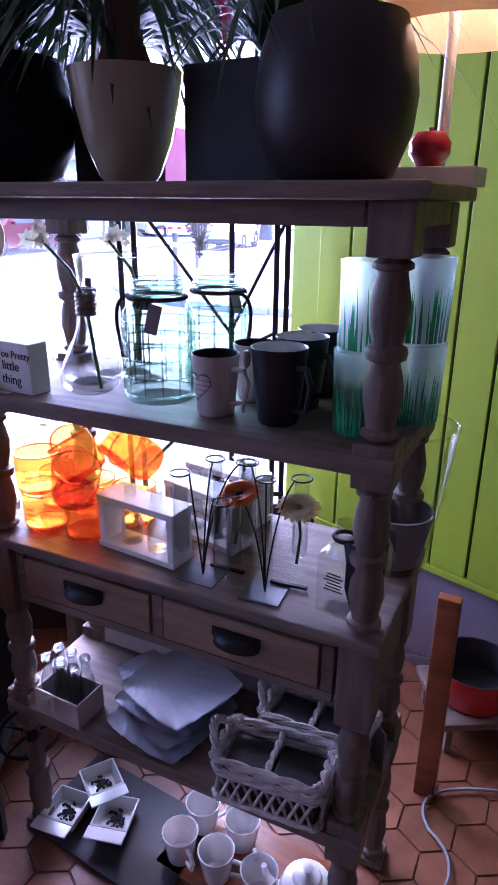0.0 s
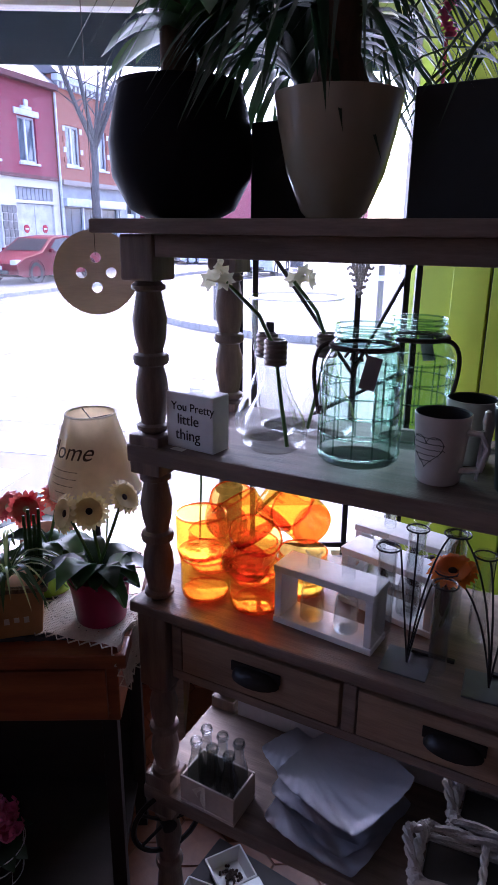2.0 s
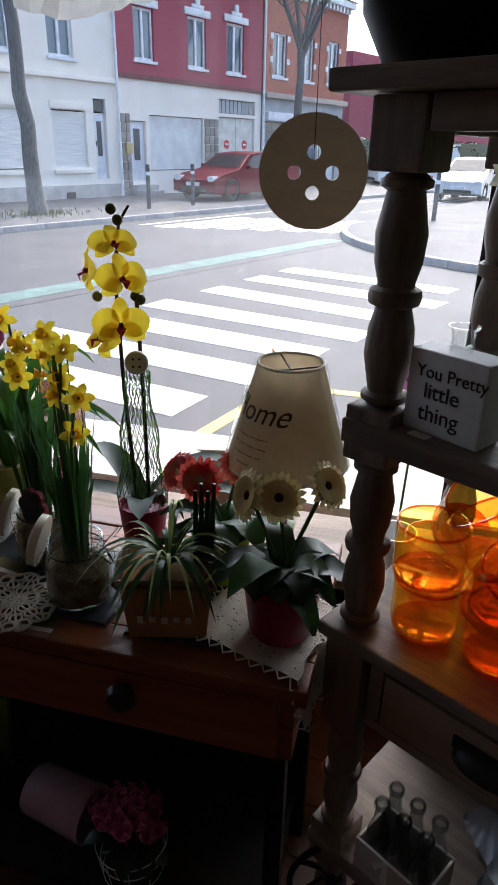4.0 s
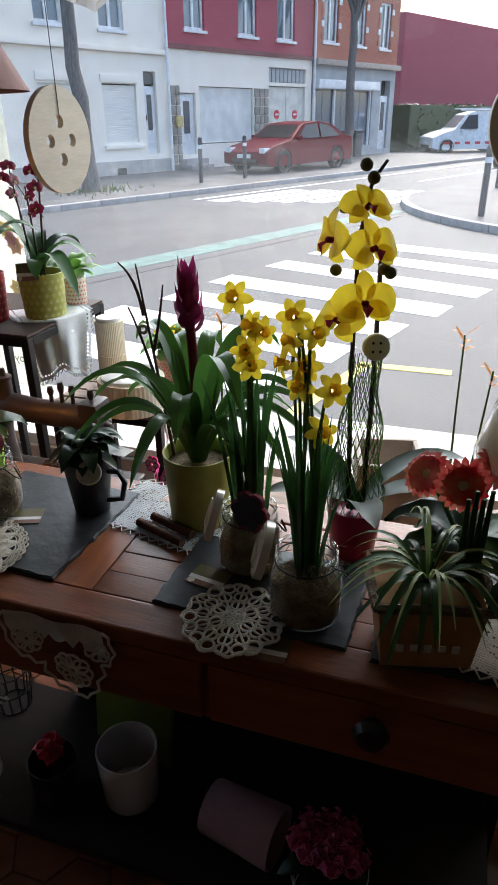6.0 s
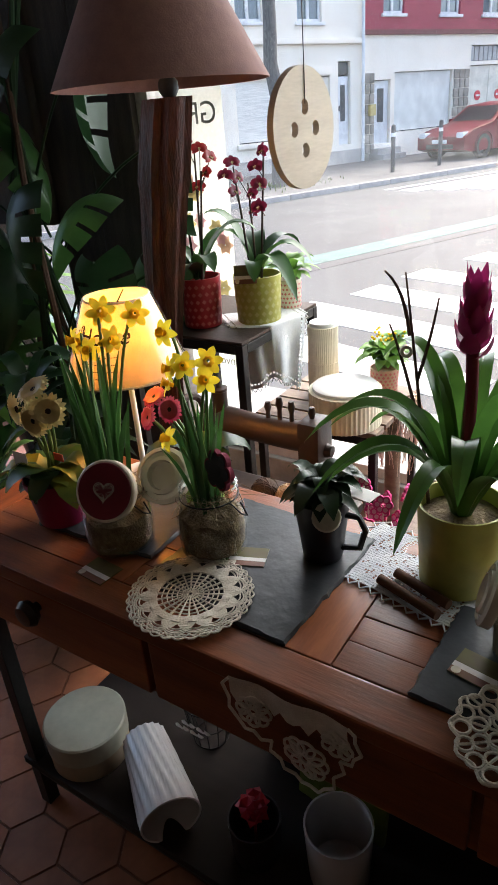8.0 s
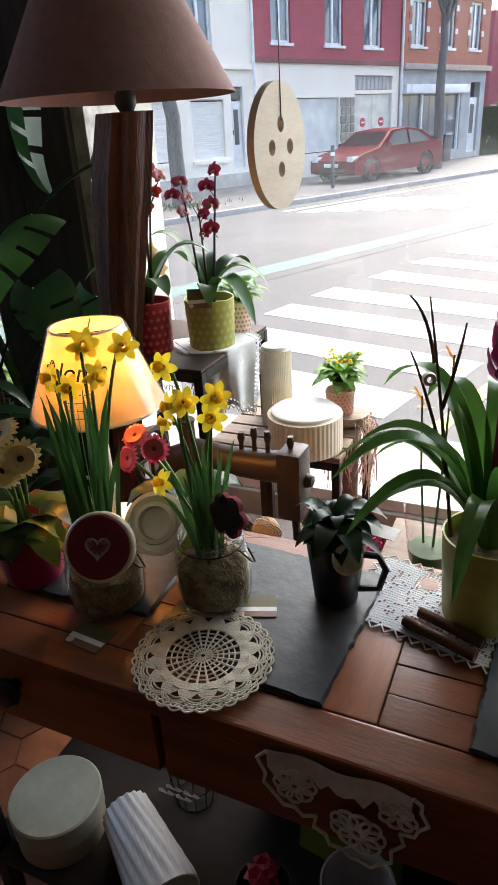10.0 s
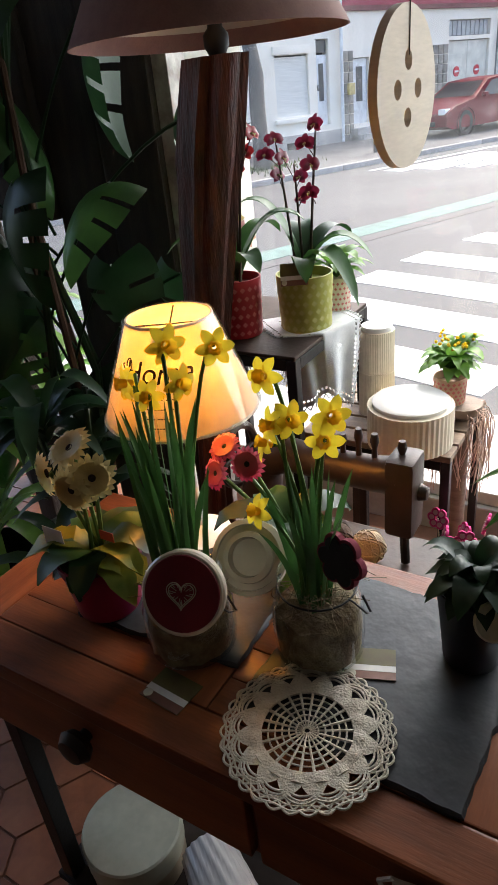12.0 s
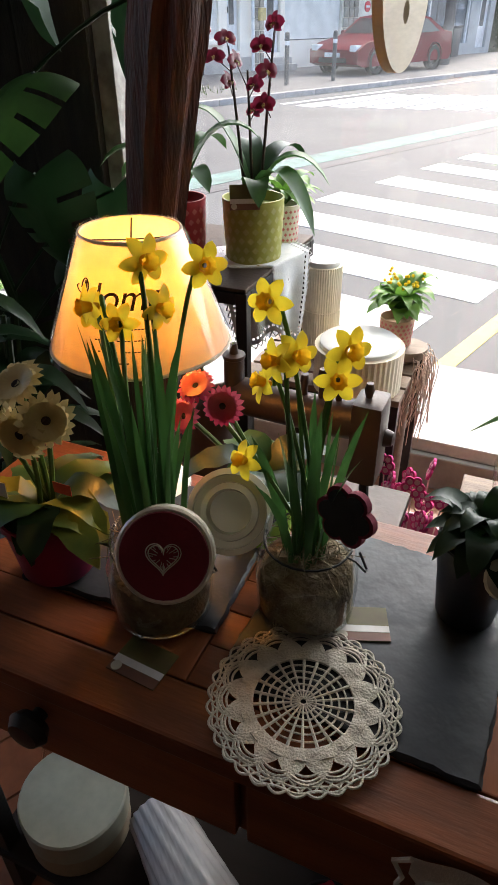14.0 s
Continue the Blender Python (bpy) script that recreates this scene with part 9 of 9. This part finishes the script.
# ---- under the table ----
ribbed = thing("round_box", xf(-0.19, 1.125, 0.1505), "large smooth cream round box with a pale lid", "box")
bm = B()
lathe(bm, [(0, 0), (0.086, 0), (0.088, 0.003), (0.088, 0.075), (0, 0.075)], seg=44)
part("body", bm, mat("cream_card", (0.5, 0.42, 0.3), 0.6), ribbed)
bm = B()
lathe(bm, [(0.0905, 0.05), (0.0915, 0.098), (0.088, 0.101), (0, 0.102), (0, 0.0755), (0.0885, 0.0755), (0.0885, 0.05)], seg=44)
part("lid", bm, mat("pale_lid", (0.52, 0.53, 0.42), 0.5), ribbed, "pale greenish lid")
fv = thing("fluted_vase", xf(-0.06, 1.17, 0.213, 56, 93), "white fluted vase lying on its side", "vase")
bm = B()
n = 72
def flute(r, amp, zz, tw):
    return [bm.verts.new(((r + amp * math.cos(18 * 6.28318 * k / n + tw)) * math.cos(6.28318 * k / n), (r + amp * math.cos(18 * 6.28318 * k / n + tw)) * math.sin(6.28318 * k / n), zz)) for k in range(n)]
rws = [flute(0.046 + 0.016 * i / 10, 0.0024 * (i < 10), 0.2 * i / 10, 0.9 * i) for i in range(11)] + [flute(0.058, 0.0, 0.2, 0), flute(0.043, 0.0, 0.02, 0)]
for a, b in zip(rws, rws[1:]):
    for k in range(n):
        bm.faces.new([a[k], a[(k + 1) % n], b[(k + 1) % n], b[k]])
bm.faces.new(rws[-1])
bm.faces.new(rws[0][::-1])
part("body", bm, WHITE_CER, fv, sharp=60)


def plain_pot(x, y, z, r, h, material, label, rx=0, rz=0):
    p = thing("ceramic_pot", xf(x, y, z, rz, rx), label, "plant pot", "ceramic pots")
    bm = B()
    lathe(bm, [(0, 0), (r * 0.86, 0), (r * 0.9, 0.004), (r, h * 0.9), (r * 1.01, h), (r * 0.95, h), (r * 0.85, 0.012), (0, 0.012)], seg=32)
    part("body", bm, material, p)
    return p


plain_pot(0.415, 1.163, 0.1505, 0.062, 0.14, WHITE_CER, "tall white ceramic pot under the table")
plain_pot(0.6, 1.15, 0.21, 0.058, 0.15, mat("dusty_pink_glaze", (0.5, 0.3, 0.33), 0.3), "dusty pink ceramic pot lying under the table", 90, 80)
plain_pot(0.262, 1.12, 0.1505, 0.05, 0.1, BROWN_GLAZE, "dark pot with a red flower under the table")
bm = B()
for k in range(8):
    flower5(bm, Matrix.Translation((0.012 * math.cos(k * 2.4), 0.012 * math.sin(k * 2.4), 0.004 * k)) @ pose(0, 0, 0, 15 * (k % 3), 0, 40 * k), 0.022, 5, 0.02, 0.5)
tube(bm, [(0, 0, -0.09), (0, 0, 0)], 0.003, seg=6)
solo("red_bloom", bm, RED_P, "small dark red bloom in the dark pot", "flower", xf(0.262, 1.12, 0.26))
bm = B()
box(bm, (-0.1, -0.006, 0), (0.1, 0.006, 0.16), bev=0.002)
solo("green_box", bm, mat("green_carton", (0.16, 0.2, 0.02), 0.5), "flat green carton leaning under the table", "box", xf(0.37, 1.26, 0.1505, -8, -8))
cy = thing("cyclamen", xf(0.85, 1.085, 0.1505), "pink cyclamen in a wire basket under the table", "potted plant")
bm = B()
lathe(bm, cup(0.04, 0.052, 0.08, 0.004), seg=24)
part("pot", bm, BROWN_GLAZE, cy)
rg = random.Random(91)
spray(cy, 14, (0, 0, 0.075), 0.09, 0.05, LEAF_DK, rg, 0.5, 0.5, shape="wide")
for k in range(26):
    a, q = k * 2.4, 0.0115 * math.sqrt(k)
    p = Vector((q * math.cos(a), q * math.sin(a), 0.13 + 0.08 * ((k * 5) % 13) / 13 - q * 0.5))
    bm = B()
    for i in range(5):
        b = 6.28318 * i / 5 + k
        o = Vector((math.cos(b), math.sin(b), 0))
        blade(bm, curve(p, p + o * 0.024 - Vector((0, 0, 0.006)), p + o * 0.016 + Vector((0, 0, 0.034)), 5), 0.024, fold=0.25, shape="leaf")
    part("blossom", bm, PINK_P, cy)
    bm = B()
    tube(bm, [(p.x * 0.4, p.y * 0.4, 0.07), p], 0.0018, seg=5)
    part("flower_stem", bm, WINE_P, cy)
bm = B()
for r, z in ((0.062, 0.05), (0.07, 0.09), (0.06, 0.01)):
    ring(bm, r, 0.0012, xf(0, 0, z), 28, 5)
for k in range(10):
    a = 6.28318 * k / 10
    tube(bm, [(0.06 * math.cos(a), 0.06 * math.sin(a), 0.01), (0.07 * math.cos(a), 0.07 * math.sin(a), 0.09)], 0.001, seg=4)
part("wire_basket", bm, WHITE_PAINT, cy, "white wire basket")
wp = thing("wire_planter", xf(0.03, 1.29, 0.1505), "dark wire planter with white butterflies", "planter")
bm = B()
for r, z in ((0.04, 0.002), (0.05, 0.06), (0.055, 0.12)):
    ring(bm, r, 0.002, xf(0, 0, z), 24, 5)
for k in range(12):
    a = 6.28318 * k / 12
    tube(bm, [(0.04 * math.cos(a), 0.04 * math.sin(a), 0.002), (0.055 * math.cos(a), 0.055 * math.sin(a), 0.12)], 0.0015, seg=4)
tube(bm, curve((-0.055, 0, 0.12), (0, -0.02, 0.27), (0.055, 0, 0.12), 10), 0.0018, seg=5)
part("wire_frame", bm, IRON, wp)
bm = B()
for k in range(4):
    for s in (-1, 1):
        blade(bm, [(0.02 * k - 0.03, -0.056, 0.06 + 0.02 * (k % 2)), (0.02 * k - 0.03 + s * 0.012, -0.06, 0.075 + 0.02 * (k % 2)), (0.02 * k - 0.03 + s * 0.02, -0.058, 0.07 + 0.02 * (k % 2))], 0.016, shape="leaf", up=(0, -1, 0))
tagged(part("butterflies", bm, WHITE_PAINT, wp), kind="stuff")

# pink bin, wheel and stool by the table end
bn = thing("waste_bin", xf(1.13, 0.72, 0.0), "dusky pink round bin on the tiled floor", "bin")
bm = B()
lathe(bm, cup(0.075, 0.1, 0.26, 0.005), seg=32)
part("body", bm, mat("pink_plastic", (0.3, 0.1, 0.13), 0.5), bn)
sw = thing("treadle_wheel", xf(1.235, 1.08, 0.3, 25, 90), "black cast iron treadle wheel at the table end", "wheel")
bm = B()
ring(bm, 0.075, 0.006, I4, 32, 7)
for k in range(5):
    tube(bm, [(0, 0, 0), (0.073 * math.cos(1.2566 * k), 0.073 * math.sin(1.2566 * k), 0)], 0.004, seg=6)
lathe(bm, [(0, 0.02), (0.016, 0.018), (0.016, -0.018), (0, -0.02)], seg=14)
part("wheel", bm, IRON, sw)
bm = B()
tube(bm, [(0, 0, -0.01), (-0.0, 0.295, -0.012)], 0.008, seg=7)
part("axle_stay", bm, IRON, sw)

# ---- right of the shelves ----
up = thing("wooden_upright", xf(2.25, 1.12, 0.0, -30), "reddish wooden upright board leaning by the shelves", "board")
bx("board", (-0.028, -0.016, 0), (0.028, 0.016, 0.62), WOOD_RED, up, bev=0.004)
rp = thing("saucepan", xf(2.46, 1.36, 0.12), "red enamel saucepan with a black inside", "saucepan")
bm = B()
lathe(bm, [(0, 0), (0.105, 0), (0.112, 0.01), (0.118, 0.11), (0.12, 0.112)], seg=36)
part("outside", bm, mat("red_enamel", (0.5, 0.015, 0.01), 0.2, coat=0.5), rp)
bm = B()
lathe(bm, [(0.12, 0.112), (0.115, 0.111), (0.108, 0.012), (0, 0.01)], seg=36)
part("inside", bm, BLACK, rp)
bm = B()
tube(bm, [(-0.115, 0.02, 0.1), (-0.2, 0.03, 0.12), (-0.28, 0.03, 0.125)], 0.006, seg=7)
part("handle", bm, RIM, rp, "steel wire handle")
cb2 = thing("low_stool", xf(2.46, 1.36, 0.0), "low dark wooden stool under the saucepan", "stool")
bx("seat", (-0.13, -0.13, 0.095), (0.13, 0.13, 0.119), WOOD_GREY, cb2, bev=0.004)
for x in (-0.11, 0.09):
    for y in (-0.11, 0.09):
        bx("leg", (x, y, 0), (x + 0.02, y + 0.02, 0.0945), WOOD_GREY, cb2)
bm = B()
tube(bm, curve((2.1, 0.78, 0.012), (2.3, 0.86, 0.012), (2.22, 1.0, 0.012), 10) + curve((2.22, 1.0, 0.012), (2.2, 1.15, 0.012), (2.45, 1.1, 0.012), 10)[1:], 0.0045, seg=6)
solo("power_cable", bm, mat("grey_cable", (0.35, 0.34, 0.36), 0.5), "grey power cable lying on the floor", "cable")

# ---- poster on the glass ----
po = thing("poster", xf(-0.93, WIN_Y - 0.06, 0.42), "pale flower poster facing the street, seen from behind", "poster")
bx("sheet", (-0.3, 0.0, 0.0), (0.25, 0.002, 1.12), leaf_mat("poster_paper", (0.85, 0.86, 0.82), (0.8, 0.81, 0.77), glow=0.7, scale=2), po, bev=0)
words("lettering", "GRAN", 0.1, mat("poster_ink", (0.3, 0.33, 0.3), 0.8), po, Matrix.Translation((0.225, -0.0012, 0.99)) @ pose(0, 0, 0, 90) @ Matrix.Diagonal((-1, 1, 1, 1)))
words("lettering", "Envoyez", 0.05, mat("poster_ink", (0.3, 0.33, 0.3), 0.8), po, Matrix.Translation((0.24, -0.0012, 0.1)) @ pose(0, 0, 0, 90) @ Matrix.Diagonal((-1, 1, 1, 1)))
rg = random.Random(95)
PP = [leaf_mat("print_peach", (0.75, 0.5, 0.35), (0.7, 0.42, 0.3)), leaf_mat("print_yellow", (0.78, 0.66, 0.3), (0.7, 0.55, 0.25)), leaf_mat("print_pink", (0.72, 0.42, 0.45), (0.66, 0.35, 0.4))]
for k in range(26):
    bm = B()
    r = rg.uniform(0.025, 0.05)
    flower5(bm, xf(rg.uniform(-.25, .22), -0.002 - 0.0002 * k, rg.uniform(.35, .85), 0, 90), r, 6, r * 0.7, 0.0)
    for v in bm.verts:
        v.co.y = -0.0015 - 0.0001 * k
    part("printed_flower", bm, PP[k % 3], po)

# ---- foliage at the timber wall ----
def monstera_leaf(m, L, parent, seed, material):
    """A broad leaf cut into fingers."""
    rg = random.Random(seed)
    bm = B()
    n, nc = 22, 6
    slots = {7 + rg.randint(-1, 1), 11, 15 + rg.randint(-1, 1)}
    for s in (-1, 1):
        g = []
        for i in range(n + 1):
            f = i / n
            w = 0.5 * L * math.sin(math.pi * (0.06 + 0.94 * f) ** 0.62) ** 0.75
            row = []
            for c in range(nc + 1):
                q = c / nc
                row.append(bm.verts.new(m @ Vector((s * w * q, L * (f - 0.16 * (1 - f) * q + 0.1 * q * f), 0.1 * L * math.sin(3.0 * f) - 0.28 * L * f * f - 0.2 * L * q * q + 0.02 * L * math.sin(9 * f) * q))))
            g.append(row)
        for i in range(n):
            for c in range(nc):
                if i in slots and c >= 2 + i % 2:
                    continue
                bm.faces.new([g[i][c], g[i + 1][c], g[i + 1][c + 1], g[i][c + 1]])
    bmesh.ops.delete(bm, geom=[v for v in bm.verts if not v.link_faces], context="VERTS")
    part("leaf", bm, material, parent, sharp=60)


mo = thing("monstera", xf(-0.85, 1.82, 0.0), "tall monstera climbing with large cut leaves", "plant")
bm = B()
lathe(bm, cup(0.1, 0.14, 0.26, 0.008), seg=28)
part("pot", bm, BLACK_GLAZE, mo)
for k in range(7):
    bm = B()
    a = k * 0.9
    tube(bm, [(0.03 * math.cos(a), 0.03 * math.sin(a), 0.2), (0.08 * math.cos(a + 1), 0.06 * math.sin(a + 1), 0.8), (0.1 * math.cos(a + 2) - 0.03, 0.07 * math.sin(a), 1.3), (0.12 * math.cos(a), 0.05, 1.9)], [0.012, 0.01, 0.009, 0.006], seg=7)
    part("stem", bm, TRUNK if k % 2 else LEAF_DK, mo)
lv = [(-0.12, -0.02, 1.5, 70, 100, 0.3), (0.06, -0.1, 1.28, 100, -20, 0.24), (0.27, -0.06, 1.1, 115, 10, 0.2), (0.3, -0.05, 1.27, 60, -15, 0.2), (0.47, 0.02, 1.38, 120, -25, 0.22), (-0.1, -0.08, 1.12, 95, 60, 0.28), (-0.1, -0.12, 0.95, 110, 40, 0.26), (-0.3, 0.0, 1.2, 80, 120, 0.3), (0.35, 0.08, 1.05, 130, 0, 0.24),
      (-0.2, -0.05, 1.75, 70, 40, 0.3), (0.1, -0.05, 1.65, 80, -40, 0.3), (0.3, 0.0, 1.6, 100, -60, 0.26), (-0.4, 0.05, 0.9, 90, 80, 0.26), (-0.45, -0.1, 1.45, 75, 60, 0.3), (0.0, 0.05, 0.75, 100, 20, 0.22), (-0.3, -0.15, 0.7, 95, 70, 0.24), (0.2, 0.1, 0.85, 110, -10, 0.2), (-0.55, 0.05, 1.65, 80, 90, 0.3)]
for k, (x, y, z, rx, rz, L) in enumerate(lv):
    monstera_leaf(Matrix.Translation((x, y, z)) @ pose(0, 0, 0, -rx + 30, 12 * math.sin(k), 180 + rz), L, mo, k, LEAF_DK if k % 3 else LEAF)
    bm = B()
    tube(bm, curve((0.05 * math.cos(k), 0.0, z - 0.35), (x * 0.6, y * 0.5, z - 0.05), (x, y, z), 7), 0.004, seg=6)
    part("leaf_stalk", bm, LEAF_DK, mo)

rg = random.Random(97)
for k, (x, y, z, n, L, w, mt, lab) in enumerate(((-1.15, 1.6, 0.0, 46, 0.42, 0.06, LEAF_LT, "bright green bushy plant in daylight"), (-1.7, 2.3, 0.0, 60, 0.55, 0.07, LEAF_LT, "sunlit leafy shrub beyond the posts"), (-0.62, 1.55, 0.0, 50, 0.36, 0.05, LEAF_DK, "dense dark leafy plant behind the table end"), (-1.5, 1.75, 0.0, 44, 0.5, 0.06, LEAF, "leafy green plant on the floor by the posts"))):
    pz = thing("leafy_plant", xf(x, y, z), lab, "potted plant", "floor plants")
    bm = B()
    lathe(bm, cup(0.09, 0.13, 0.24, 0.006), seg=24)
    part("pot", bm, BROWN_GLAZE if k % 2 else BLACK_GLAZE, pz)
    spray(pz, n // 2, (0, 0, 0.24), L, w, mt, rg, 1.0, 0.55, shape="leaf")
    for j in range(4):
        bm = B()
        tube(bm, [(0, 0, 0.2), (0.04 * math.cos(j * 1.6), 0.04 * math.sin(j * 1.6), 0.5), (0.09 * math.cos(j * 1.6), 0.09 * math.sin(j * 1.6), 0.85)], 0.006, seg=6)
        part("stem", bm, LEAF_DK, pz)
        spray(pz, n // 6, (0.06 * math.cos(j * 1.6), 0.06 * math.sin(j * 1.6), 0.6 + 0.07 * j), L * 0.6, w, mt, rg, 0.8, 0.6, shape="leaf")

# ---- floor tiles ----
def hex_tile(bm, r, cx=0, cy=0):
    lo = [bm.verts.new((cx + r * math.cos(radians(60 * k)), cy + r * math.sin(radians(60 * k)), -0.004)) for k in range(6)]
    hi = [bm.verts.new((cx + (r - 0.0015) * math.cos(radians(60 * k)), cy + (r - 0.0015) * math.sin(radians(60 * k)), 0.0)) for k in range(6)]
    bm.faces.new(hi)
    for k in range(6):
        bm.faces.new([lo[k], lo[(k + 1) % 6], hi[(k + 1) % 6], hi[k]])


HR = 0.078
bm = B()
hex_tile(bm, HR - 0.0022)
tile = part("tile", bm, TILE, floor, sharp=20)
me = tile.data
rest = B()
first = True
for i in range(-16, 36):
    for j in range(-30, 24):
        x, y = i * HR * 1.5, j * HR * 1.732 + (i % 2) * HR * 0.866
        if not (-3.1 < x < 4.1 and -3.1 < y < 2.45):
            continue
        near_left = -1.15 < x < 0.3 and 0.55 < y < 1.75
        near_right = 1.1 < x < 2.75 and 0.6 < y < 1.6
        if near_left or near_right:
            if first:
                ob, first = tile, False
            else:
                ob = new("tile", me)
                ob.parent = floor
            ob.location = (x, y, 0)
        else:
            hex_tile(rest, HR - 0.0022, x, y)
tagged(part("tile_field", rest, TILE, floor, sharp=20), kind="stuff")
